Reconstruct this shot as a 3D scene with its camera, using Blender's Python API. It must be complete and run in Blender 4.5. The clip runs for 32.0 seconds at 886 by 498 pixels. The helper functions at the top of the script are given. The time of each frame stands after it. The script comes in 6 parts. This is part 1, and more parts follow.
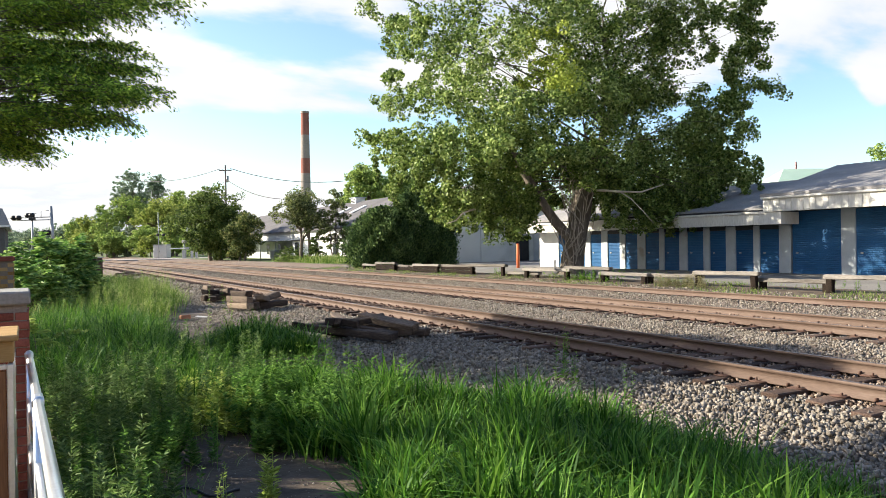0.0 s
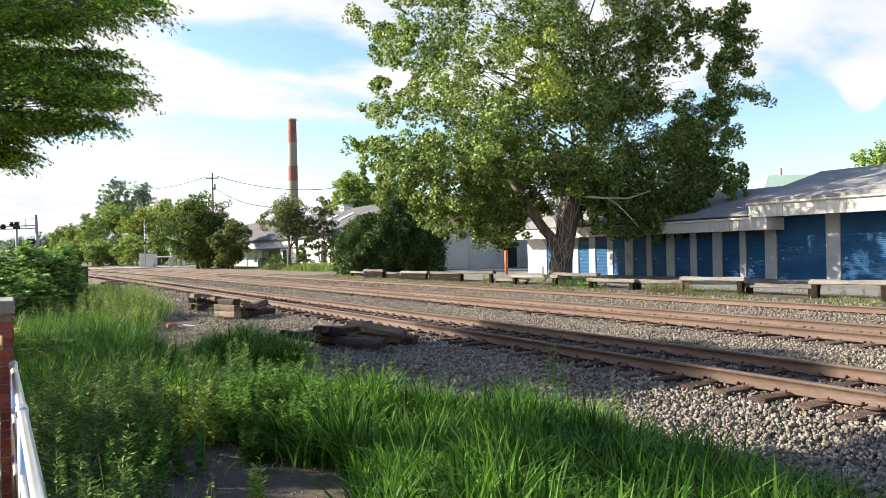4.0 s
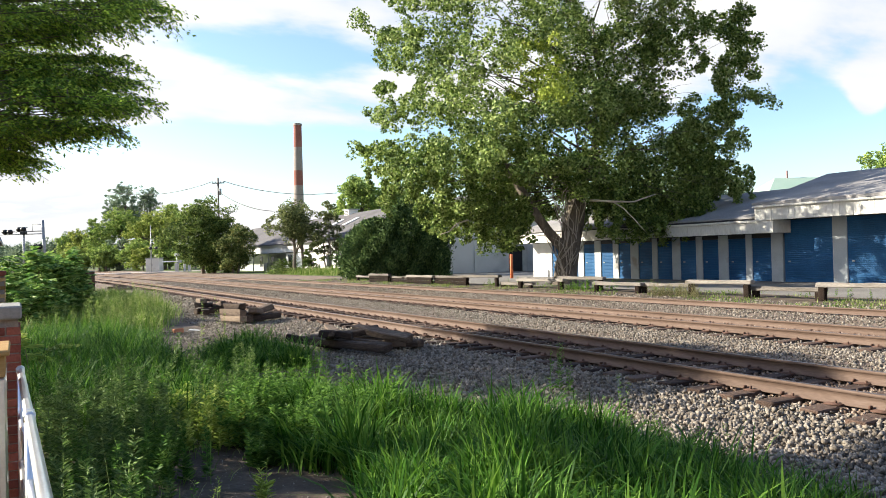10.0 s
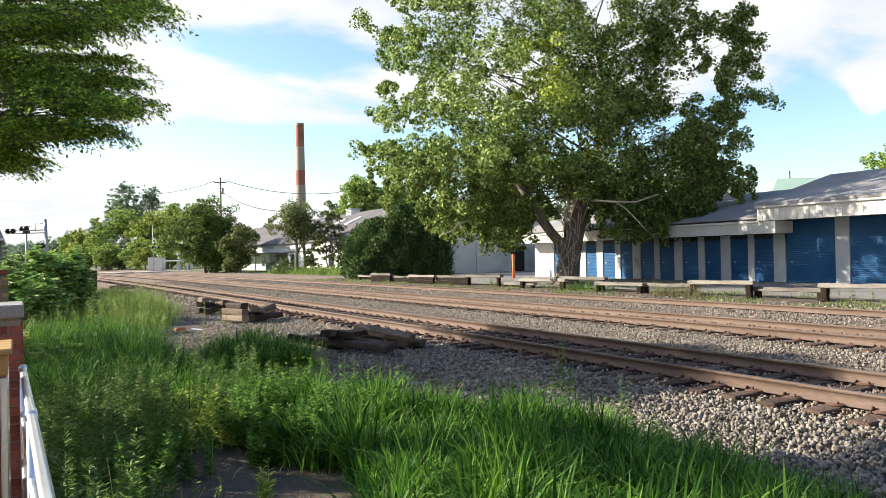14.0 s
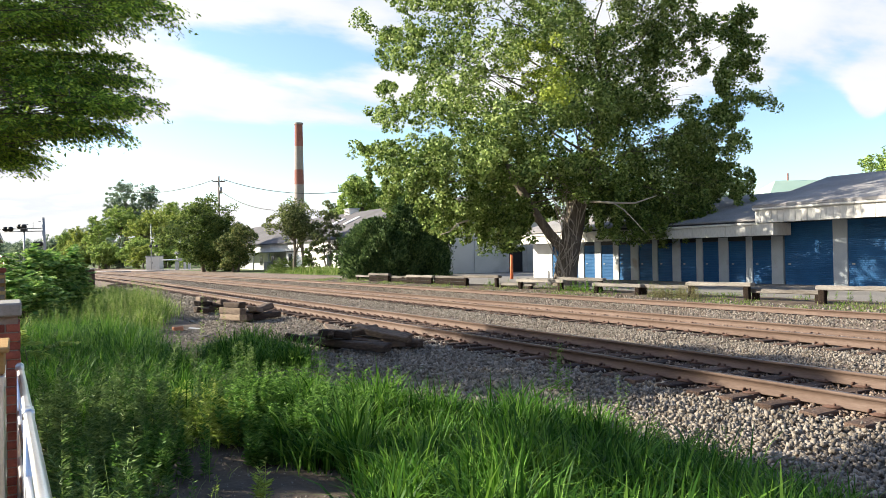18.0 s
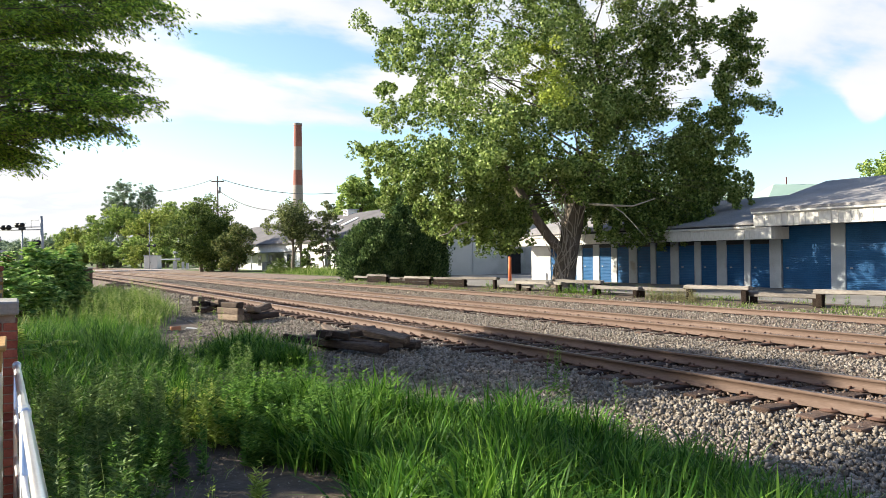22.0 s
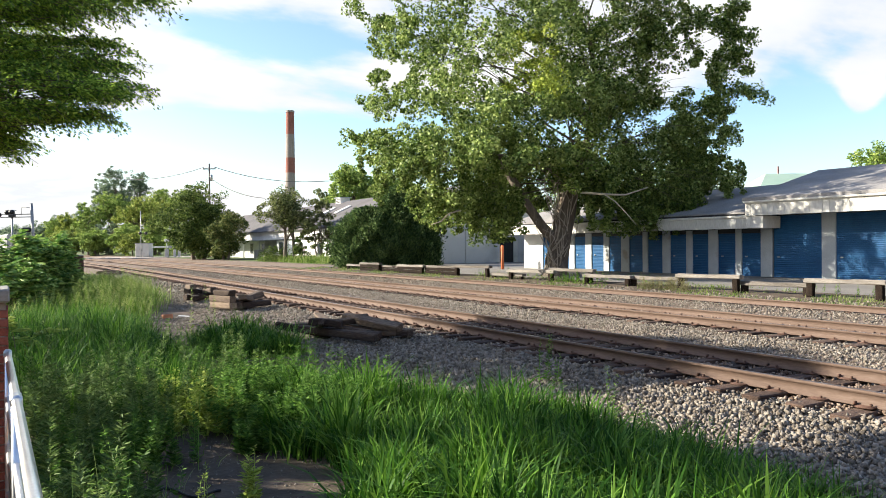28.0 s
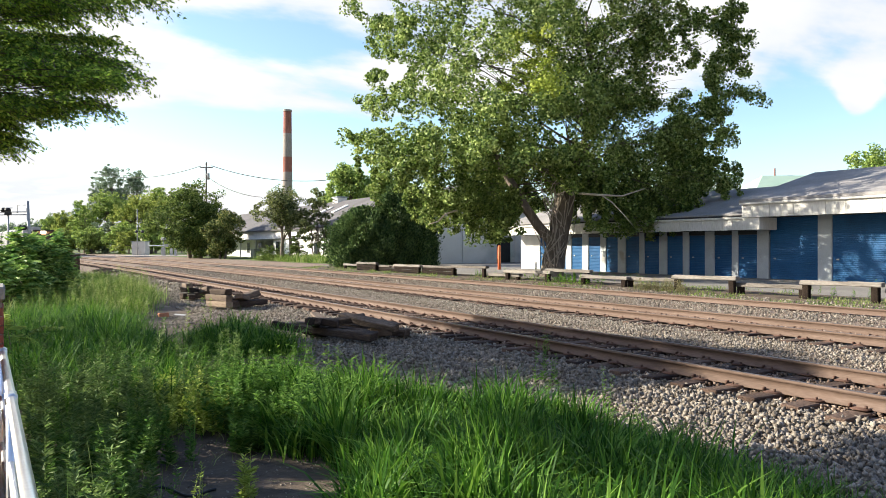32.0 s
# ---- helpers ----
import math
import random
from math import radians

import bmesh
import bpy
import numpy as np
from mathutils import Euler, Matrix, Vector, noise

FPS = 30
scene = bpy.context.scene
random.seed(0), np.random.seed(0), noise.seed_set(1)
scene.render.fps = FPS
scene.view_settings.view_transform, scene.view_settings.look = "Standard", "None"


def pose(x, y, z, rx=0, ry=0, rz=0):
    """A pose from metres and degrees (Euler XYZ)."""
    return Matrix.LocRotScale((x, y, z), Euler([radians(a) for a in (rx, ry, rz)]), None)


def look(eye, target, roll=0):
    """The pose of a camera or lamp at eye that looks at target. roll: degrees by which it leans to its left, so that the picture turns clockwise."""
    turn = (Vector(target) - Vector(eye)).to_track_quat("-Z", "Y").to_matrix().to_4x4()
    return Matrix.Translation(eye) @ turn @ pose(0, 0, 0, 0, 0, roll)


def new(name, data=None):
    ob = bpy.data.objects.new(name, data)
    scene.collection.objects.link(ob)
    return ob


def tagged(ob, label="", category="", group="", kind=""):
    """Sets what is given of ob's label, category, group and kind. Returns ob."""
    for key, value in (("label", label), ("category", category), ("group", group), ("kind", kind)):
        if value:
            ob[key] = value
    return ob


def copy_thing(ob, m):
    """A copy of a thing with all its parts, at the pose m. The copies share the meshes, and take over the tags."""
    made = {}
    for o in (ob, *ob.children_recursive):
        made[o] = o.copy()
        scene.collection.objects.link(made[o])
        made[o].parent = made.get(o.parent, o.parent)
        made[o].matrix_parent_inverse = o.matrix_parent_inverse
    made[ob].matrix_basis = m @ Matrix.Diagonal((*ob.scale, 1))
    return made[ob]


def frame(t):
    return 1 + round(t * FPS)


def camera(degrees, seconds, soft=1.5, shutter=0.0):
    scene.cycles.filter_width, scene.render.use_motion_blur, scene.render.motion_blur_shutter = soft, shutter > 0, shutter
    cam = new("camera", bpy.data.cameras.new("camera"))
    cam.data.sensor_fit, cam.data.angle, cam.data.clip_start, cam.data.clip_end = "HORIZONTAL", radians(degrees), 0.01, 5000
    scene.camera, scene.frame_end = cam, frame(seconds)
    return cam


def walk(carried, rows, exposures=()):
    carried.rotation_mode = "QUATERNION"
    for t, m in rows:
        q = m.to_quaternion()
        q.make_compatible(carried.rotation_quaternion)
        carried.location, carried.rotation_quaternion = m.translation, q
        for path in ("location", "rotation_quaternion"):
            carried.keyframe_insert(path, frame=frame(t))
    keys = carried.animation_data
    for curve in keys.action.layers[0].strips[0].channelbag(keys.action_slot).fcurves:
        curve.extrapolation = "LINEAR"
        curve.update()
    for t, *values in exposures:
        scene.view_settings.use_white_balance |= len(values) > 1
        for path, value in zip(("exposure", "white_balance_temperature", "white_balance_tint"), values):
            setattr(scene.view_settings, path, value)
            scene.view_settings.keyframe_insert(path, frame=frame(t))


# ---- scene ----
# ---------- camera: hand-held over a railing, it only turns ----------
cam = camera(62.0, 32.0, soft=0.8)
EYE = (0.0, 0.0, 1.85)
TURNS = [(0, 89.72, 0.89, -29.57), (0.5, 90.09, 0.95, -29.73), (1, 89.99, 0.82, -29.86), (1.5, 89.97, 0.86, -29.99), (2, 89.97, 0.88, -30.05), (2.5, 90.22, 0.97, -30.02), (3, 90.18, 1.05, -29.96), (3.5, 90.23, 1.16, -30.35), (5.5, 90.24, 1.17, -30.62), (6, 90.17, 1.24, -30.72), (6.5, 90.32, 1.26, -30.73), (7, 90.31, 1.14, -30.53), (7.5, 90.50, 1.13, -30.56), (8, 90.79, 1.20, -29.86), (8.5, 90.82, 1.08, -30.50), (9, 90.54, 0.94, -30.52), (9.5, 90.49, 1.29, -29.95), (10, 90.57, 1.33, -30.07), (10.5, 90.63, 1.09, -29.98), (11, 90.30, 1.10, -29.77), (11.5, 90.27, 0.83, -30.07), (12, 90.43, 0.98, -29.96), (12.5, 90.67, 1.04, -29.79), (13, 90.70, 1.09, -29.92), (13.5, 90.61, 1.15, -30.03), (14, 90.56, 1.21, -29.92), (14.5, 90.36, 1.08, -29.85), (16.5, 90.26, 0.98, -29.86), (17, 90.40, 0.92, -29.98), (17.5, 90.54, 0.91, -29.93), (18, 90.58, 0.92, -30.06), (18.5, 90.66, 0.89, -30.04), (19, 90.68, 0.79, -30.08), (19.5, 90.73, 0.78, -30.13), (20, 90.80, 0.76, -30.16), (20.5, 90.85, 0.68, -30.25), (21, 90.96, 0.58, -30.26), (21.5, 90.82, 0.49, -30.26), (22, 90.69, 0.53, -30.19), (22.5, 90.83, 0.46, -30.35), (23, 90.63, 0.46, -30.35), (23.5, 90.06, 0.47, -30.32), (24, 89.80, 0.66, -30.28), (24.5, 89.89, 0.81, -30.64), (25, 90.04, 0.70, -30.64), (25.5, 90.04, 0.84, -30.57), (27.5, 89.82, 0.56, -30.71), (28, 89.78, 0.40, -30.76), (28.5, 89.82, 0.31, -30.50), (29, 89.92, 0.29, -30.66), (29.5, 89.87, 0.28, -30.66), (30, 89.81, 0.26, -30.71), (30.5, 89.80, 0.24, -30.51), (31, 89.66, 0.06, -30.71), (31.5, 89.75, 0.20, -30.74), (32, 89.78, 0.10, -31.00)]
EXPOSURE = 1.41
walk(cam, [(t, pose(*EYE, a, b, c)) for t, a, b, c in TURNS], exposures=[(0.0, EXPOSURE), (32.0, EXPOSURE)])
VIEW = radians(-31.0)          # local frames of trees are turned so that local y runs away from the viewer

# ---------- light ----------
SUN_FROM = Vector((-0.775, 0.632, 0.0)).normalized()
SUN_ELEV = radians(24.5)
sun_dir = Vector((SUN_FROM.x * math.cos(SUN_ELEV), SUN_FROM.y * math.cos(SUN_ELEV), math.sin(SUN_ELEV)))
sun_data = bpy.data.lights.new("sun", "SUN")
sun_data.energy, sun_data.angle, sun_data.color = 5.0, radians(0.6), (1.0, 0.91, 0.76)
sun = new("sun", sun_data)
sun.matrix_world = look(sun_dir * 300, (0, 0, 0))


def make_world():
    world = bpy.data.worlds.new("sky")
    world.use_nodes = True
    scene.world = world
    nt = world.node_tree
    nt.nodes.clear()
    N, L = nt.nodes.new, nt.links.new
    out = N("ShaderNodeOutputWorld")
    sky = N("ShaderNodeTexSky")
    sky.sky_type, sky.sun_disc = "NISHITA", False
    sky.sun_elevation = SUN_ELEV
    sky.sun_rotation = math.atan2(SUN_FROM.x, SUN_FROM.y)
    sky.dust_density, sky.ozone_density = 1.2, 1.6
    blue = N("ShaderNodeBackground")
    blue.inputs["Strength"].default_value = 0.13
    deep = N("ShaderNodeHueSaturation")
    deep.inputs["Hue"].default_value, deep.inputs["Saturation"].default_value, deep.inputs["Value"].default_value = 0.506, 1.2, 0.86
    L(sky.outputs[0], deep.inputs["Color"])
    L(deep.outputs[0], blue.inputs["Color"])
    geo = N("ShaderNodeTexCoord")
    sep = N("ShaderNodeSeparateXYZ")
    L(geo.outputs["Generated"], sep.inputs[0])

    def calc(op, a, b=None):
        n = N("ShaderNodeMath"); n.operation = op
        if op == "MULTIPLY_ADD":
            n.inputs[2].default_value = -0.25
        for k, v in enumerate((a, b)):
            if v is None:
                continue
            if isinstance(v, (int, float)):
                n.inputs[k].default_value = v
            else:
                L(v, n.inputs[k])
        return n.outputs[0]

    az, el = calc("ARCTAN2", sep.outputs["X"], sep.outputs["Y"]), calc("ARCSINE", sep.outputs["Z"])
    up = calc("ADD", calc("MAXIMUM", sep.outputs["Z"], 0.0), 0.22)
    comb = N("ShaderNodeCombineXYZ")
    for k in ("X", "Y"):
        L(calc("DIVIDE", sep.outputs[k], up), comb.inputs[k])
    mp = N("ShaderNodeMapping")
    mp.inputs["Rotation"].default_value = (0, 0, radians(31))
    mp.inputs["Scale"].default_value = (0.8, 1.3, 1)
    L(comb.outputs[0], mp.inputs[0])
    big = N("ShaderNodeTexNoise")
    big.inputs["Scale"].default_value, big.inputs["Detail"].default_value, big.inputs["Roughness"].default_value = 1.5, 8.0, 0.55
    L(mp.outputs[0], big.inputs["Vector"])
    # broad clear gaps between the clouds: azimuth, height, width, depth in degrees, strength
    high = N("ShaderNodeMapRange")
    high.interpolation_type = "SMOOTHSTEP"
    for k, v in (("From Min", radians(20)), ("From Max", radians(32)), ("To Min", 0.17), ("To Max", -0.70)):
        high.inputs[k].default_value = v
    L(el, high.inputs["Value"])
    value = calc("ADD", calc("MULTIPLY_ADD", big.outputs[0], 1.5), high.outputs[0])
    for a0, e0, wa, we, k in SKY_GAPS:
        dx = calc("DIVIDE", calc("SUBTRACT", az, radians(a0)), radians(wa))
        dy = calc("DIVIDE", calc("SUBTRACT", el, radians(e0)), radians(we))
        d2 = calc("ADD", calc("MULTIPLY", dx, dx), calc("MULTIPLY", dy, dy))
        value = calc("SUBTRACT", value, calc("MULTIPLY", calc("POWER", 2.718, calc("MULTIPLY", d2, -1.0)), k))
    ramp = N("ShaderNodeValToRGB")
    ramp.color_ramp.elements[0].position, ramp.color_ramp.elements[1].position = 0.36, 0.62
    ramp.color_ramp.elements[0].color = (0.06, 0.06, 0.06, 1)
    ramp.color_ramp.interpolation = "EASE"
    L(value, ramp.inputs[0])
    shade = N("ShaderNodeTexNoise")
    shade.inputs["Scale"].default_value, shade.inputs["Detail"].default_value = 1.5, 5.0
    L(mp.outputs[0], shade.inputs["Vector"])
    tone = N("ShaderNodeValToRGB")
    tone.color_ramp.elements[0].position, tone.color_ramp.elements[1].position = 0.35, 0.62
    tone.color_ramp.elements[0].color, tone.color_ramp.elements[1].color = (0.74, 0.79, 0.86, 1), (1.0, 0.99, 0.97, 1)
    L(shade.outputs[0], tone.inputs[0])
    cloud = N("ShaderNodeBackground")
    cloud.inputs["Strength"].default_value = 0.42
    L(tone.outputs[0], cloud.inputs["Color"])
    mix = N("ShaderNodeMixShader")
    L(ramp.outputs[0], mix.inputs[0]); L(blue.outputs[0], mix.inputs[1]); L(cloud.outputs[0], mix.inputs[2])
    L(mix.outputs[0], out.inputs["Surface"])


SKY_GAPS = [(16.5, 15.2, 9, 2.2, 0.55), (10.5, 7.6, 6, 1.9, 1.0), (18.0, 6.8, 7, 2.0, 1.45), (22.0, 6.6, 6, 1.5, 0.8), (58.5, 6.8, 11, 3.5, 0.85), (60.3, 9.8, 1.2, 1.8, -0.7), (40.0, 6.0, 14, 4.0, 0.7)]
make_world()

# ---------- materials ----------
def material(name, colors, scale=4.0, fine=40.0, rough=0.8, metal=0.0, bump=0.2, island=0.0, per_object=0.0, translucent=0.0, spec=0.3,
             stretch=(1, 1, 1), stain=None, bump_scale=None):
    """Procedural surface: colors blended by two noises, optional change per island or per object, optional stains."""
    m = bpy.data.materials.new(name)
    m.use_nodes = True
    nt = m.node_tree
    nt.nodes.clear()
    N, L = nt.nodes.new, nt.links.new
    out, bsdf = N("ShaderNodeOutputMaterial"), N("ShaderNodeBsdfPrincipled")
    tc = N("ShaderNodeTexCoord")
    mp = N("ShaderNodeMapping"); mp.inputs["Scale"].default_value = stretch
    L(tc.outputs["Object"], mp.inputs[0])
    n1, n2 = N("ShaderNodeTexNoise"), N("ShaderNodeTexNoise")
    n1.inputs["Scale"].default_value, n1.inputs["Detail"].default_value = scale, 5.0
    n2.inputs["Scale"].default_value, n2.inputs["Detail"].default_value = fine, 3.0
    L(mp.outputs[0], n1.inputs["Vector"]); L(mp.outputs[0], n2.inputs["Vector"])
    mix = N("ShaderNodeMath"); mix.operation = "MULTIPLY_ADD"
    mix.inputs[1].default_value = 0.45
    half = N("ShaderNodeMath"); half.operation = "MULTIPLY"; half.inputs[1].default_value = 0.55
    L(n1.outputs[0], half.inputs[0]); L(n2.outputs[0], mix.inputs[0]); L(half.outputs[0], mix.inputs[2])
    fac = mix.outputs[0]
    if island or per_object:
        if island:
            src = N("ShaderNodeNewGeometry").outputs["Random Per Island"]; k = island
        else:
            src = N("ShaderNodeObjectInfo").outputs["Random"]; k = per_object
        mid = N("ShaderNodeMath"); mid.operation = "SUBTRACT"; mid.inputs[1].default_value = 0.5
        L(src, mid.inputs[0])
        sc = N("ShaderNodeMath"); sc.operation = "MULTIPLY_ADD"; sc.inputs[1].default_value = k
        L(mid.outputs[0], sc.inputs[0]); L(fac, sc.inputs[2])
        fac = sc.outputs[0]
    ramp = N("ShaderNodeValToRGB")
    els = ramp.color_ramp.elements
    while len(els) < len(colors):
        els.new(0.5)
    for i, c in enumerate(colors):
        els[i].position = 0.28 + 0.44 * i / max(1, len(colors) - 1)
        els[i].color = (*c, 1)
    L(fac, ramp.inputs[0])
    color = ramp.outputs[0]
    if stain:
        n3 = N("ShaderNodeTexNoise"); n3.inputs["Scale"].default_value, n3.inputs["Detail"].default_value = stain[1], 6.0
        L(mp.outputs[0], n3.inputs["Vector"])
        r3 = N("ShaderNodeValToRGB")
        r3.color_ramp.elements[0].position, r3.color_ramp.elements[1].position = stain[2], stain[2] + 0.12
        L(n3.outputs[0], r3.inputs[0])
        mx = N("ShaderNodeMix"); mx.data_type = "RGBA"
        L(r3.outputs[0], mx.inputs[0]); L(color, mx.inputs[6]); mx.inputs[7].default_value = (*stain[0], 1)
        color = mx.outputs[2]
    L(color, bsdf.inputs["Base Color"])
    bsdf.inputs["Roughness"].default_value, bsdf.inputs["Metallic"].default_value = rough, metal
    bsdf.inputs["Specular IOR Level"].default_value = spec
    if bump:
        b = N("ShaderNodeBump"); b.inputs["Strength"].default_value, b.inputs["Distance"].default_value = bump, 0.02
        if bump_scale:
            n4 = N("ShaderNodeTexNoise"); n4.inputs["Scale"].default_value, n4.inputs["Detail"].default_value = bump_scale, 4.0
            L(mp.outputs[0], n4.inputs["Vector"]); L(n4.outputs[0], b.inputs["Height"])
        else:
            L(n2.outputs[0], b.inputs["Height"])
        L(b.outputs[0], bsdf.inputs["Normal"])
    surf = bsdf.outputs[0]
    if translucent:
        tr = N("ShaderNodeBsdfTranslucent")
        L(color, tr.inputs["Color"])
        ms = N("ShaderNodeMixShader"); ms.inputs[0].default_value = translucent
        L(surf, ms.inputs[1]); L(tr.outputs[0], ms.inputs[2])
        surf = ms.outputs[0]
    L(surf, out.inputs["Surface"])
    return m


def glow(name, color, strength):
    m = bpy.data.materials.new(name)
    m.use_nodes = True
    b = m.node_tree.nodes["Principled BSDF"]
    b.inputs["Base Color"].default_value = (*color, 1)
    b.inputs["Emission Color"].default_value = (*color, 1)
    b.inputs["Emission Strength"].default_value = strength
    return m


M_dirt = material("dirt", [(0.062, 0.046, 0.033), (0.105, 0.079, 0.057), (0.155, 0.121, 0.090)], 0.5, 14, 0.95, bump=0.6, bump_scale=22, stain=((0.052, 0.040, 0.030), 1.7, 0.5))
M_ballast = material("ballast", [(0.0713, 0.052, 0.0396), (0.1782, 0.132, 0.099), (0.3335, 0.25, 0.1935)], 7, 30, 0.92, bump=1.0, bump_scale=19, stain=((0.19, 0.14, 0.105), 0.9, 0.56))
M_stone = material("gravel_stone", [(0.088, 0.073, 0.058), (0.165, 0.142, 0.114), (0.240, 0.210, 0.170), (0.31, 0.278, 0.235)], 5, 60, 0.9, bump=0.3, island=0.4, spec=0.15)
M_rubble = material("rust_stained_rubble", [(0.075, 0.052, 0.038), (0.145, 0.105, 0.078), (0.22, 0.165, 0.125), (0.31, 0.25, 0.20)], 5, 60, 0.92, bump=0.3, island=0.5, spec=0.12)
M_lot = material("worn_asphalt", [(0.11, 0.105, 0.095), (0.175, 0.165, 0.15), (0.25, 0.235, 0.21)], 0.4, 30, 0.93, bump=0.3)
M_road = material("road_concrete", [(0.33, 0.29, 0.26), (0.43, 0.38, 0.34), (0.52, 0.47, 0.42)], 0.3, 10, 0.9, bump=0.1)
M_lawn = material("lawn", [(0.05, 0.08, 0.02), (0.09, 0.125, 0.035), (0.15, 0.17, 0.06)], 0.4, 9, 0.95, bump=0.5)
M_rail = material("rusty_rail", [(0.078, 0.051, 0.038), (0.122, 0.083, 0.063), (0.172, 0.125, 0.100)], 3, 55, 0.75, bump=0.2, stretch=(1, 0.15, 1), spec=0.2)
M_railhead = material("worn_rail_head", [(0.16, 0.115, 0.09), (0.27, 0.215, 0.18)], 3, 50, 0.36, metal=0.75, bump=0.05, stretch=(1, 0.1, 1))
M_tie = material("tie_wood", [(0.028, 0.018, 0.014), (0.066, 0.041, 0.029), (0.125, 0.082, 0.06)], 3, 28, 0.9, bump=0.7, per_object=0.35, stretch=(0.35, 2.2, 2.2))
M_oldtie = material("weathered_tie", [(0.026, 0.018, 0.014), (0.072, 0.051, 0.038), (0.185, 0.14, 0.105)], 2.5, 24, 0.92, bump=0.8, per_object=0.4, stretch=(0.3, 3, 3))
# this tie's tan carries the tone of its sunlit side
M_paletie = material("sunlit_tan_tie", [(0.13, 0.095, 0.068), (0.26, 0.20, 0.145), (0.38, 0.30, 0.22)], 2.5, 24, 0.92, bump=0.8, per_object=0.3, stretch=(0.3, 3, 3))
M_grey_timber = material("silvered_timber", [(0.0901, 0.0788, 0.0676), (0.1802, 0.1633, 0.1436), (0.2816, 0.2591, 0.2309)], 2.5, 22, 0.92, bump=0.8, per_object=0.3, stretch=(3, 0.3, 3))
M_blue = material("blue_steel_door", [(0.0054, 0.0487, 0.1354), (0.0108, 0.0812, 0.2003), (0.0216, 0.1136, 0.2598)], 1.2, 20, 0.5, bump=0.06, per_object=0.12)
M_pillar = material("painted_block", [(0.3132, 0.3348, 0.3456), (0.3888, 0.4158, 0.4266), (0.4644, 0.4914, 0.4968)], 1.5, 25, 0.85, bump=0.25, stain=((0.30, 0.28, 0.25), 1.1, 0.60))
M_white = material("white_paint", [(0.62, 0.62, 0.60), (0.74, 0.735, 0.71), (0.82, 0.81, 0.785)], 1.0, 20, 0.75, bump=0.1, stain=((0.50, 0.48, 0.44), 0.7, 0.62))
M_fascia = material("fascia_boards", [(0.48, 0.465, 0.42), (0.60, 0.585, 0.535), (0.70, 0.685, 0.63)], 1.6, 14, 0.8, bump=0.15, stretch=(1, 1, 0.4), stain=((0.28, 0.24, 0.19), 0.9, 0.60))
M_shingle = material("asphalt_shingle", [(0.175, 0.166, 0.162), (0.27, 0.258, 0.25), (0.365, 0.352, 0.338)], 0.5, 12, 0.95, bump=0.5, stretch=(1, 1, 3))
M_shingle_b = material("brown_shingle", [(0.0761, 0.0712, 0.0714), (0.1143, 0.1084, 0.1095), (0.1524, 0.1474, 0.1475)], 0.4, 10, 0.95, bump=0.4)
M_tar = material("roof_edge_tar", [(0.02, 0.02, 0.02), (0.05, 0.05, 0.05)], 2, 20, 0.7, bump=0.3)
M_wing = material("grey_block_wall", [(0.40, 0.42, 0.41), (0.48, 0.50, 0.485), (0.55, 0.565, 0.545)], 0.5, 12, 0.9, bump=0.2, stain=((0.36, 0.375, 0.36), 0.35, 0.55))
M_dark = material("dark_opening_and_shade", [(0.012, 0.013, 0.015), (0.03, 0.032, 0.035)], 2, 20, 0.4, bump=0.0)
M_glass = material("window_glass", [(0.02, 0.025, 0.03), (0.05, 0.06, 0.065)], 0.8, 6, 0.08, bump=0.0, spec=0.6)
M_green_roof = material("pale_green_roof", [(0.30, 0.42, 0.33), (0.38, 0.50, 0.40)], 0.6, 9, 0.6, bump=0.1)
M_stack = material("stack_brick", [(0.24, 0.20, 0.175), (0.30, 0.26, 0.235), (0.37, 0.33, 0.30)], 0.25, 1.6, 0.9, bump=0.2)
M_stack_red = material("stack_red_brick", [(0.22, 0.085, 0.065), (0.28, 0.115, 0.09), (0.33, 0.15, 0.12)], 0.25, 1.6, 0.9, bump=0.2)
M_bark = material("bark", [(0.06, 0.05, 0.041), (0.14, 0.117, 0.095), (0.265, 0.225, 0.185)], 1.6, 12, 0.95, bump=1.0, stretch=(3, 3, 0.5))
M_dead = material("dead_wood", [(0.30, 0.26, 0.215), (0.44, 0.40, 0.345)], 3, 20, 0.9, bump=0.4)
LEAF = [(0.050, 0.096, 0.020), (0.128, 0.198, 0.039), (0.228, 0.315, 0.080), (0.375, 0.46, 0.145)]
M_leaf = material("cottonwood_leaf", LEAF, 0.35, 3.0, 0.5, bump=0, island=0.5, translucent=0.27, spec=0.2)
M_leaf_yellow = material("yellowing_leaf", [(0.1808, 0.2447, 0.0348), (0.3338, 0.4122, 0.0580), (0.5008, 0.5667, 0.1159)], 0.35, 3.0, 0.6, bump=0, island=0.6, translucent=0.35, spec=0.15)
M_leaf_near = material("shade_tree_leaf", [(0.10, 0.20, 0.033), (0.215, 0.36, 0.05), (0.44, 0.60, 0.085)], 0.6, 4.0, 0.6, bump=0, island=0.8, translucent=0.45, spec=0.15)
M_leaf_dark = material("dark_leaf", [(0.037, 0.070, 0.015), (0.083, 0.133, 0.028), (0.178, 0.232, 0.056)], 0.3, 2.0, 0.6, bump=0, island=0.7, translucent=0.28, spec=0.15)
M_leaf_russet = material("russet_tipped_leaf", [(0.055, 0.085, 0.024), (0.125, 0.17, 0.046), (0.24, 0.25, 0.085)], 0.3, 2.0, 0.6, bump=0, island=0.7, translucent=0.28, spec=0.15)
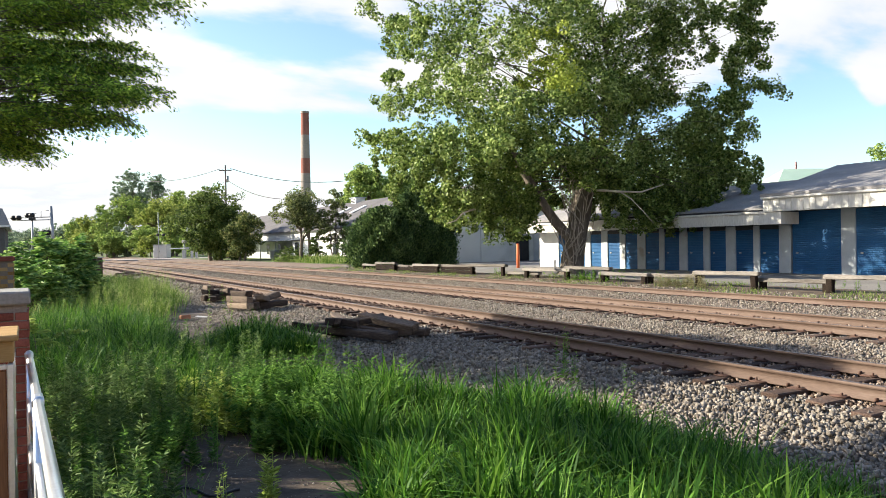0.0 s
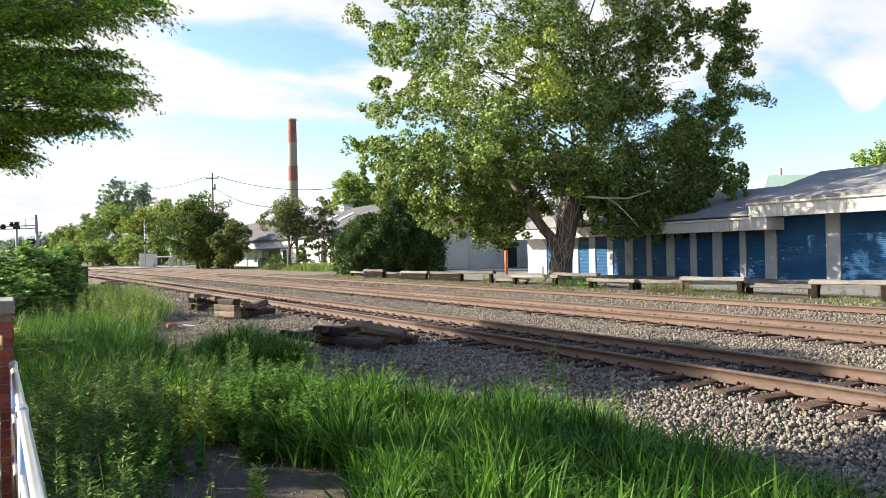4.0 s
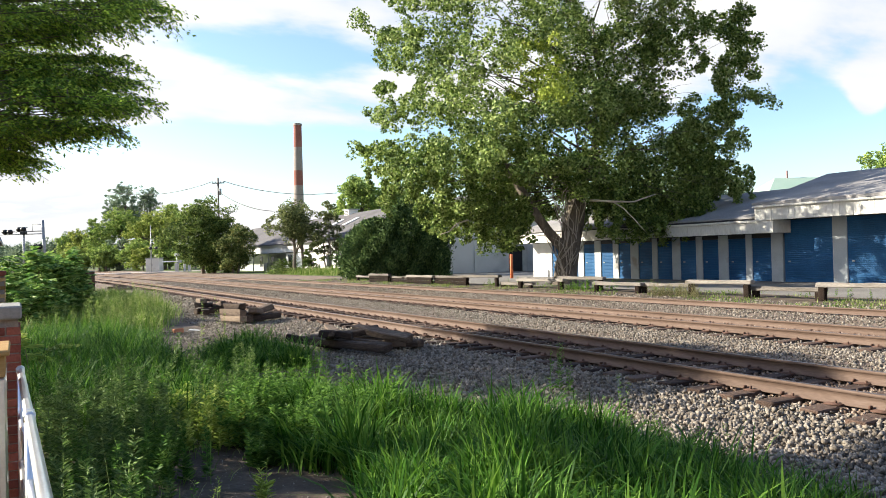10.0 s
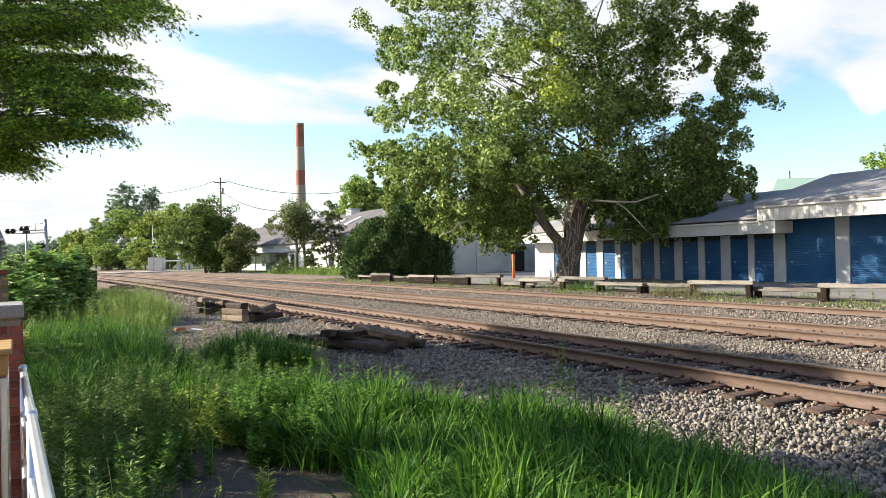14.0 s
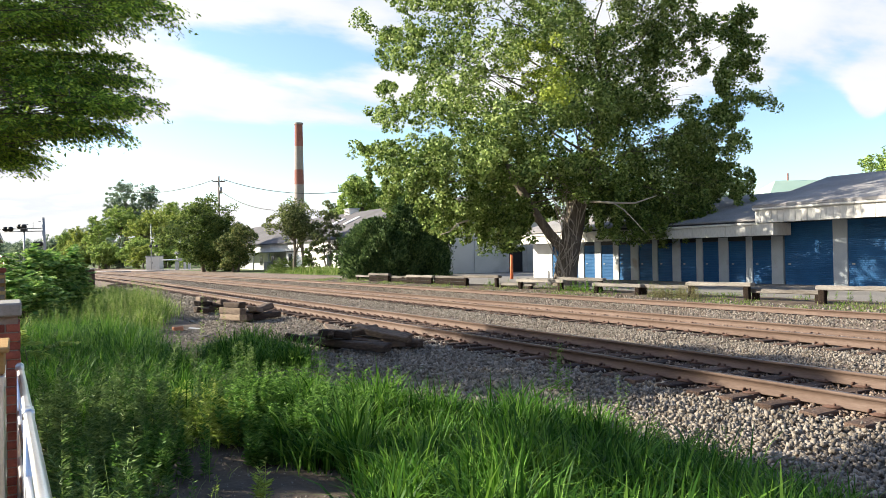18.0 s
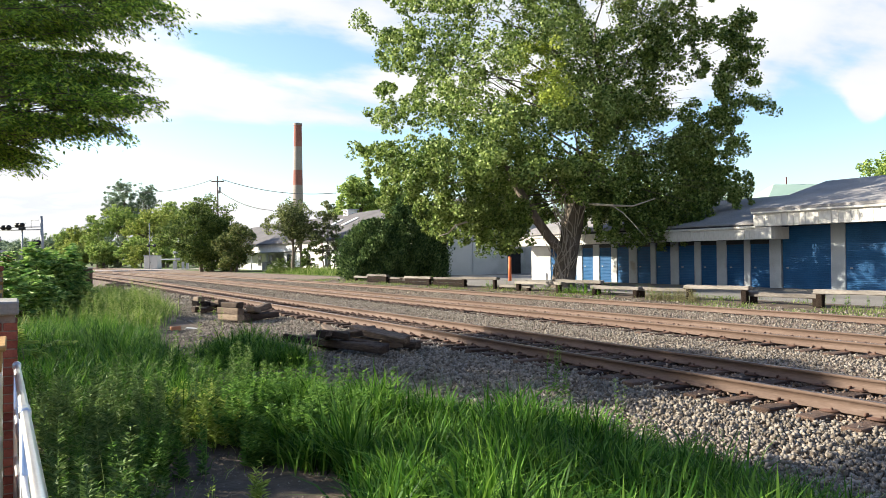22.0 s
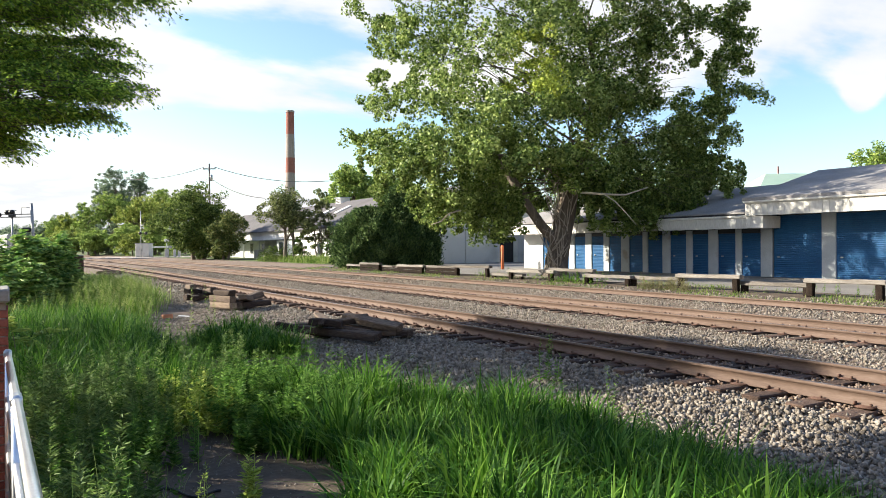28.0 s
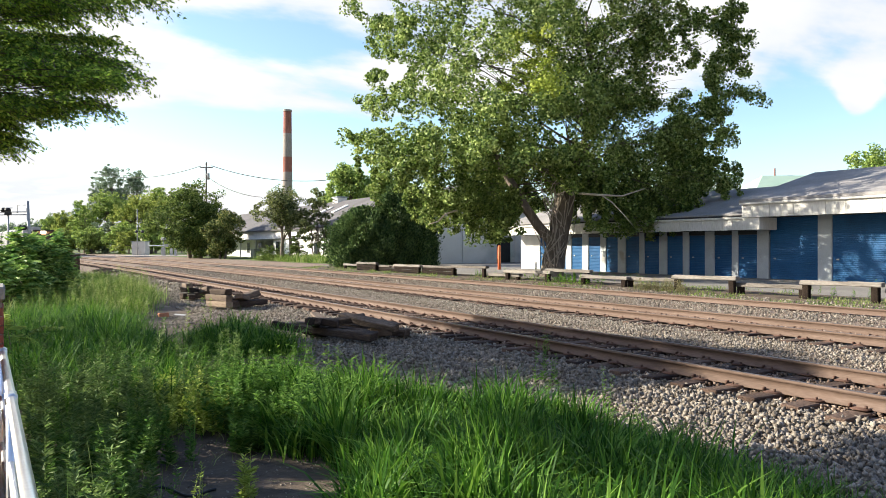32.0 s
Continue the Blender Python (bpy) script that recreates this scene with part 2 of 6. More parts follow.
M_leaf_olive = material("olive_leaf", [(0.0572, 0.0786, 0.0257), (0.1216, 0.1502, 0.0501), (0.2288, 0.2574, 0.1001)], 0.3, 2.0, 0.6, bump=0, island=0.7, translucent=0.3, spec=0.15)
# far foliage: distance haze and sunlit tone are put into these two colours
M_leaf_far = material("hazy_far_leaf", [(0.13, 0.215, 0.052), (0.28, 0.385, 0.095), (0.46, 0.56, 0.16)], 0.12, 0.8, 0.65, bump=0, island=0.7, translucent=0.3, spec=0.12)
M_leaf_gold = material("sunlit_golden_far_leaf", [(0.1552, 0.2173, 0.0466), (0.3105, 0.3726, 0.0854), (0.5123, 0.5589, 0.1475)], 0.12, 0.8, 0.65, bump=0, island=0.7, translucent=0.3, spec=0.12)
# grey-blue paleness of distance haze is put into this leaf colour
M_leaf_haze = material("haze_tinted_leaf", [(0.13, 0.185, 0.125), (0.225, 0.30, 0.19), (0.34, 0.415, 0.27)], 0.06, 0.5, 0.7, bump=0, island=0.5, translucent=0.3, spec=0.1)
M_conifer = material("evergreen_needles", [(0.0345, 0.0725, 0.0259), (0.0776, 0.1380, 0.0448), (0.1725, 0.2501, 0.0828)], 0.5, 4, 0.6, bump=0, island=0.7, translucent=0.1, spec=0.15)
M_shrub = material("shrub_leaf", [(0.09, 0.20, 0.045), (0.20, 0.35, 0.075), (0.40, 0.54, 0.16)], 0.8, 6, 0.5, bump=0, island=0.8, translucent=0.3, spec=0.25)
M_blade = material("lush_grass", [(0.022, 0.074, 0.0075), (0.046, 0.137, 0.012), (0.084, 0.202, 0.020), (0.155, 0.287, 0.042)], 0.6, 5, 0.55, bump=0, island=0.65, translucent=0.32, spec=0.15)
M_blade_dry = material("meadow_grass", [(0.0739, 0.1468, 0.0184), (0.1380, 0.2307, 0.0369), (0.2268, 0.3251, 0.0692), (0.3352, 0.3776, 0.1500)], 0.5, 5, 0.6, bump=0, island=0.7, translucent=0.4, spec=0.15)
M_weed = material("weed_leaf", [(0.0644, 0.1535, 0.0214), (0.1197, 0.2476, 0.0336), (0.2117, 0.3585, 0.0582)], 0.6, 5, 0.6, bump=0, island=0.65, translucent=0.4, spec=0.15)
M_bush = material("bushy_weed_leaf", [(0.056, 0.134, 0.023), (0.106, 0.222, 0.04), (0.185, 0.325, 0.065)], 0.6, 5, 0.6, bump=0, island=0.65, translucent=0.4, spec=0.15)
M_sage = material("grey_green_weed", [(0.068, 0.128, 0.034), (0.128, 0.212, 0.058), (0.215, 0.31, 0.098)], 0.7, 5, 0.6, bump=0, island=0.6, translucent=0.35, spec=0.15)
M_dry = material("dry_weed_leaf", [(0.12, 0.12, 0.05), (0.21, 0.20, 0.10), (0.33, 0.30, 0.17)], 0.8, 6, 0.7, bump=0, island=0.6, translucent=0.3, spec=0.1)
M_weed_yellow = material("yellow_weed_leaf", [(0.1848, 0.2622, 0.0425), (0.3127, 0.4140, 0.0728), (0.4833, 0.5658, 0.1518)], 0.8, 6, 0.55, bump=0, island=0.6, translucent=0.4, spec=0.15)
M_brick = material("red_brick", [(0.14, 0.04, 0.03), (0.22, 0.065, 0.045), (0.30, 0.10, 0.07)], 6, 60, 0.85, bump=0.4, per_object=0.5)
M_mortar = material("mortar", [(0.20, 0.17, 0.15), (0.28, 0.245, 0.22)], 8, 60, 0.95, bump=0.4)
M_cap = material("cast_stone_cap", [(0.2000, 0.1960, 0.1840), (0.2800, 0.2720, 0.2560), (0.3360, 0.3280, 0.3080)], 4, 50, 0.85, bump=0.25)
M_ochre = material("ochre_wood", [(0.28, 0.16, 0.05), (0.38, 0.23, 0.085), (0.46, 0.30, 0.13)], 3, 30, 0.7, bump=0.3, stretch=(0.4, 3, 3))
M_redwood = material("stained_wood_panel", [(0.13, 0.055, 0.022), (0.23, 0.10, 0.042), (0.32, 0.16, 0.07)], 2, 22, 0.6, bump=0.3, stretch=(5, 5, 0.4))
M_galv = material("galvanised_pipe", [(0.70, 0.71, 0.72), (0.80, 0.81, 0.82), (0.88, 0.89, 0.90)], 5, 40, 0.28, metal=0.9, bump=0.06)
M_steel = material("weathered_steel", [(0.26, 0.27, 0.27), (0.36, 0.37, 0.37)], 2, 20, 0.5, metal=0.5, bump=0.1)
M_black = material("black_paint", [(0.012, 0.012, 0.013), (0.028, 0.028, 0.03)], 3, 25, 0.5, bump=0.1)
M_rustbox = material("rust_brown_steel", [(0.045, 0.024, 0.017), (0.075, 0.04, 0.028), (0.11, 0.06, 0.042)], 3, 26, 0.8, bump=0.3)
M_cabinet = material("cabinet_paint", [(0.4510, 0.4428, 0.4100), (0.5412, 0.5330, 0.5002)], 0.8, 12, 0.6, bump=0.1, stain=((0.40, 0.37, 0.32), 1.2, 0.6))
M_pole = material("utility_pole_wood", [(0.13, 0.105, 0.085), (0.22, 0.185, 0.155)], 1, 12, 0.9, bump=0.4, stretch=(4, 4, 0.3))
M_orange = material("orange_marker", [(0.52, 0.12, 0.045), (0.62, 0.17, 0.07)], 3, 20, 0.6, bump=0.1)
M_train = material("train_silver", [(0.3600, 0.3600, 0.3600), (0.4464, 0.4464, 0.4392), (0.5040, 0.5040, 0.4968)], 0.3, 4, 0.5, metal=0.2, bump=0.1)
M_loco = material("locomotive_dark", [(0.02, 0.02, 0.022), (0.05, 0.045, 0.04)], 0.5, 6, 0.5, bump=0.1)
M_loco_orange = material("locomotive_cab_paint", [(0.06, 0.035, 0.022), (0.12, 0.065, 0.04)], 0.5, 6, 0.5, bump=0.1)
M_post = material("dark_post_wood", [(0.008, 0.006, 0.005), (0.018, 0.013, 0.010), (0.035, 0.026, 0.02)], 3, 25, 0.95, bump=0.6, spec=0.1)
M_light = glow("headlight_glass", (1.0, 0.80, 0.52), 26.0)


# ---------- building blocks ----------
def fast_mesh(name, V, F, mats):
    """A mesh from arrays of points and of faces with equal corners."""
    me = bpy.data.meshes.new(name)
    V, F = np.asarray(V, np.float32), np.asarray(F, np.int32)
    n, k = F.shape
    me.vertices.add(len(V)); me.vertices.foreach_set("co", V.ravel())
    me.loops.add(n * k); me.loops.foreach_set("vertex_index", F.ravel())
    me.polygons.add(n)
    me.polygons.foreach_set("loop_start", np.arange(n, dtype=np.int32) * k)
    me.update(calc_edges=True)
    for m in (mats if isinstance(mats, (list, tuple)) else [mats]):
        me.materials.append(m)
    return me


def thing(name, loc=(0, 0, 0), rz=0.0, label="", category="", group="", kind=""):
    ob = new(name)
    ob.empty_display_size = 0.2
    ob.matrix_basis = Matrix.LocRotScale(loc, Euler((0, 0, rz)), None)
    return tagged(ob, label, category, group, kind)


def child(name, me, parent, label="", m=None):
    ob = new(name, me)
    ob.parent = parent
    if m is not None:
        ob.matrix_basis = m
    return tagged(ob, label)


def part(name, bm, mat, parent=None, label="", m=None, smooth=False):
    me = bpy.data.meshes.new(name)
    if smooth:
        for f in bm.faces:
            f.smooth = True
    bm.to_mesh(me)
    bm.free()
    for k in (mat if isinstance(mat, (list, tuple)) else [mat]):
        me.materials.append(k)
    ob = new(name, me)
    ob.parent = parent
    if m is not None:
        ob.matrix_basis = m
    return tagged(ob, label)


def box(bm, x0, x1, y0, y1, z0, z1, bevel=0.0, jitter=0.0, rnd=None):
    """A box, with chamfered edges and a little unevenness if asked for."""
    r = bmesh.ops.create_cube(bm, size=1)
    vs = r["verts"]
    for v in vs:
        v.co = Vector(((x0 + x1) / 2 + v.co.x * (x1 - x0), (y0 + y1) / 2 + v.co.y * (y1 - y0), (z0 + z1) / 2 + v.co.z * (z1 - z0)))
        if jitter:
            v.co += Vector([(rnd or random).uniform(-jitter, jitter) for _ in range(3)])
    if bevel:
        es = list({e for v in vs for e in v.link_edges})
        bmesh.ops.bevel(bm, geom=es, offset=bevel, segments=1, affect="EDGES")
    return bm


def boxes(*dims, bevel=0.0):
    bm = bmesh.new()
    for d in dims:
        box(bm, *d, bevel=bevel)
    return bm


def tube(path, radii, seg=10, wobble=0.0):
    """Points and quads of a round bar along a path."""
    path = [Vector(p) for p in path]
    V, F = [], []
    n = len(path)
    for i, p in enumerate(path):
        d = (path[min(i + 1, n - 1)] - path[max(i - 1, 0)]).normalized()
        a = d.cross(Vector((0.31, 0.17, 0.93)) if abs(d.z) < 0.9 else Vector((1, 0.13, 0))).normalized()
        b = d.cross(a)
        for s in range(seg):
            t = 2 * math.pi * s / seg
            r = radii[i] * (1 + wobble * noise.noise(Vector((math.cos(t) * 1.7 + i * 0.35, math.sin(t) * 1.7, i * 0.5 + path[0].x))))
            V.append(p + (a * math.cos(t) + b * math.sin(t)) * r)
    for i in range(n - 1):
        for s in range(seg):
            t = (s + 1) % seg
            F.append((i * seg + s, i * seg + t, (i + 1) * seg + t, (i + 1) * seg + s))
    return V, F


def tube_mesh(name, paths, mat, seg=8, wobble=0.0):
    V, F = [], []
    for path, radii in paths:
        v, f = tube(path, radii, seg, wobble)
        o = len(V)
        V += v
        F += [tuple(o + i for i in q) for q in f]
        e = len(V) - seg
        if seg == 8:
            F += [(e + 0, e + 1, e + 2, e + 3), (e + 0, e + 3, e + 4, e + 7), (e + 4, e + 5, e + 6, e + 7)]
            F += [(o + 3, o + 2, o + 1, o + 0), (o + 7, o + 4, o + 3, o + 0), (o + 7, o + 6, o + 5, o + 4)]
    me = fast_mesh(name, [tuple(v) for v in V], F, mat)
    me.polygons.foreach_set("use_smooth", [True] * len(me.polygons))
    return me


def unit(a):
    return a / np.maximum(np.linalg.norm(a, axis=1, keepdims=True), 1e-6)


def leaf_mesh(name, C, size, mats, rs, aspect=0.55, axis=None, fold=0.18, mat_index=None, up=0.5, facing=None):
    """Many folded four-cornered leaves: centres C, lengths size, optional axes and outward directions."""
    n = len(C)
    a = unit(rs.normal(size=(n, 3)) * (1, 1, 0.7)) if axis is None else unit(axis)
    nrm = unit(rs.normal(size=(n, 3)) * (1.0 if facing is None else 0.6) + np.array((0, 0, up)) + (0 if facing is None else facing))
    b = unit(np.cross(a, nrm))
    nrm = np.cross(b, a)
    s = np.asarray(size)[:, None]
    V = np.empty((n, 4, 3), np.float32)
    V[:, 0] = C - a * s * 0.5
    V[:, 1] = C + b * s * aspect * 0.5 + nrm * s * fold
    V[:, 2] = C + a * s * 0.5 - nrm * s * fold * 0.7
    V[:, 3] = C - b * s * aspect * 0.5 + nrm * s * fold
    F = np.arange(n * 4).reshape(n, 4)
    me = fast_mesh(name, V.reshape(-1, 3), F, mats)
    if mat_index is not None:
        me.polygons.foreach_set("material_index", np.asarray(mat_index, np.int32))
    return me


def blade_mesh(name, base, height, width, lean, mats, rs, droop=0.6, mat_index=None):
    """Grass blades: three-piece tapering ribbons that bend over."""
    n = len(base)
    ang = rs.uniform(0, 2 * math.pi, n)
    d = np.stack([np.cos(ang), np.sin(ang), np.zeros(n)], 1)
    w = np.stack([-np.sin(ang + rs.normal(0, 0.5, n)), np.cos(ang), np.zeros(n)], 1)
    V = np.empty((n, 8, 3), np.float32)
    up = np.array((0, 0, 1.0))
    for i, (s, k) in enumerate(((0, 0.75), (0.38, 1.0), (0.74, 0.7), (1.0, 0.06))):
        out = lean[:, None] * (s ** 1.8) * height[:, None]
        rise = height[:, None] * (s - droop * lean[:, None] * s ** 3 * 0.6)
        c = base + d * out + up * rise
        V[:, 2 * i] = c - w * width[:, None] * k * 0.5
        V[:, 2 * i + 1] = c + w * width[:, None] * k * 0.5
    o = (np.arange(n) * 8)[:, None, None]
    F = (np.array([[0, 1, 3, 2], [2, 3, 5, 4], [4, 5, 7, 6]])[None] + o).reshape(-1, 4)
    me = fast_mesh(name, V.reshape(-1, 3), F, mats)
    if mat_index is not None:
        me.polygons.foreach_set("material_index", np.repeat(np.asarray(mat_index, np.int32), 3))
    return me


def track_shift(y):
    """The line curves gently away beyond thirty metres."""
    return -np.maximum(np.asarray(y, float) - 30.0, 0.0) ** 2 / 5000.0


def ground_z(x, y):
    """Height of the ground: verge, ballast bed, strip before the yard, yard."""
    x = np.asarray(x, float) - track_shift(y)
    y = np.asarray(y, float)
    z = np.interp(x, [-60, -2, 2.5, 4.6, 6.9, 7.5, 8.0, 9.6, 10.2, 11.2, 12.6, 13.2, 14.7, 16.5, 20.6, 21.6, 24.5, 26.0, 300], [0.3, 0.0, 0.0, -0.05, -0.02, 0.0, 0.03, 0.03, 0.03, 0.08, 0.03, 0.03, 0.03, 0.06, 0.03, 0.02, 0.12, 0.2, 0.22])
    bumps = 0.035 * np.sin(1.7 * x + 0.6 * y) * np.sin(0.9 * y - 0.4 * x) + 0.02 * np.sin(3.1 * x) * np.sin(2.3 * y)
    near = np.clip(1 - np.abs(x - 1.5) / 4.5, 0, 1)
    return z + bumps * near

# ---------- ground ----------
def make_ground():
    xs = np.unique(np.concatenate([[-2500, -900, -400, -200, -120, -80, -60, -45, -30, -20, -14, -10, -7], np.arange(-5, 27, 0.4), [28, 30, 33, 37, 42, 50, 60, 75, 100, 150, 220, 400, 900, 2500]]))
    ys = np.unique(np.concatenate([[-2500, -600, -200, -80, -40, -20, -10, -5], np.arange(-2, 30, 0.4), np.arange(30, 80, 2), np.arange(80, 200, 5), np.arange(200, 900, 25), [1000, 1300, 1800, 2500]]))
    X, Y = np.meshgrid(xs, ys, indexing="ij")
    SH = np.where(np.abs(X) < 60, track_shift(np.minimum(Y, 1000)), 0)
    PX = X + SH
    Z = ground_z(PX, np.minimum(Y, 1000))
    V = np.stack([PX, Y, Z], -1).reshape(-1, 3)
    ny = len(ys)
    i, j = np.meshgrid(np.arange(len(xs) - 1), np.arange(ny - 1), indexing="ij")
    a = (i * ny + j).ravel()
    F = np.stack([a, a + ny, a + ny + 1, a + 1], 1)
    me = fast_mesh("ground", V, F, [M_dirt, M_ballast, M_lot, M_lawn])
    cx = ((xs[:-1] + xs[1:]) / 2)[i.ravel()]
    cy = ((ys[:-1] + ys[1:]) / 2)[j.ravel()]
    edge = 4.7 + 0.5 * np.sin(cy * 0.7) + 0.35 * np.sin(cy * 1.9)
    idx = np.zeros(len(F), np.int32)
    idx[(cx > edge) & (cx < 21.2)] = 1
    idx[(cx >= 24.5) & (cy < 62)] = 2
    idx[(cx >= 26.5 + 0.6 * np.sin(cy * 0.5)) & (cy >= 62)] = 3
    idx[(cx >= 21.2) & (cx < 26) & (cy >= 62)] = 1
    idx[(cx < -6) | (cx > 70)] = 3
    me.polygons.foreach_set("material_index", idx)
    me.polygons.foreach_set("use_smooth", [True] * len(F))
    tagged(new("ground", me), "bare brown verge, grey ballast bed and worn yard surface", "ground", kind="structure")


make_ground()


def make_road():
    bm = bmesh.new()
    ys, xs = (131.0, 140.0), (-60, -20, -2, 4, 10, 20, 40, 80)
    rows = []
    for y in ys:
        rows.append([bm.verts.new((x, y + 0.18 * x, 0.26)) for x in xs])
    for k in range(len(xs) - 1):
        bm.faces.new((rows[0][k], rows[0][k + 1], rows[1][k + 1], rows[1][k]))
    r = bmesh.ops.extrude_face_region(bm, geom=bm.faces[:])
    for v in r["geom"]:
        if isinstance(v, bmesh.types.BMVert):
            v.co.z -= 0.3
    bmesh.ops.recalc_face_normals(bm, faces=bm.faces[:])
    tagged(part("road", bm, M_road), "pale concrete road over the grade crossing", "road", kind="structure")


make_road()

# ---------- railway tracks ----------
RAIL_TOP, RAIL_H = 0.25, 0.17
PROFILE = [(-0.07, 0), (0.07, 0), (0.07, 0.014), (0.012, 0.035), (0.010, 0.125), (0.036, 0.136), (0.036, 0.163), (0.028, 0.17),
           (-0.028, 0.17), (-0.036, 0.163), (-0.036, 0.136), (-0.010, 0.125), (-0.012, 0.035), (-0.07, 0.014)]
RAIL_YS = list(np.arange(-30, 70, 5.0)) + list(np.arange(70, 960, 10.0))


def rail_mesh(x0):
    V, F = [], []
    k = len(PROFILE)
    for y in RAIL_YS:
        sx = float(track_shift(y))
        w = 0.012 * math.sin(y * 0.21 + x0)
        for px, pz in PROFILE:
            V.append((x0 + sx + w + px, y, RAIL_TOP - RAIL_H + pz))
    for i in range(len(RAIL_YS) - 1):
        for j in range(k):
            F.append((i * k + j, i * k + (j + 1) % k, (i + 1) * k + (j + 1) % k, (i + 1) * k + j))
    me = fast_mesh("rail", V, F, [M_rail, M_railhead])
    idx = [1 if j == 7 else 0 for i in range(len(RAIL_YS) - 1) for j in range(k)]
    me.polygons.foreach_set("material_index", idx)
    return me


def tie_meshes():
    out = []
    rnd = random.Random(4)
    for _ in range(5):
        bm = bmesh.new()
        box(bm, -1.29, 1.29, -0.115, 0.115, -0.17, 0.0, bevel=0.012, jitter=0.012, rnd=rnd)
        me = bpy.data.meshes.new("tie")
        bm.to_mesh(me); bm.free()
        me.materials.append(M_tie)
        out.append(me)
    return out


def hardware_mesh(ys, rails, z):
    """Tie plates, spikes and rail anchors at every tie."""
    V, F = [], []

    def cube(x0, x1, y0, y1, z0, z1):
        o = len(V)
        V.extend([(x0, y0, z0), (x1, y0, z0), (x1, y1, z0), (x0, y1, z0), (x0, y0, z1), (x1, y0, z1), (x1, y1, z1), (x0, y1, z1)])
        F.extend([(o, o + 3, o + 2, o + 1), (o + 4, o + 5, o + 6, o + 7), (o, o + 1, o + 5, o + 4), (o + 1, o + 2, o + 6, o + 5), (o + 2, o + 3, o + 7, o + 6), (o + 3, o, o + 4, o + 7)])
    rnd = random.Random(8)
    for y in ys:
        s = float(track_shift(y))
        for r in rails:
            x = r + s
            cube(x - 0.17, x + 0.17, y - 0.09, y + 0.09, z - 0.004, z + 0.012)
            for side in (-1, 1):
                yy = y + rnd.uniform(-0.05, 0.05)
                cube(x + side * 0.088 - 0.011, x + side * 0.088 + 0.011, yy - 0.011, yy + 0.011, z, z + 0.032 + rnd.uniform(0, 0.016))
                if rnd.random() < 0.8:
                    cube(x + side * 0.075 - 0.024, x + side * 0.075 + 0.024, y + 0.125, y + 0.148, z + 0.005, z + 0.042)
    return fast_mesh("rail_fastening", V, F, M_rustbox)


TIES = tie_meshes()


def track(x, label, y0, near_n, far_y, rails=(-0.735, 0.735), tie_z=0.085):
    t = thing("railway_track", (0, 0, 0), 0, label, "railway track", "railway tracks")
    for r in rails:
        child("rail", rail_mesh(x + r), t, "rust-brown steel rail with a worn head")
    rnd = random.Random(int(x * 10))
    ys, y = [], y0
    while y < far_y:
        ys.append(y); y += 0.53
    for y in ys[:near_n]:
        ob = child("tie", rnd.choice(TIES), t)
        ob.matrix_basis = pose(x + float(track_shift(y)) + rnd.uniform(-0.07, 0.07), y + rnd.uniform(-0.03, 0.03), tie_z + rnd.uniform(-0.012, 0.008), rnd.uniform(-0.6, 0.6), 0, rnd.uniform(-1.2, 1.2))
    V, F = [], []
    for y in ys[near_n:]:
        o = len(V); s = x + float(track_shift(y))
        V += [(s - 1.29, y - .115, -.1), (s + 1.29, y - .115, -.1), (s + 1.29, y + .115, -.1), (s - 1.29, y + .115, -.1), (s - 1.29, y - .115, tie_z), (s + 1.29, y - .115, tie_z), (s + 1.29, y + .115, tie_z), (s - 1.29, y + .115, tie_z)]
        F += [(o + 4, o + 5, o + 6, o + 7), (o, o + 1, o + 5, o + 4), (o + 1, o + 2, o + 6, o + 5), (o + 2, o + 3, o + 7, o + 6), (o + 3, o, o + 4, o + 7)]
    if V:
        tagged(child("distant_tie", fast_mesh("distant_tie", V, F, M_tie), t), kind="stuff")
    tagged(child("rail_fastening", hardware_mesh(ys[:160], [x + r for r in rails], tie_z), t), kind="stuff")
    return t


track(8.78, "rust-brown main track on dark wooden ties", -4.0, 190, 180)
track(13.95, "rust-brown second track on ballasted wooden ties", 0.0, 130, 180, tie_z=0.075)
track(19.6, "disused single rail in gravel beside the yard", 2.0, 60, 120, rails=(-0.735,), tie_z=0.045)


# ---------- storage building with blue doors ----------
WALL_X, FLOOR = 32.0, 0.24
SMALL_PILLARS = [(40.28, 42.21), (36.98, 37.55), (35.36, 35.95), (33.79, 34.28), (32.11, 32.77), (30.62, 31.02), (28.93, 29.51), (27.39, 27.82), (25.73, 26.34), (24.29, 24.66), (22.56, 23.2)]
BIG_PILLARS = [(19.38, 20.05), (16.25, 16.9), (13.1, 13.75), (9.9, 10.55), (6.7, 7.35)]


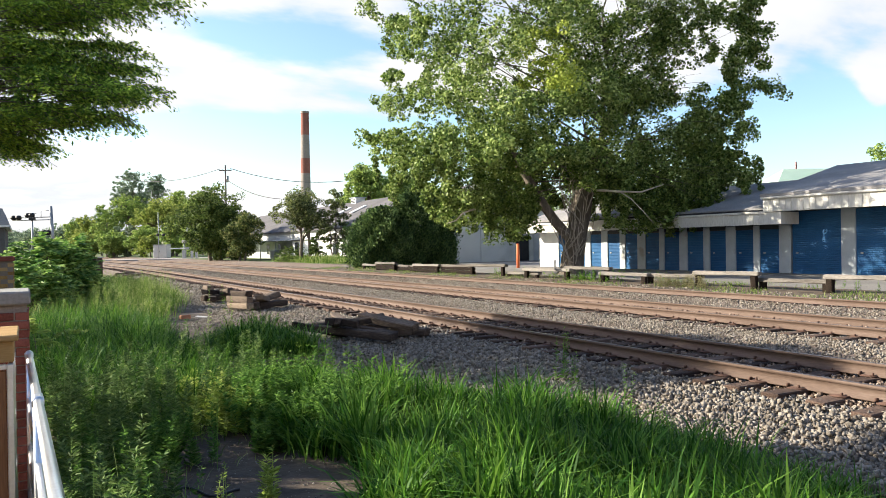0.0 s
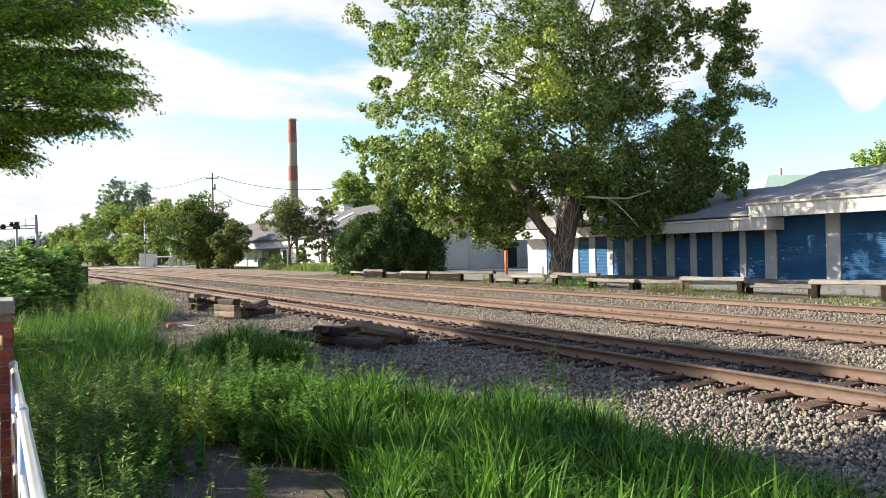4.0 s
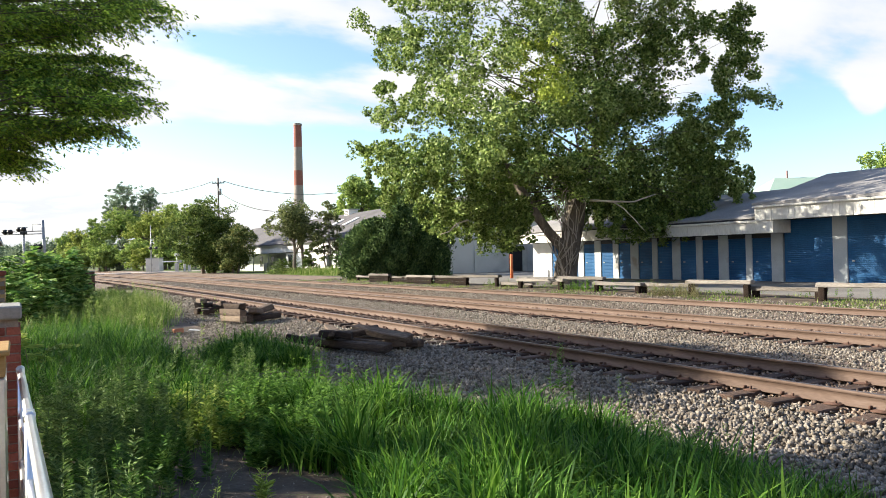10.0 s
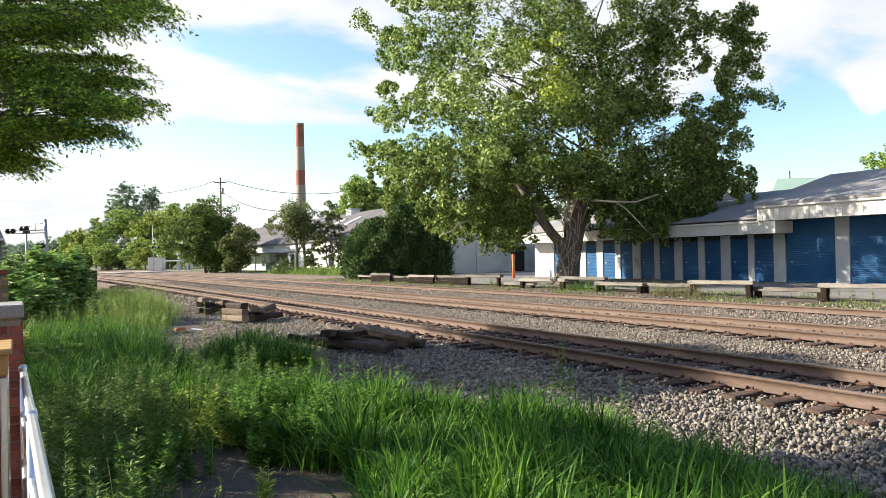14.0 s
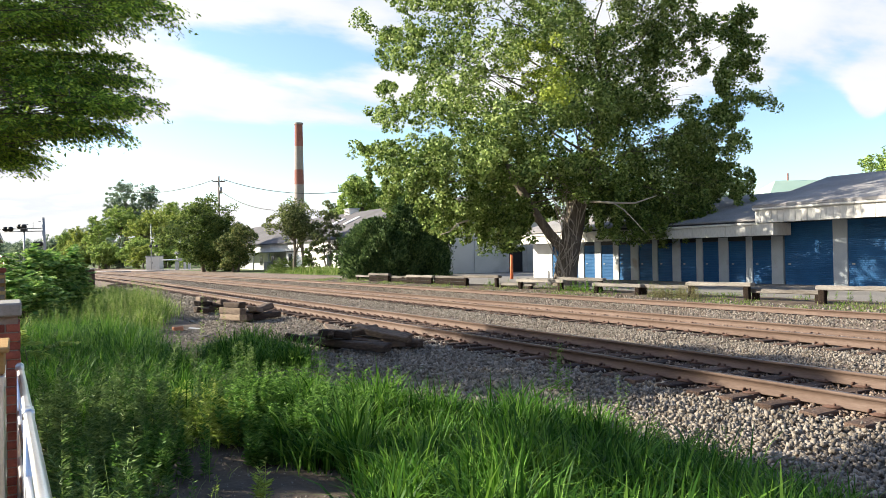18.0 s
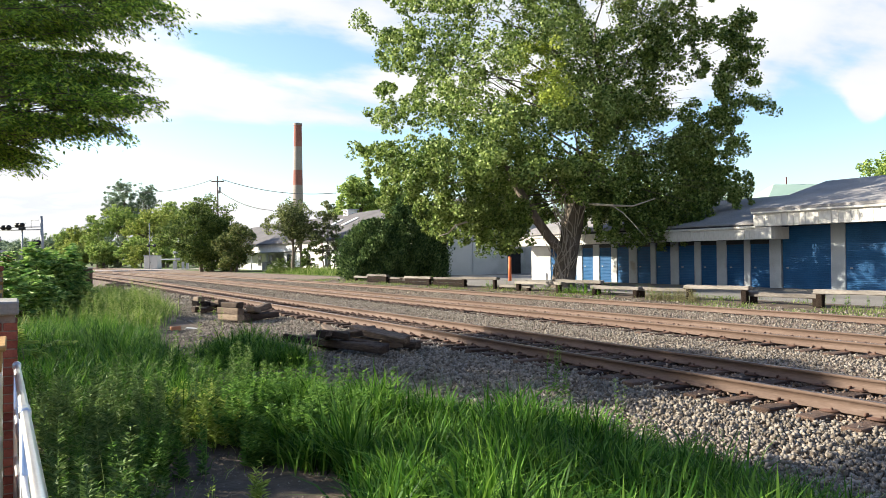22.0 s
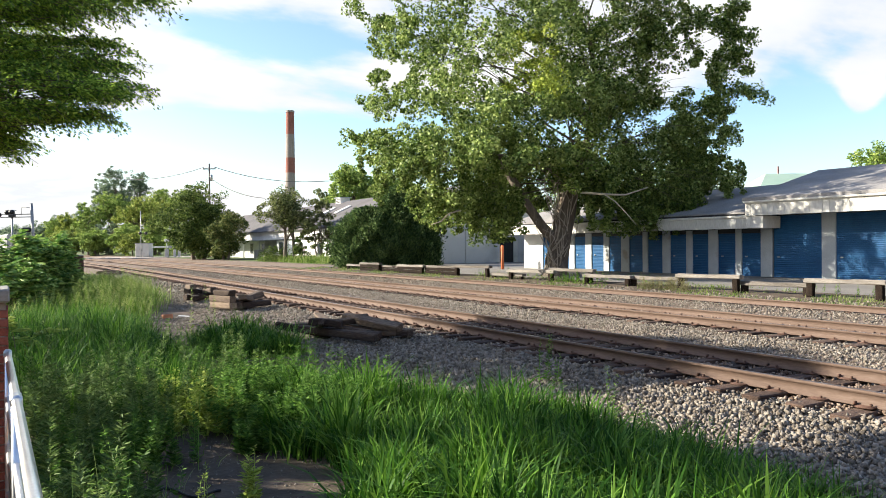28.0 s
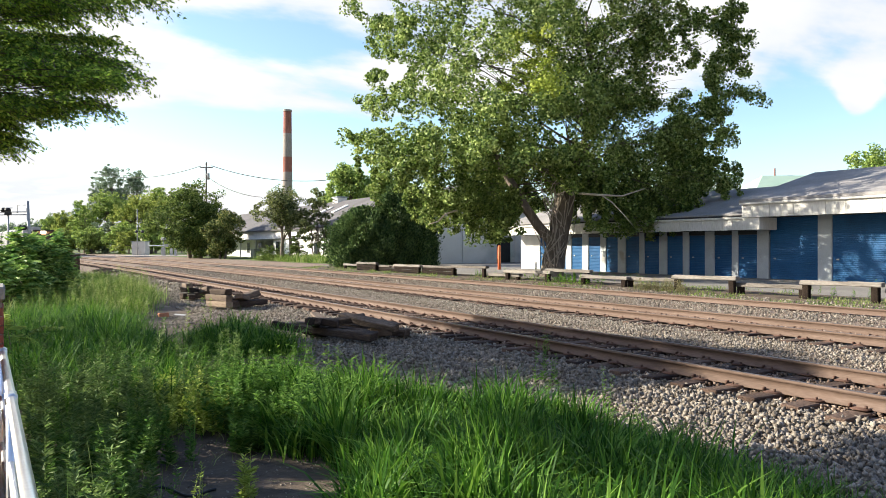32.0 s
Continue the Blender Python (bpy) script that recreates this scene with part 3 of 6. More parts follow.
def roll_door(parent, y0, y1, h):
    """A ribbed roll-up door set back between its pillars."""
    bm = bmesh.new()
    n = int(h / 0.09)
    prof = [(WALL_X + 0.10, FLOOR)]
    for k in range(n):
        z = FLOOR + k * h / n
        prof += [(WALL_X + 0.062, z + 0.012), (WALL_X + 0.062, z + h / n - 0.02), (WALL_X + 0.078, z + h / n - 0.008)]
    prof += [(WALL_X + 0.10, FLOOR + h)]
    a, b = [[bm.verts.new((x, y, z)) for x, z in prof] for y in (y0, y1)]
    for k in range(len(prof) - 1):
        bm.faces.new((a[k], b[k], b[k + 1], a[k + 1]))
    bm.faces.new((a[0], a[-1], b[-1], b[0]))
    bmesh.ops.recalc_face_normals(bm, faces=bm.faces[:])
    door = part("roll_up_door", bm, M_blue, parent, "blue ribbed steel roll-up door, closed")
    part("bottom_rail", boxes((WALL_X + 0.03, WALL_X + 0.06, y0 + 0.02, y1 - 0.02, FLOOR, FLOOR + 0.09), bevel=0.008), M_blue, door)
    part("latch", boxes((WALL_X + 0.02, WALL_X + 0.06, y1 - 0.32, y1 - 0.2, FLOOR + 0.95, FLOOR + 1.02), bevel=0.006), M_steel, door)


def gable_roof(parent, x0, xr, x1, y0, y1, ze, zr, mat, thick=0.14):
    for name, xa, xb, za, zb in (("roof_slope", x0, xr, ze, zr), ("roof_slope", xr, x1, zr, ze)):
        bm = bmesh.new()
        n = max(2, int(abs(xb - xa) / 0.6))
        rows = []
        for k in range(n + 1):
            t = k / n
            rows.append([bm.verts.new((xa + (xb - xa) * t, y, za + (zb - za) * t)) for y in (y0, y1)])
        for k in range(n):
            bm.faces.new((rows[k][0], rows[k + 1][0], rows[k + 1][1], rows[k][1]))
        r = bmesh.ops.extrude_face_region(bm, geom=bm.faces[:])
        for v in r["geom"]:
            if isinstance(v, bmesh.types.BMVert):
                v.co.z -= thick
        bmesh.ops.recalc_face_normals(bm, faces=bm.faces[:])
        part(name, bm, mat, parent)


def fascia_boards(parent, x, y0, y1, z0, z1, mat=None, pitch=0.3):
    """Upright boards that face an eave, with narrow joints."""
    rnd = random.Random(int(y0 * 7))
    y = y0
    me = None
    while y < y1 - 0.05:
        e = min(y + pitch, y1)
        if me is None or e - y < pitch - 1e-6:
            bm = bmesh.new()
            box(bm, -0.02, 0.02, 0.004, e - y - 0.004, 0, z1 - z0, bevel=0.004)
            b = part("fascia_board", bm, mat or M_fascia, parent, m=pose(x, y, z0))
            me = b.data
        else:
            b = child("fascia_board", me, parent, m=pose(x + rnd.uniform(-0.006, 0.006), y, z0 + rnd.uniform(-0.008, 0.008)))
        y = e


def storage_building():
    b = thing("storage_building", (0, 0, 0), 0, "low grey storage building with blue roll-up doors and shingle roof", "building")
    # back and end walls
    part("wall", boxes((WALL_X + 0.25, WALL_X + 0.4, 23.2, 42.2, FLOOR, 3.0)), M_pillar, b)
    part("wall", boxes((WALL_X + 0.25, WALL_X + 0.4, 2.0, 22.6, FLOOR, 3.6)), M_pillar, b)
    part("end_wall", boxes((WALL_X + 0.0, 42.0, 42.2, 42.4, FLOOR, 3.1)), M_white, b, "white painted end wall")
    part("rear_wall", boxes((41.8, 42.0, 2.0, 42.2, FLOOR, 3.1)), M_pillar, b)
    part("floor_slab", boxes((30.9, 42.0, 2.0, 42.4, 0.0, FLOOR), bevel=0.02), M_lot, b)
    for k, (y0, y1) in enumerate(SMALL_PILLARS):
        part("pillar", boxes((WALL_X, WALL_X + 0.25, y0, y1, FLOOR, 2.6), bevel=0.012), M_white if k == 0 else M_pillar, b, "white painted wall panel" if k == 0 else "")
    edges = [p for pr in sorted(SMALL_PILLARS) for p in pr]
    for y0, y1 in zip(edges[1::2], edges[2::2]):
        roll_door(b, y0, y1, 2.16)
    for y0, y1 in BIG_PILLARS:
        part("pillar", boxes((WALL_X, WALL_X + 0.25, y0, y1, FLOOR, 3.25), bevel=0.015), M_pillar, b)
    edges = [p for pr in sorted(BIG_PILLARS + [(22.5, 22.56)]) for p in pr]
    for y0, y1 in zip(edges[1::2], edges[2::2]):
        roll_door(b, y0, y1, 3.0)
    # eave shade over the door tops is put in as dark bands
    part("door_header", boxes((WALL_X + 0.02, WALL_X + 0.25, 22.56, 42.2, 2.4, 2.75)), M_dark, b, "header band with the eave's shade put into its colour")
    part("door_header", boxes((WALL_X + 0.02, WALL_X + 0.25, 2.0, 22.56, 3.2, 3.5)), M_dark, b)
    # low roof
    fascia_boards(b, 30.78, 23.05, 42.9, 2.6, 3.14)
    part("gutter", boxes((30.68, 30.80, 23.0, 42.95, 3.12, 3.24), bevel=0.02), M_fascia, b)
    part("gutter_edge", boxes((30.74, 31.15, 23.0, 42.9, 3.26, 3.33), bevel=0.012), M_tar, b)
    part("soffit", boxes((30.81, 32.0, 23.05, 42.85, 2.64, 2.70)), M_pillar, b)
    gable_roof(b, 30.85, 37.0, 42.9, 23.12, 42.95, 3.40, 5.15, M_shingle)
    # high roof
    fascia_boards(b, 30.6, 2.0, 23.0, 3.2, 3.82)
    part("fascia_return", boxes((30.62, 32.2, 22.96, 23.0, 3.2, 3.82)), M_fascia, b)
    part("fascia_return", boxes((30.66, 32.0, 22.1, 23.0, 2.6, 3.19), bevel=0.015), M_fascia, b)
    part("eave_trim", boxes((30.46, 30.62, 2.0, 23.06, 3.80, 3.90), bevel=0.02), M_fascia, b)
    part("eave_trim", boxes((30.52, 31.0, 2.0, 22.6, 3.97, 4.03), bevel=0.012), M_tar, b)
    part("soffit", boxes((30.63, 32.0, 2.0, 22.95, 3.24, 3.30)), M_pillar, b)
    gable_roof(b, 30.5, 36.6, 42.7, 2.0, 23.1, 4.05, 5.68, M_shingle)
    bm = bmesh.new()
    vs = [bm.verts.new(p) for p in ((30.7, 22.98, 3.85), (42.5, 22.98, 3.85), (36.6, 22.98, 5.55))]
    bm.faces.new(vs)
    r = bmesh.ops.extrude_face_region(bm, geom=bm.faces[:])
    for v in r["geom"]:
        if isinstance(v, bmesh.types.BMVert):
            v.co.y -= 0.15
    bmesh.ops.recalc_face_normals(bm, faces=bm.faces[:])
    part("gable", bm, M_shingle, b)


storage_building()


def link_building():
    """Low link between the storage units and the workshop."""
    b = thing("link_building", (0, 0, 0), 0, "low grey link between storage units and workshop", "building")
    part("wall", boxes((44.5, 44.7, 42.4, 60.0, 0.2, 3.3)), M_wing, b)
    part("roof", boxes((44.3, 50.0, 42.4, 60.0, 3.3, 3.5), bevel=0.03), M_shingle_b, b)
    w = part("window", boxes((44.44, 44.5, 53.6, 56.0, 1.3, 2.6), bevel=0.01), M_steel, b)
    part("pane", boxes((44.42, 44.436, 53.75, 54.7, 1.4, 2.5)), M_glass, w)
    part("pane", boxes((44.42, 44.436, 54.9, 55.85, 1.4, 2.5)), M_glass, w)


link_building()


def white_building():
    b = thing("white_workshop", (0, 0, 0), 0, "long white workshop with grey shingle roof and skylights", "building")
    x = 32.0
    part("wall", boxes((x, x + 0.25, 60.2, 98.0, 0.1, 2.85)), M_white, b, "white lower wall")
    # shade under the canopy is put into this stretch's grey colour
    part("wall", boxes((x + 1.8, x + 2.05, 98.25, 142.0, 0.1, 2.85)), M_wing, b, "wall recessed under the canopy, shade put into its grey")
    part("wall", boxes((x, x + 2.05, 98.0, 98.25, 0.1, 2.85)), M_white, b)
    for y in (104.0, 112.0, 120.0, 128.0, 136.0):
        part("porch_post", boxes((x - 0.7, x - 0.55, y, y + 0.15, 0.1, 2.8), bevel=0.01), M_pillar, b)
    part("upper_wall", boxes((x - 0.05, x + 0.25, 60.2, 142.0, 2.9, 4.05)), M_white, b, "white upper band")
    part("canopy", boxes((x - 0.9, x + 2.0, 98.0, 142.0, 2.80, 2.9), bevel=0.03), M_pillar, b, "flat grey canopy")
    part("ledge", boxes((x - 0.25, x + 0.1, 60.2, 98.0, 2.80, 2.9), bevel=0.02), M_dark, b)
    bm = bmesh.new()
    vs = [bm.verts.new(q) for q in ((x, 60.0, 0.1), (42.3, 60.0, 0.1), (42.3, 60.0, 2.6), (44.0, 60.0, 2.6), (44.0, 60.0, 0.1), (48.0, 60.0, 0.1), (48.0, 60.0, 4.0), (40.0, 60.0, 7.9), (x, 60.0, 4.0))]
    bm.faces.new(vs)
    r = bmesh.ops.extrude_face_region(bm, geom=bm.faces[:])
    for v in r["geom"]:
        if isinstance(v, bmesh.types.BMVert):
            v.co.y += 0.2
    bmesh.ops.recalc_face_normals(bm, faces=bm.faces[:])
    part("gable_wall", bm, M_wing, b, "grey painted block gable end")
    part("doorway", boxes((42.3, 44.0, 60.12, 60.2, 0.1, 2.6)), M_dark, b, "dark recessed doorway")
    part("wall_band", boxes((x, 48.0, 59.96, 60.0, 2.85, 2.95)), M_wing, b)
    part("downpipe", boxes((38.2, 38.3, 59.9, 60.0, 0.1, 4.6), bevel=0.01), M_wing, b)
    part("end_wall", boxes((x, 48.0, 142.0, 142.2, 0.1, 4.05)), M_white, b)
    for y, w, z0, z1 in ((96.2, 1.5, 0.9, 2.5), (100.6, 1.3, 0.4, 2.5), (88.5, 1.3, 0.9, 2.3), (82.0, 1.6, 0.9, 2.3), (77.5, 1.3, 0.4, 2.4), (110.0, 1.4, 0.9, 2.4), (116.0, 1.4, 0.9, 2.4)):
        wx = x + 1.8 if y > 98 else x
        f = part("window", boxes((wx - 0.06, wx - 0.005, y - w / 2 - 0.1, y + w / 2 + 0.1, z0 - 0.1, z1 + 0.1), bevel=0.01), M_steel, b)
        part("pane", boxes((wx - 0.08, wx - 0.064, y - w / 2, y - 0.03, z0, z1), (wx - 0.08, wx - 0.064, y + 0.03, y + w / 2, z0, z1)), M_glass, f)
    part("air_conditioner", boxes((x - 1.1, x - 0.2, 103.5, 105.2, 0.15, 1.5), bevel=0.05), M_steel, b, "grey outdoor air unit")
    gable_roof(b, x - 0.5, 40.0, 48.5, 59.7, 142.5, 4.1, 8.05, M_shingle_b)
    for y in (86.0, 91.0, 98.0):
        z = 4.1 + (8.05 - 4.1) * (36.6 - 31.5) / 8.5
        part("skylight", boxes((-1.1, 1.1, -0.5, 0.5, 0, 0.14), bevel=0.03), M_white, b, "pale skylight", m=pose(36.6, y, z + 0.02, 0, -24.9, 0))
    c = part("roof_vent", boxes((39.3, 40.7, 93.2, 94.9, 7.5, 8.5), bevel=0.04), M_white, b, "white louvred roof vent")
    part("vent_cap", boxes((39.15, 40.85, 93.0, 95.1, 8.5, 8.62), bevel=0.03), M_pillar, c)
    for k in range(4):
        part("louvre", boxes((39.25, 39.3, 93.4, 94.7, 7.65 + k * 0.2, 7.74 + k * 0.2)), M_dark, c)


white_building()


def green_roof_house():
    f, r = 66.0, (1336 - 784) / 1304.8 * 66.0
    loc = (r * math.cos(-VIEW) + f * math.sin(-VIEW), f * math.cos(-VIEW) - r * math.sin(-VIEW), 0)
    b = thing("green_roofed_house", loc, VIEW, "distant house with a pale green metal roof", "house")
    part("wall", boxes((0.3, 8.7, 0.3, 7.7, 0, 6.6)), M_white, b)
    bm = bmesh.new()
    lo = [bm.verts.new(q) for q in ((0, 0, 6.6), (9, 0, 6.6), (9, 8, 6.6), (0, 8, 6.6))]
    hi = [bm.verts.new(q) for q in ((2.4, 4, 8.5), (7.4, 4, 8.5))]
    for q in ((lo[0], lo[1], hi[1], hi[0]), (lo[2], lo[3], hi[0], hi[1]), (lo[1], lo[2], hi[1]), (lo[3], lo[0], hi[0])):
        bm.faces.new(q)
    bm.faces.new(lo[::-1])
    bmesh.ops.recalc_face_normals(bm, faces=bm.faces[:])
    part("roof", bm, M_green_roof, b)
    part("flue", boxes((3.6, 3.7, 4.1, 4.2, 7.9, 9.2)), M_stack_red, b, "thin brick flue")


green_roof_house()


def smokestack():
    # tapered round stack with painted bands
    f, r = 300.0, (508.5 - 784) / 1304.8 * 300.0
    x, y = r * math.cos(-VIEW) + f * math.sin(-VIEW), f * math.cos(-VIEW) - r * math.sin(-VIEW)
    b = thing("smokestack", (x, y, 0), 0, "tall brick factory smokestack with red bands", "chimney")
    rad = lambda z: 2.35 - 0.75 * z / 57.2
    for name, z0, z1, mat in (("shaft", 0, 32.1, M_stack), ("painted_band", 32.1, 38.2, M_stack_red), ("shaft", 38.2, 47.8, M_stack), ("painted_band", 47.8, 57.2, M_stack_red)):
        n = max(2, int((z1 - z0) / 1.6))
        path = [(0.004 * (z0 + (z1 - z0) * k / n), 0, z0 + (z1 - z0) * k / n) for k in range(n + 1)]
        V, F = tube(path, [rad(p[2]) for p in path], 24)
        me = fast_mesh(name, [tuple(v) for v in V], F, mat)
        me.polygons.foreach_set("use_smooth", [True] * len(F))
        child(name, me, b, "weathered red painted band" if mat is M_stack_red else "")
    V, F = tube([(0.23, 0, 56.6), (0.23, 0, 57.4)], [1.75, 1.75], 24)
    child("rim", fast_mesh("rim", [tuple(v) for v in V], F, M_stack), b)
    for z in (6, 14, 24):
        V, F = tube([(0, 0, z), (0, 0, z + 0.25)], [rad(z) + 0.06, rad(z) + 0.05], 24)
        child("iron_band", fast_mesh("iron_band", [tuple(v) for v in V], F, M_rustbox), b)


smokestack()

# ---------- trees ----------
def clump_leaves(C, R, per, rs, flat=0.7, fill=0.3):
    """Leaves gathered in rounded clumps (centres C, radii R), most of them near the clump's skin; also their outward directions."""
    n = len(C) * per
    d = unit(rs.normal(size=(n, 3)))
    q = np.sqrt(rs.uniform(fill, 1.0, n))[:, None] * rs.uniform(0.85, 1.15, (n, 1))
    return np.repeat(C, per, 0) + d * q * np.repeat(R, per)[:, None] * (1, 1, flat), d


def in_lobes(lobes, n, rs, depth):
    """Points spread through rounded lobes (x, z, radius); depth gives the reach towards and away from the viewer."""
    L = np.array(lobes, float)
    w = L[:, 2] ** 1.7
    pick = rs.choice(len(L), n, p=w / w.sum())
    d = unit(rs.normal(size=(n, 3)))
    c = d * (rs.uniform(0, 1, n) ** 0.4)[:, None] * L[pick, 2][:, None]
    c[:, 1] += d[:, 1] * depth(L[pick, 0], L[pick, 1])
    c[:, 0] += L[pick, 0]
    c[:, 2] += L[pick, 1]
    return c


def bend(a, b, rnd, sag=0.1, n=7):
    """A slightly crooked path from a to b."""
    a, b = Vector(a), Vector(b)
    ln = (b - a).length
    out = []
    off = Vector((rnd.uniform(-1, 1), rnd.uniform(-1, 1), rnd.uniform(0.2, 1))) * ln * sag
    for k in range(n):
        t = k / (n - 1)
        p = a.lerp(b, t) + off * math.sin(math.pi * t)
        if 0 < k < n - 1:
            p += Vector([rnd.uniform(-1, 1) for _ in range(3)]) * ln * 0.02
        out.append(p)
    return out


def big_tree():
    """The spreading cottonwood beside the yard."""
    f = 40.6
    r = (968 - 784) / 1304.8 * f
    loc = (r * math.cos(-VIEW) + f * math.sin(-VIEW), f * math.cos(-VIEW) - r * math.sin(-VIEW), 0.15)
    t = thing("cottonwood_tree", loc, VIEW, "large spreading cottonwood with a leaning fork beside the yard", "tree")
    k = f / 1304.8
    sunny = [(624, 10, 13), (644, 22, 18), (672, 44, 20), (704, 35, 38), (686, 78, 34), (740, 60, 50), (762, 115, 52), (664, 132, 15), (694, 158, 24), (652, 182, 20), (692, 196, 28), (742, 172, 46), (618, 246, 18), (655, 252, 30), (716, 250, 54), (690, 290, 40),
             (732, 306, 30), (742, 336, 16), (770, 352, 18), (806, 346, 34), (822, 378, 20), (856, 372, 40), (890, 362, 40), (846, 410, 18), (878, 404, 24), (908, 402, 16)]
    middle = [(830, 55, 88), (960, 45, 96), (1075, 60, 88), (1180, 60, 80), (830, 170, 76), (920, 165, 88), (1020, 165, 88), (1105, 165, 74), (800, 260, 66), (880, 285, 74), (955, 270, 56), (1055, 280, 76), (1140, 305, 74), (1216, 300, 52), (1010, 335, 40),
              (800, -60, 84), (950, -85, 95), (1090, -70, 90), (1200, -45, 70), (720, -30, 50), (860, -150, 70), (980, -165, 80), (1090, -150, 72)]
    shaded = [(1266, 40, 38), (1320, 66, 20), (1296, 90, 16), (1244, 130, 40), (1278, 152, 24), (1210, 200, 56), (1304, 160, 14), (1328, 168, 15), (1352, 176, 14), (1370, 172, 8), (1302, 22, 22), (1290, 56, 26), (1278, 106, 30), (1306, 104, 18), (1318, 126, 12), (1266, 176, 26), (1266, 205, 30), (1288, 242, 20), (1236, 262, 52), (1186, 240, 50), (1300, 298, 12), (1262, 300, 26), (1288, 322, 12),
              (1226, 340, 34), (1236, 380, 15), (1180, 352, 42), (1110, 354, 44), (1066, 352, 36), (1156, 392, 22), (1192, 392, 16), (1214, 408, 10), (1240, 404, 9), (1104, 398, 20), (1062, 398, 14)]
    lobes = [((px - 968) * k, 1.7 + (436 - py) * k, pr * k * 0.9) for px, py, pr in sunny + middle + shaded]
    rs = np.random.RandomState(11)
    rnd = random.Random(11)
    depth = lambda x, z=9.0: np.interp(z, [3.0, 6.0, 9.5, 14.0], [0.34, 0.55, 0.62, 0.5]) * np.interp(x, [-11.5, -9.0, -6.5, -4.0, 0.0, 4.0, 8.0, 13.0], [2.5, 7.5, 11.5, 12.0, 9.5, 8.0, 6.5, 3.5])
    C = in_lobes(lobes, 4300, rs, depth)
    C = C[~((C[:, 2] > 9.5) & (rs.uniform(size=len(C)) < np.where((C[:, 0] < -1.5) | (C[:, 0] > 6.5), 0.34, 0.03)))]
    skirt = in_lobes([q for q in lobes if q[1] < 7.5 and -8.5 < q[0] < 7.0], 300, rs, depth)
    C = np.concatenate([C, skirt])
    # clumps cleared along the camera's lines of sight so that sky shows through
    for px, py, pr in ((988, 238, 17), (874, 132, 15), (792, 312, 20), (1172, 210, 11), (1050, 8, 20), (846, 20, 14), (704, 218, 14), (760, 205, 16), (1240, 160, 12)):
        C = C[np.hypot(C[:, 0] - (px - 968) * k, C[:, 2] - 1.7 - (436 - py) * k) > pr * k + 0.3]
    # the fork of the trunk stays open to view
    C = C[~((C[:, 0] > -0.6) & (C[:, 0] < 1.9) & (C[:, 2] < 4.6) & (C[:, 1] < 1.0))]
    C = C[~((C[:, 0] > -1.5) & (C[:, 0] < 1.4) & (C[:, 2] < 3.5))]
    # on the side away from the sun the crown falls back behind its bulging middle
    C[:, 1] *= np.where(C[:, 1] < 0, 1 - 0.88 * np.clip((C[:, 0] + 1.2) / 6.0, 0, 1), 1.0)
    # low on the sunny side the boughs stand farther back, airy, under the shade of the outer ones
    low = (C[:, 2] < 6.2) & (C[:, 0] > -6.2) & (C[:, 0] < -0.3)
    C[:, 1] = np.where(low, np.maximum(C[:, 1], rs.uniform(-2.4, -0.8, len(C))), C[:, 1])
    C = C[~((low & (rs.uniform(size=len(C)) < 0.45)) | ((C[:, 2] < 6.5) & (C[:, 0] > 1.5) & (rs.uniform(size=len(C)) < 0.28)))]
    # inner foliage behind the fork
    C = np.concatenate([C, np.stack([rs.uniform(-5.6, 3.2, 260), rs.uniform(1.6, 6.0, 260), rs.uniform(3.7, 6.8, 260)], 1)])
    # clumps scaled with depth so that the outline fits the camera's view
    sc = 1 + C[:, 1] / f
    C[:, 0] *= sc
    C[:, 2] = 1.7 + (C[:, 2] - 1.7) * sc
    R = rs.uniform(0.26, 0.68, len(C)) * np.where(C[:, 2] < 6.5, 0.85, 1.0) * np.where((C[:, 0] > 6.5) | (C[:, 0] < -7.5), 0.75, 1.0)
    # strings of small clumps hang from the lower boughs
    low = C[(C[:, 2] < 7.0) & (C[:, 2] > 3.4) & ((C[:, 0] < -1.6) | (C[:, 0] > 2.0))]
    low = low[rs.permutation(len(low))[:150]]
    drop = np.concatenate([low + np.stack([rs.normal(0, 0.12, len(low)), rs.normal(0, 0.12, len(low)), np.full(len(low), -0.34 * q)], 1) for q in range(1, 5)])
    drop = drop[drop[:, 2] > 2.0]
    C = np.concatenate([C, drop])
    R = np.concatenate([R, rs.uniform(0.16, 0.34, len(drop))])
    per = 60
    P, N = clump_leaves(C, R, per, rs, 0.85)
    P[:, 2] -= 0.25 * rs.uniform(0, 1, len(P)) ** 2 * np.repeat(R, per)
    # yellowing leaves along one camera sight line, high on the sunny side
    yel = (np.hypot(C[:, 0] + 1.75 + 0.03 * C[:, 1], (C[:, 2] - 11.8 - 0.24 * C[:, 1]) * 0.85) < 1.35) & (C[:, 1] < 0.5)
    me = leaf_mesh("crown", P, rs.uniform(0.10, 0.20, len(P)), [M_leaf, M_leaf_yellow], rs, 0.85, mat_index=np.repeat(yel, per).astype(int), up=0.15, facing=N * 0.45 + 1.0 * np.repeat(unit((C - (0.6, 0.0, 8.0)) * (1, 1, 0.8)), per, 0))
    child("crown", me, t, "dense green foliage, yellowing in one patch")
    trunk = [((0.25, 0, -0.2), 0.80), ((0.32, 0, 0.3), 0.62), ((0.45, 0, 1.2), 0.54), ((0.62, 0, 2.2), 0.54), ((0.85, 0.1, 3.4), 0.54), ((1.15, 0.1, 4.8), 0.44), ((1.8, 0.6, 6.4), 0.32), ((2.5, 1.2, 8.2), 0.22), ((3.1, 1.6, 10.2), 0.13), ((3.3, 1.8, 12.5), 0.06)]
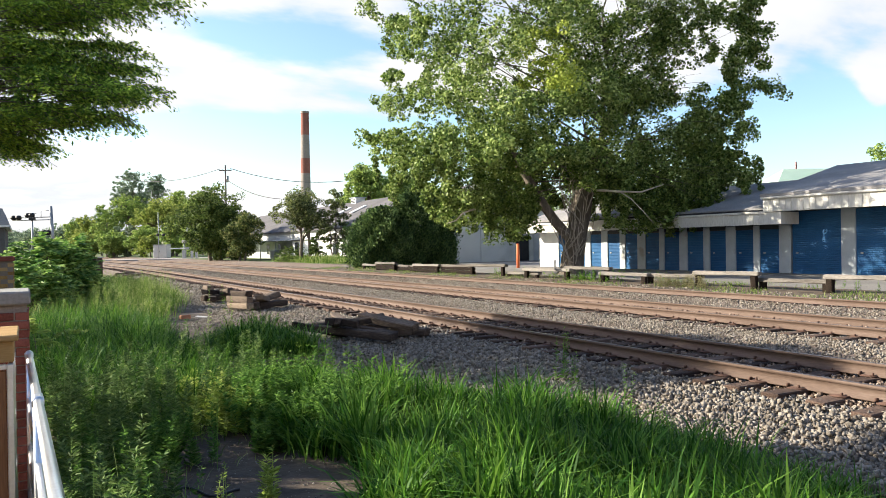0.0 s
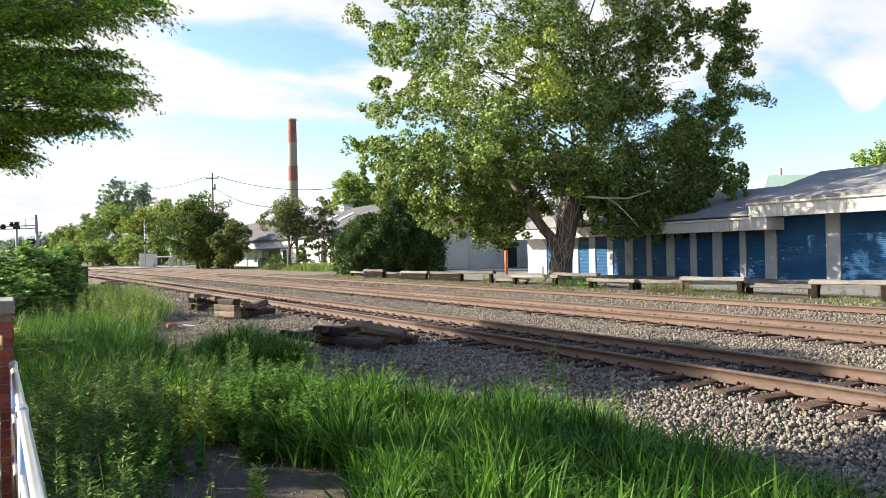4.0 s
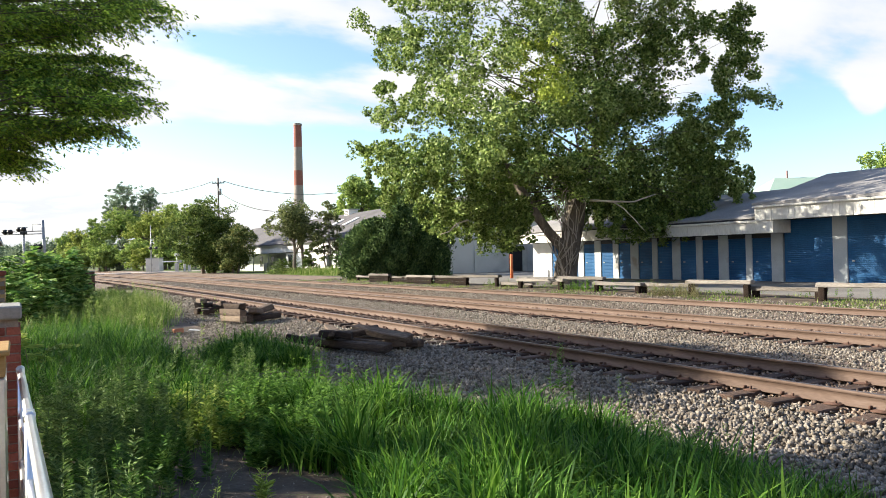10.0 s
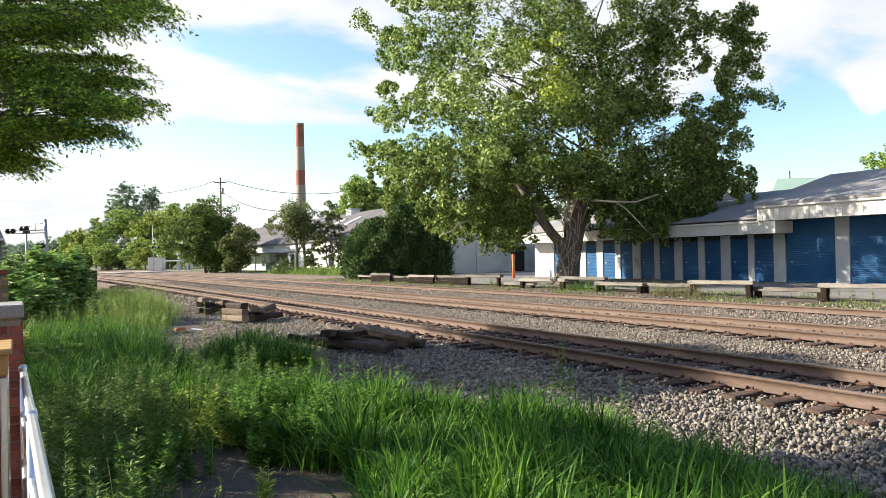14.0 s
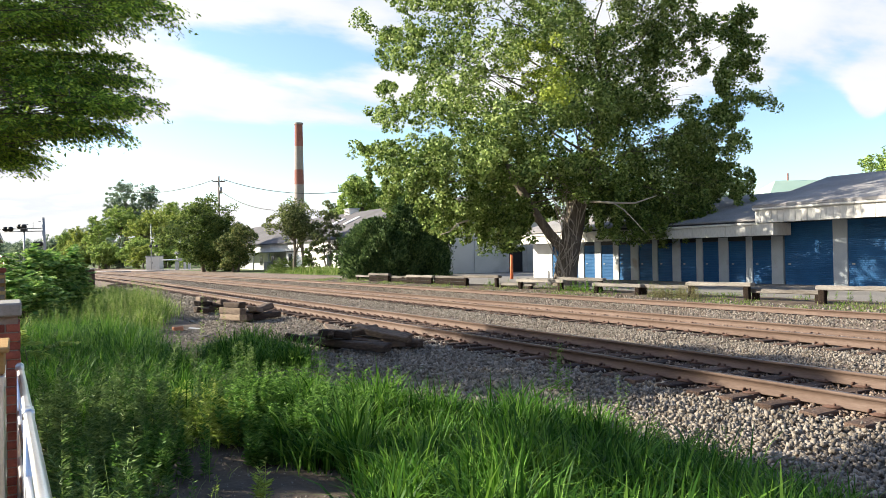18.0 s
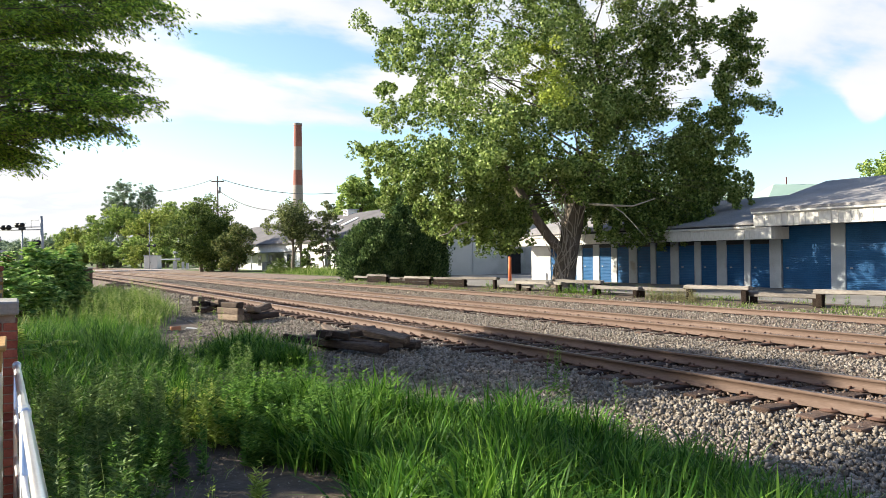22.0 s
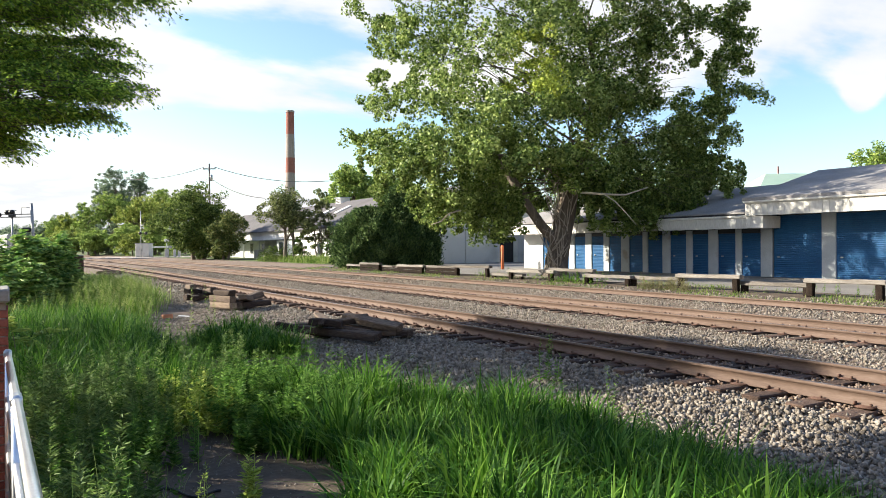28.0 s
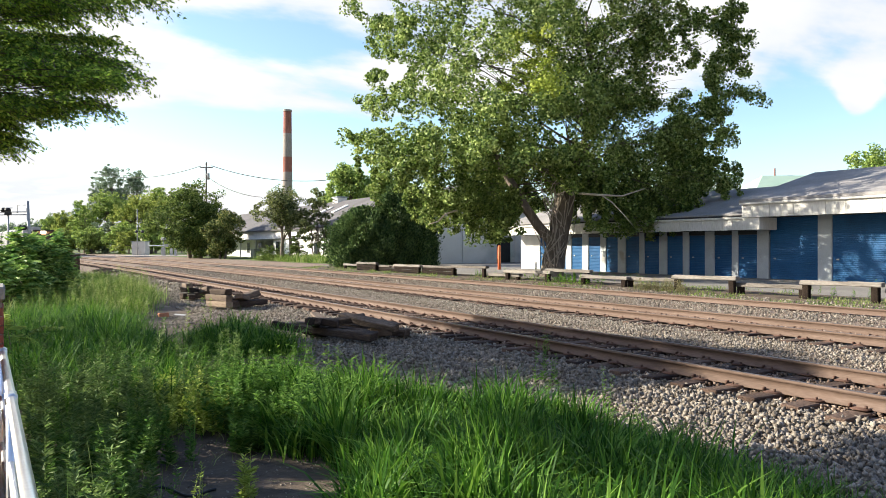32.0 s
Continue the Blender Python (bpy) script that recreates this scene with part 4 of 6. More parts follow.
    child("trunk", tube_mesh("trunk", [([p for p, _ in trunk], [r_ for _, r_ in trunk])], M_bark, 14, 0.35), t, "thick furrowed brown trunk")
    fork = [((0.6, 0.1, 1.3), 0.24), ((0.15, -0.1, 2.1), 0.28), ((-0.5, -0.15, 2.8), 0.26), ((-1.2, -0.2, 3.8), 0.24), ((-2.0, -0.2, 5.2), 0.2), ((-3.4, 0, 7.4), 0.14), ((-4.6, 0, 9.2), 0.06)]
    child("limb", tube_mesh("limb", [([p for p, _ in fork], [r_ for _, r_ in fork])], M_bark, 10, 0.3), t, "leaning lower fork")
    for i in range(0, len(lobes)):
        lx, lz, lr = lobes[i]
        if lr < 0.9:
            continue
        z0 = min(max(5.2, lz * 0.62), 10.5)
        bx = float(np.interp(z0, [2.4, 4.6, 6.0, 7.6, 10.0], [0.65, 1.1, 1.65, 2.3, 3.05]))
        a = (bx, float(np.interp(z0, [4.6, 6.0, 7.6, 10.0], [0.15, 0.6, 1.4, 2.0])), z0)
        e = Vector(a).lerp(Vector((lx, rnd.uniform(-0.2, 0.6) * float(depth(lx)), lz)), 0.8)
        pth = bend(a, e, rnd, 0.13)
        big = 0.03 + 0.085 * lr / 3
        paths = [(pth, [big * (1 - 0.8 * q / 6) for q in range(7)])]
        for _ in range(3):
            s = pth[rnd.randint(3, 6)]
            e2 = Vector((lx, 0, lz)) + Vector((rnd.uniform(-1, 1) * lr, rnd.uniform(-1, 1) * (lr + 2), rnd.uniform(-1, 1) * lr))
            paths.append((bend(s, e2, rnd, 0.1, 5), [big * 0.28 * (1 - 0.8 * q / 4) for q in range(5)]))
        child("limb", tube_mesh("limb", paths, M_bark, 6, 0.2), t)
    # bare vines and dead twigs round the trunk, and one pale dead branch
    paths = []
    for _ in range(46):
        z0 = rnd.uniform(0.2, 4.0)
        x0 = 0.1 + 0.16 * z0 + rnd.uniform(-0.6, 0.45)
        x1 = x0 + rnd.uniform(-0.9, 0.7)
        paths.append((bend((x0, -0.55, z0), (x1, -0.8 + rnd.uniform(-0.3, 0.2), z0 + rnd.uniform(0.8, 2.4)), rnd, 0.28, 6), [0.026, 0.024, 0.022, 0.018, 0.013, 0.006]))
    child("dead_vines", tube_mesh("dead_vines", paths, M_dead, 5), t, "bare grey vines on the trunk")
    dead = [(1.2, -0.5, 4.6), (1.6, -2.4, 4.4), (2.1, -4.2, 4.2), (2.9, -5.2, 4.1), (3.8, -5.8, 4.4)]
    dead2 = [(2.1, -4.2, 4.2), (2.5, -4.8, 3.8), (2.95, -5.2, 3.2), (3.4, -5.4, 2.6)]
    dead3 = [(-5.0, -1.5, 3.6), (-5.6, -1.6, 3.4), (-6.0, -1.6, 3.0), (-6.5, -1.6, 2.85)]
    child("dead_branch", tube_mesh("dead_branch", [(dead, [0.07, 0.065, 0.055, 0.04, 0.02]), (dead2, [0.03, 0.025, 0.02, 0.01])], M_dead, 8), t, "pale bare dead branch")
    child("dead_branch", tube_mesh("dead_branch", [(dead3, [0.05, 0.04, 0.035, 0.015])], M_dead, 8), t, "pale bare dead branch")


big_tree()


def leafy_tree(name, px, f, base_z, height, width, label, mat, seed, n=120, per=60, leaf=0.36, trunk_h=0.25, stems=1, ragged=0.2, depth_k=0.8, clump=0.085):
    """A broadleaf tree seen from afar, at a bearing (column of the wide view) and a distance."""
    r = (px - 784) / 1304.8 * f
    loc = (r * math.cos(-VIEW) + f * math.sin(-VIEW), f * math.cos(-VIEW) - r * math.sin(-VIEW), base_z)
    t = thing(name, loc, VIEW, label, "tree")
    rs = np.random.RandomState(seed)
    rnd = random.Random(seed)
    lobes = []
    zc, rz = height * (trunk_h + (1 - trunk_h) * 0.5), height * (1 - trunk_h) * 0.5
    for _ in range(16):
        a, q = rs.uniform(0, 2 * math.pi), rs.uniform(0.25, 0.72)
        lobes.append((math.cos(a) * q * width * 0.5, zc + math.sin(a) * q * rz, width * 0.5 * rs.uniform(0.28, 0.28 + ragged + 0.12)))
    lobes.append((0, zc, width * 0.3))
    depth = lambda x, z=0.0: depth_k * np.sqrt(np.maximum((width * 0.5) ** 2 - np.asarray(x) ** 2, 0.2)) * 0.6
    C = in_lobes(lobes, n, rs, depth)
    R = rs.uniform(0.55, 1.25, n) * clump * width
    m = clump * width
    z0, z1 = C[:, 2].min(), C[:, 2].max()
    C[:, 2] = height * trunk_h + 0.7 * m + (C[:, 2] - z0) / (z1 - z0) * (height * (1 - trunk_h) - 1.5 * m)
    C[:, 0] *= (width * 0.5 - 0.8 * m) / np.percentile(np.abs(C[:, 0]), 97)
    P, N = clump_leaves(C, R, per, rs, 0.72)
    me = leaf_mesh("crown", P, rs.uniform(0.6, 1.2, len(P)) * leaf, mat, rs, 0.8, up=0.4, facing=N * 0.9)
    child("crown", me, t)
    paths = []
    for s in range(stems):
        o = (s - (stems - 1) / 2) * width * 0.12
        p = bend((o, 0, -0.2), (o * 1.6, 0, zc), rnd, 0.03, 6)
        w = 0.045 * width / stems ** 0.5
        paths.append((p, [w * (1 - 0.12 * q) for q in range(6)]))
        for lb in lobes[s::stems]:
            paths.append((bend(p[rnd.randint(2, 4)], (lb[0], rnd.uniform(-1, 1) * width * 0.2, lb[1]), rnd, 0.06, 5), [w * 0.4 * (1 - 0.2 * q) for q in range(5)]))
    child("trunk", tube_mesh("trunk", paths, M_bark, 7, 0.2), t)
    return t


# round tree and its lower neighbour at the lawn's end
leafy_tree("round_tree", 346, 107, -0.5, 12.3, 11.2, "dense dark green round tree on the lawn", M_leaf_dark, 21, 620, 60, 0.28, 0.0, 2, 0.12, clump=0.075)
leafy_tree("small_round_tree", 393, 99, 0.1, 6.9, 5.6, "lower dark green tree with reddish tips", M_leaf_russet, 22, 200, 70, 0.24, 0.06, 2, 0.12, clump=0.09)
# airy trees before the white workshop
leafy_tree("slender_tree", 506, 84, 0.1, 8.9, 7.2, "airy young tree before the white wall", M_leaf_olive, 23, 130, 60, 0.24, 0.36, 2, 0.1, clump=0.1)
leafy_tree("slender_tree", 562, 82, 0.1, 8.4, 4.3, "thin airy tree beside the white wall", M_leaf_olive, 24, 90, 50, 0.23, 0.08, 3, 0.1, clump=0.09)
leafy_tree("tall_shrub", 530, 83, 0.1, 3.2, 2.2, "dark shrub against the white wall", M_leaf_dark, 25, 36, 50, 0.2, 0.05, 2, clump=0.12)
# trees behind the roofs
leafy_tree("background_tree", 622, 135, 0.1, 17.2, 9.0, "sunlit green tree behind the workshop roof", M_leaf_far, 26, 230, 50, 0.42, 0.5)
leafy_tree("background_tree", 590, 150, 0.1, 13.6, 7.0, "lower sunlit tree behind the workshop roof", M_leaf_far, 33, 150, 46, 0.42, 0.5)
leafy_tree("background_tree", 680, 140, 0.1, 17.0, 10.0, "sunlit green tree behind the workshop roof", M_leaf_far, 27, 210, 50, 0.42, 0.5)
leafy_tree("background_tree", 1270, 75, 0.1, 9.6, 5.5, "haze-tinted green tree behind the storage roof", M_leaf_haze, 28, 110, 60, 0.28, 0.2)
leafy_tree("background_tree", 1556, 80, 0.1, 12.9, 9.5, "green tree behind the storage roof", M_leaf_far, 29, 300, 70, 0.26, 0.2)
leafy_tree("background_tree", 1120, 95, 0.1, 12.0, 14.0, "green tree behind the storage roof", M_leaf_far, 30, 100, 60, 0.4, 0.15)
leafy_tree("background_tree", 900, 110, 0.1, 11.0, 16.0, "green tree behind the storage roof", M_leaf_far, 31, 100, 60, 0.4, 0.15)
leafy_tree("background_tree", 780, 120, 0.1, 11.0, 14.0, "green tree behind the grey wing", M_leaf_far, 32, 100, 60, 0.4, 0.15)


def wood(rows, mat, label, seed):
    """Trees of one kind in the wood beyond the crossing, fitted to the camera's view: column, distance, row of the top,
    breadth of the crown.
    """
    for k, (px, f, py, w) in enumerate(rows):
        w = w * f / 1304.8
        leafy_tree("woodland_tree", px, f, 0.0, 1.85 + (436 - py) * f / 1304.8, w, label, mat, seed + k, int(180 + 10.5 * w), 36, 0.021 * w + 0.2, 0.42 if py < 336 else 0.2 if py < 380 else 0.0, 1, 0.16, clump=0.075)


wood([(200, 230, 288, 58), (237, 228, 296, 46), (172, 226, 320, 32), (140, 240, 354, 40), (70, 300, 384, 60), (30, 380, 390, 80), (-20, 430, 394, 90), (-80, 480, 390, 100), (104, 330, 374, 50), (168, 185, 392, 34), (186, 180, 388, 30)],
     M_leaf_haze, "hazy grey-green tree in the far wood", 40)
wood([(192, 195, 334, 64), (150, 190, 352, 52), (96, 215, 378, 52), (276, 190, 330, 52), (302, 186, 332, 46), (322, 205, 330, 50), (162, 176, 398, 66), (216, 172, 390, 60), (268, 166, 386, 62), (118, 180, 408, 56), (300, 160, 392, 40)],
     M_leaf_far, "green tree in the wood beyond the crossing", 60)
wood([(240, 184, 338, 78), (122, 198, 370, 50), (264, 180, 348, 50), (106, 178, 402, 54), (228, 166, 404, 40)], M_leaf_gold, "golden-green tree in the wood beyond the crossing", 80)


def conifer(px, f, h, w, seed, label):
    r = (px - 784) / 1304.8 * f
    loc = (r * math.cos(-VIEW) + f * math.sin(-VIEW), f * math.cos(-VIEW) - r * math.sin(-VIEW), 0.1)
    t = thing("evergreen_shrub", loc, VIEW, label, "shrub")
    rs = np.random.RandomState(seed)
    n = int(620 * w)
    z = rs.uniform(0, 1, n) ** 0.85
    prof = np.interp(z, [0, 0.1, 0.35, 0.7, 0.9, 1.0], [0.94, 1.0, 0.99, 0.84, 0.56, 0.12])
    a = rs.uniform(0, 2 * math.pi, n)
    lump = 1 + 0.14 * np.sin(3 * a + 7 * z + seed) + 0.13 * np.sin(7 * a - 11 * z) + 0.08 * np.sin(13 * a + 17 * z)
    q = rs.uniform(0.62, 1.06, n) * prof * lump * w * 0.5
    c = np.stack([np.cos(a) * q, np.sin(a) * q, z * h], 1)
    per = 12
    axis = np.repeat(np.stack([np.cos(a), np.sin(a), np.full(n, 0.9)], 1), per, 0) + rs.normal(size=(n * per, 3)) * 0.4
    P = np.repeat(c, per, 0) + rs.normal(size=(n * per, 3)) * 0.13
    child("foliage", leaf_mesh("foliage", P, rs.uniform(0.12, 0.28, n * per), M_conifer, rs, 0.5, axis, facing=np.repeat(np.stack([np.cos(a), np.sin(a), 0.5 * z], 1), per, 0) * 1.4), t)
    child("trunk", tube_mesh("trunk", [([(0, 0, -0.2), (0, 0, h * 0.8)], [0.2, 0.05])], M_bark, 8), t)


conifer(648, 62.0, 4.9, 5.9, 70, "broad sunlit evergreen shrub beside the workshop")
conifer(703, 63.0, 6.7, 4.9, 71, "dark evergreen shrub in the shade of its neighbour")
conifer(742, 63.0, 5.9, 3.0, 73, "dark evergreen shrub in the shade of its neighbour")
conifer(626, 66.0, 5.0, 1.0, 72, "narrow pointed evergreen by the wall")


def bough_meshes(ends, leaf, sprays, per, z_hi, rnd, rs):
    """Leaves and twigs of feathery boughs that end at the given points."""
    C, A, twigs = [], [], []
    k = leaf / 0.05
    for e in ends:
        e = Vector(e)
        out = math.hypot(e.x, e.y)
        p = bend((0.15, 0, min(z_hi - 1.2, max(1.9, e.z - 0.3 - 0.06 * out))), e, rnd, 0.05, 7)
        twigs.append((p, [w * k ** 0.9 for w in (0.013, 0.011, 0.0095, 0.008, 0.0065, 0.005, 0.0025)]))
        d0 = Vector((e.x, e.y, 0)).normalized()
        flat = d0.cross(Vector((0, 0, 1)))
        for _ in range(sprays):
            s = p[5 if leaf < 0.06 else rnd.randint(4, 5)].lerp(p[-1], rnd.random() ** 0.8)
            ln = rnd.uniform(0.16, 0.36) * k ** 0.6
            d = (d0 * rnd.uniform(0.3, 1.0) + flat * rnd.uniform(-0.9, 0.9) + Vector((0, 0, rnd.uniform(-0.34, 0.12)))).normalized()
            side = d.cross(Vector((0, 0, 1))).normalized()
            for i in range(per):
                u = (i + 0.5) / per
                sg = 1 if i % 2 else -1
                C.append(s + d * ln * u + Vector((0, 0, -0.3 * ln * u * u)) + side * sg * leaf * 0.6 + Vector([rnd.gauss(0, 0.016) for _ in range(3)]))
                A.append(d * 0.5 + side * sg * 0.8 + Vector((rnd.uniform(-.6, .6), rnd.uniform(-.6, .6), rnd.uniform(-1.0, .1))))
            if rnd.random() < 0.35:
                twigs.append(([s, s + d * ln * 0.5 + Vector((0, 0, -0.05 * ln)), s + d * ln + Vector((0, 0, -0.2 * ln))], [0.005, 0.0035, 0.002]))
    C, A = np.array([tuple(c) for c in C]), np.array([tuple(a) for a in A])
    return leaf_mesh("crown", C, rs.uniform(0.7, 1.3, len(C)) * leaf, M_leaf_near, rs, 0.38, A, fold=0.08, up=0.6), tube_mesh("branchwork", twigs, M_bark, 3)


def shade_tree(f, r, turn, z_hi, boughs, seed, label):
    """A street tree; boughs: part name, bough ends in its own space, leaf length, sprays a bough, leaves a spray."""
    loc = (r * math.cos(-VIEW) + f * math.sin(-VIEW), f * math.cos(-VIEW) - r * math.sin(-VIEW), 0.0)
    t = thing("shade_tree", loc, turn, label, "tree", "street trees")
    rnd, rs = random.Random(seed), np.random.RandomState(seed)
    child("trunk", tube_mesh("trunk", [([(0, 0, -0.1), (0.05, 0, z_hi * 0.2), (0.1, 0, z_hi * 0.4), (0.18, 0.1, z_hi * 0.6), (0.2, 0.1, z_hi * 0.82)], [0.22, 0.18, 0.16, 0.13, 0.04])], M_bark, 12, 0.2), t)
    for name, ends, leaf, sprays, per in boughs:
        leaves, twigs = bough_meshes(ends, leaf, sprays, per, z_hi, rnd, rs)
        c = child(name, leaves, t, "feathery green foliage")
        child("branchwork", twigs, c)
    return t


def round_crown(n, reach, z_lo, z_hi, seed, ox=0.0, oy=0.0):
    """Bough ends spread through a rounded crown."""
    rnd = random.Random(seed)
    out = []
    for _ in range(n):
        a, z = rnd.uniform(0, 2 * math.pi), rnd.uniform(z_lo, z_hi)
        q = rnd.random() ** 0.5 * math.sqrt(max(0.1, 1 - (2 * (z - z_lo) / (z_hi - z_lo) - 0.85) ** 2 / 1.4))
        out.append((ox + math.cos(a) * reach * q, oy + math.sin(a) * reach * q, z))
    return out


def overhang(seed):
    """Bough ends of the layered fringe that hangs over the verge: a ragged upper mass and three separate lower boughs."""
    rnd = random.Random(seed)
    out = []

    def put(lx, z, ly):
        g = (8.5 + ly) / 8.5 * 0.82
        out.append(((lx - 9.5) * g + 7.79, ly * 0.82, 1.85 + (z - 1.85) * g))

    while len(out) < 150:
        lx, ly, z = rnd.uniform(4.2, 6.28), rnd.uniform(-0.4, 1.3), rnd.uniform(3.7, 5.6)
        rim = float(np.interp(lx, [3.9, 4.4, 5.4, 5.8, 6.25], [3.94, 3.9, 3.88, 3.95, 4.1]))
        if z < rim or lx > 6.22 + 0.08 * math.sin(9.5 * z + 1.0):
            continue
        if noise.noise(Vector((lx * 0.9, ly * 0.8, z * 4.4))) < float(np.interp(lx, [3.8, 4.6, 6.0], [-0.28, -0.14, -0.04])):
            continue
        put(lx, z, ly)
    for x0, z0, x1, z1, thick, y0, y1, n in ((4.9, 3.98, 6.1, 3.6, 0.13, -0.7, 0.5, 34), (4.2, 3.56, 5.65, 3.42, 0.12, -0.7, 0.4, 26), (4.2, 3.24, 4.66, 3.1, 0.13, -0.2, 0.7, 14), (4.1, 3.75, 4.6, 3.3, 0.25, -0.3, 0.6, 12)):
        for _ in range(n):
            u = rnd.random()
            put(x0 + (x1 - x0) * u, z0 + (z1 - z0) * u + rnd.gauss(0, 0.5) * thick * (1.1 - 0.6 * u), rnd.uniform(y0, y1))
    return out


def shading_limb(n, seed):
    """Bough ends of an added, unseen limb whose shade falls along the far rail."""
    rnd = random.Random(seed)
    return [(0.0 + 0.688 * v + rnd.gauss(0, 0.16), -3.15 + 0.725 * v + rnd.gauss(0, 0.16), 8.6 + rnd.gauss(0, 0.12)) for v in [rnd.uniform(-1.6, 6.8) for _ in range(n)]]


FRINGE = overhang(5)
LOOSE = [e for e in FRINGE if e[0] > 4.22 and e[2] < 3.57]
# upper and lower crowns hang out of view, added for their shade
shade = shade_tree(6.97, -7.79, VIEW, 6.8, [("crown", [e for e in FRINGE if e not in LOOSE], 0.046, 17, 18), ("hanging_bough", LOOSE, 0.046, 17, 18), ("upper_crown", round_crown(80, 1.5, 4.3, 6.3, 6, 1.0), 0.12, 8, 14), ("lower_crown", round_crown(30, 1.1, 2.5, 3.3, 11, -0.1), 0.09, 8, 14)], 5, "leafy street tree with boughs hanging over the verge")
# three trees out of view, added to cast shade on track and verge
shade_tree(14.8, -17.3, VIEW + 1.3, 10.4, [("crown", round_crown(330, 3.2, 7.0, 10.2, 7) + shading_limb(120, 17), 0.15, 8, 14)], 7, "unseen tall tree added to shade the near track")
shade_tree(12.6, -14.7, VIEW + 0.6, 6.2, [("crown", round_crown(115, 2.6, 3.0, 6.3, 8), 0.1, 8, 14)], 8, "unseen tree added to shade the grassy verge")
shade_tree(9.6, -11.15, VIEW + 2.0, 4.1, [("crown", round_crown(50, 1.7, 2.4, 3.9, 9), 0.09, 8, 14)], 9, "unseen low tree added to shade the weeds by the fence")

# ---------- beyond the tracks: timber barrier, poles, crossing ----------
BARRIER = [(6.5, 9.5, 0.66), (9.3, 12.4, 0.55), (12.35, 15.07, 0.72), (14.87, 17.8, 0.52), (17.5, 20.6, 0.72), (20.25, 23.35, 0.54), (23.0, 26.06, 0.54), (25.6, 28.9, 0.75), (28.1, 32.1, 0.62), (30.9, 33.9, 0.38),
           (33.7, 37.5, 0.75), (37.3, 41.4, 0.68), (41.2, 44.9, 0.66), (44.6, 48.0, 0.55), (47.6, 51.0, 0.7), (50.6, 54.0, 0.52)]


def timber_barrier():
    """Old ties laid on short posts along the yard."""
    rnd = random.Random(17)
    beams = []
    for _ in range(4):
        bm = bmesh.new()
        box(bm, -0.115, 0.115, -1.5, 1.5, -0.072, 0.072, bevel=0.02, jitter=0.018, rnd=rnd)
        bmesh.ops.subdivide_edges(bm, edges=[q for q in bm.edges if abs(q.verts[0].co.y - q.verts[1].co.y) > 2], cuts=5)
        for v in bm.verts:
            v.co += Vector((noise.noise(v.co * 4) * 0.02, 0, noise.noise(v.co * 4 + Vector((5, 2, 1))) * 0.022))
        me = bpy.data.meshes.new("beam"); bm.to_mesh(me); bm.free(); me.materials.append(M_grey_timber)
        beams.append(me)
    bm = bmesh.new()
    box(bm, -0.09, 0.09, -0.11, 0.11, -0.5, 0.0, bevel=0.02, jitter=0.015, rnd=rnd)
    post = bpy.data.meshes.new("post"); bm.to_mesh(post); bm.free(); post.materials.append(M_post)
    for k, (y0, y1, top) in enumerate(BARRIER):
        t = thing("timber_barrier", (23.2 + (0.12 if k % 2 else -0.1), (y0 + y1) / 2, 0.05), radians(rnd.uniform(-1.5, 1.5)), "weathered grey railway tie laid on short dark posts", "barrier", "barriers along the yard")
        s = (y1 - y0) / 3.0
        ob = child("beam", rnd.choice(beams), t)
        ob.matrix_basis = Matrix.LocRotScale((0, 0, top - 0.14), Euler((radians(rnd.uniform(-1.2, 0.6)), 0, 0)), (1, s, 1))
        if 37.0 < y0 < 48.0:
            for z in (0.16, 0.36):
                part("lower_tie", boxes((-0.1, 0.1, -1.42 * s, 1.42 * s, z - 0.09, z + 0.09), bevel=0.02), M_post, t, "dark tie below the top beam")
        for q in (-1.25, 1.28):
            child("post", post, t, m=pose(0.0, q * s, top - 0.20, 0, rnd.uniform(-3, 3), rnd.uniform(-8, 8)))


timber_barrier()


def tie_stack(loc, rz, pieces, label, thick=1.0, pale=0):
    t = thing("tie_pile", loc, radians(rz), label, "timber pile")
    rnd = random.Random(int(loc[1] * 10))
    for k, (x, y, z, ln, ax, ay, az) in enumerate(pieces):
        bm = bmesh.new()
        box(bm, -ln / 2, ln / 2, -0.115 * thick, 0.115 * thick, -0.09 * thick, 0.09 * thick, bevel=0.018, jitter=0.026, rnd=rnd)
        bmesh.ops.subdivide_edges(bm, edges=[e for e in bm.edges if abs(e.verts[0].co.x - e.verts[1].co.x) > ln * 0.6], cuts=4)
        for v in bm.verts:
            v.co += Vector((0, noise.noise(v.co * 5 + Vector((x, y, z))) * 0.014, noise.noise(v.co * 5 + Vector((z, x, y))) * 0.014))
        part("old_tie", bm, M_paletie if k < pale else M_oldtie, t, "tan tie with its sunlit tone put into the colour" if k < pale else "", m=pose(x, y, z, ax, ay, az))


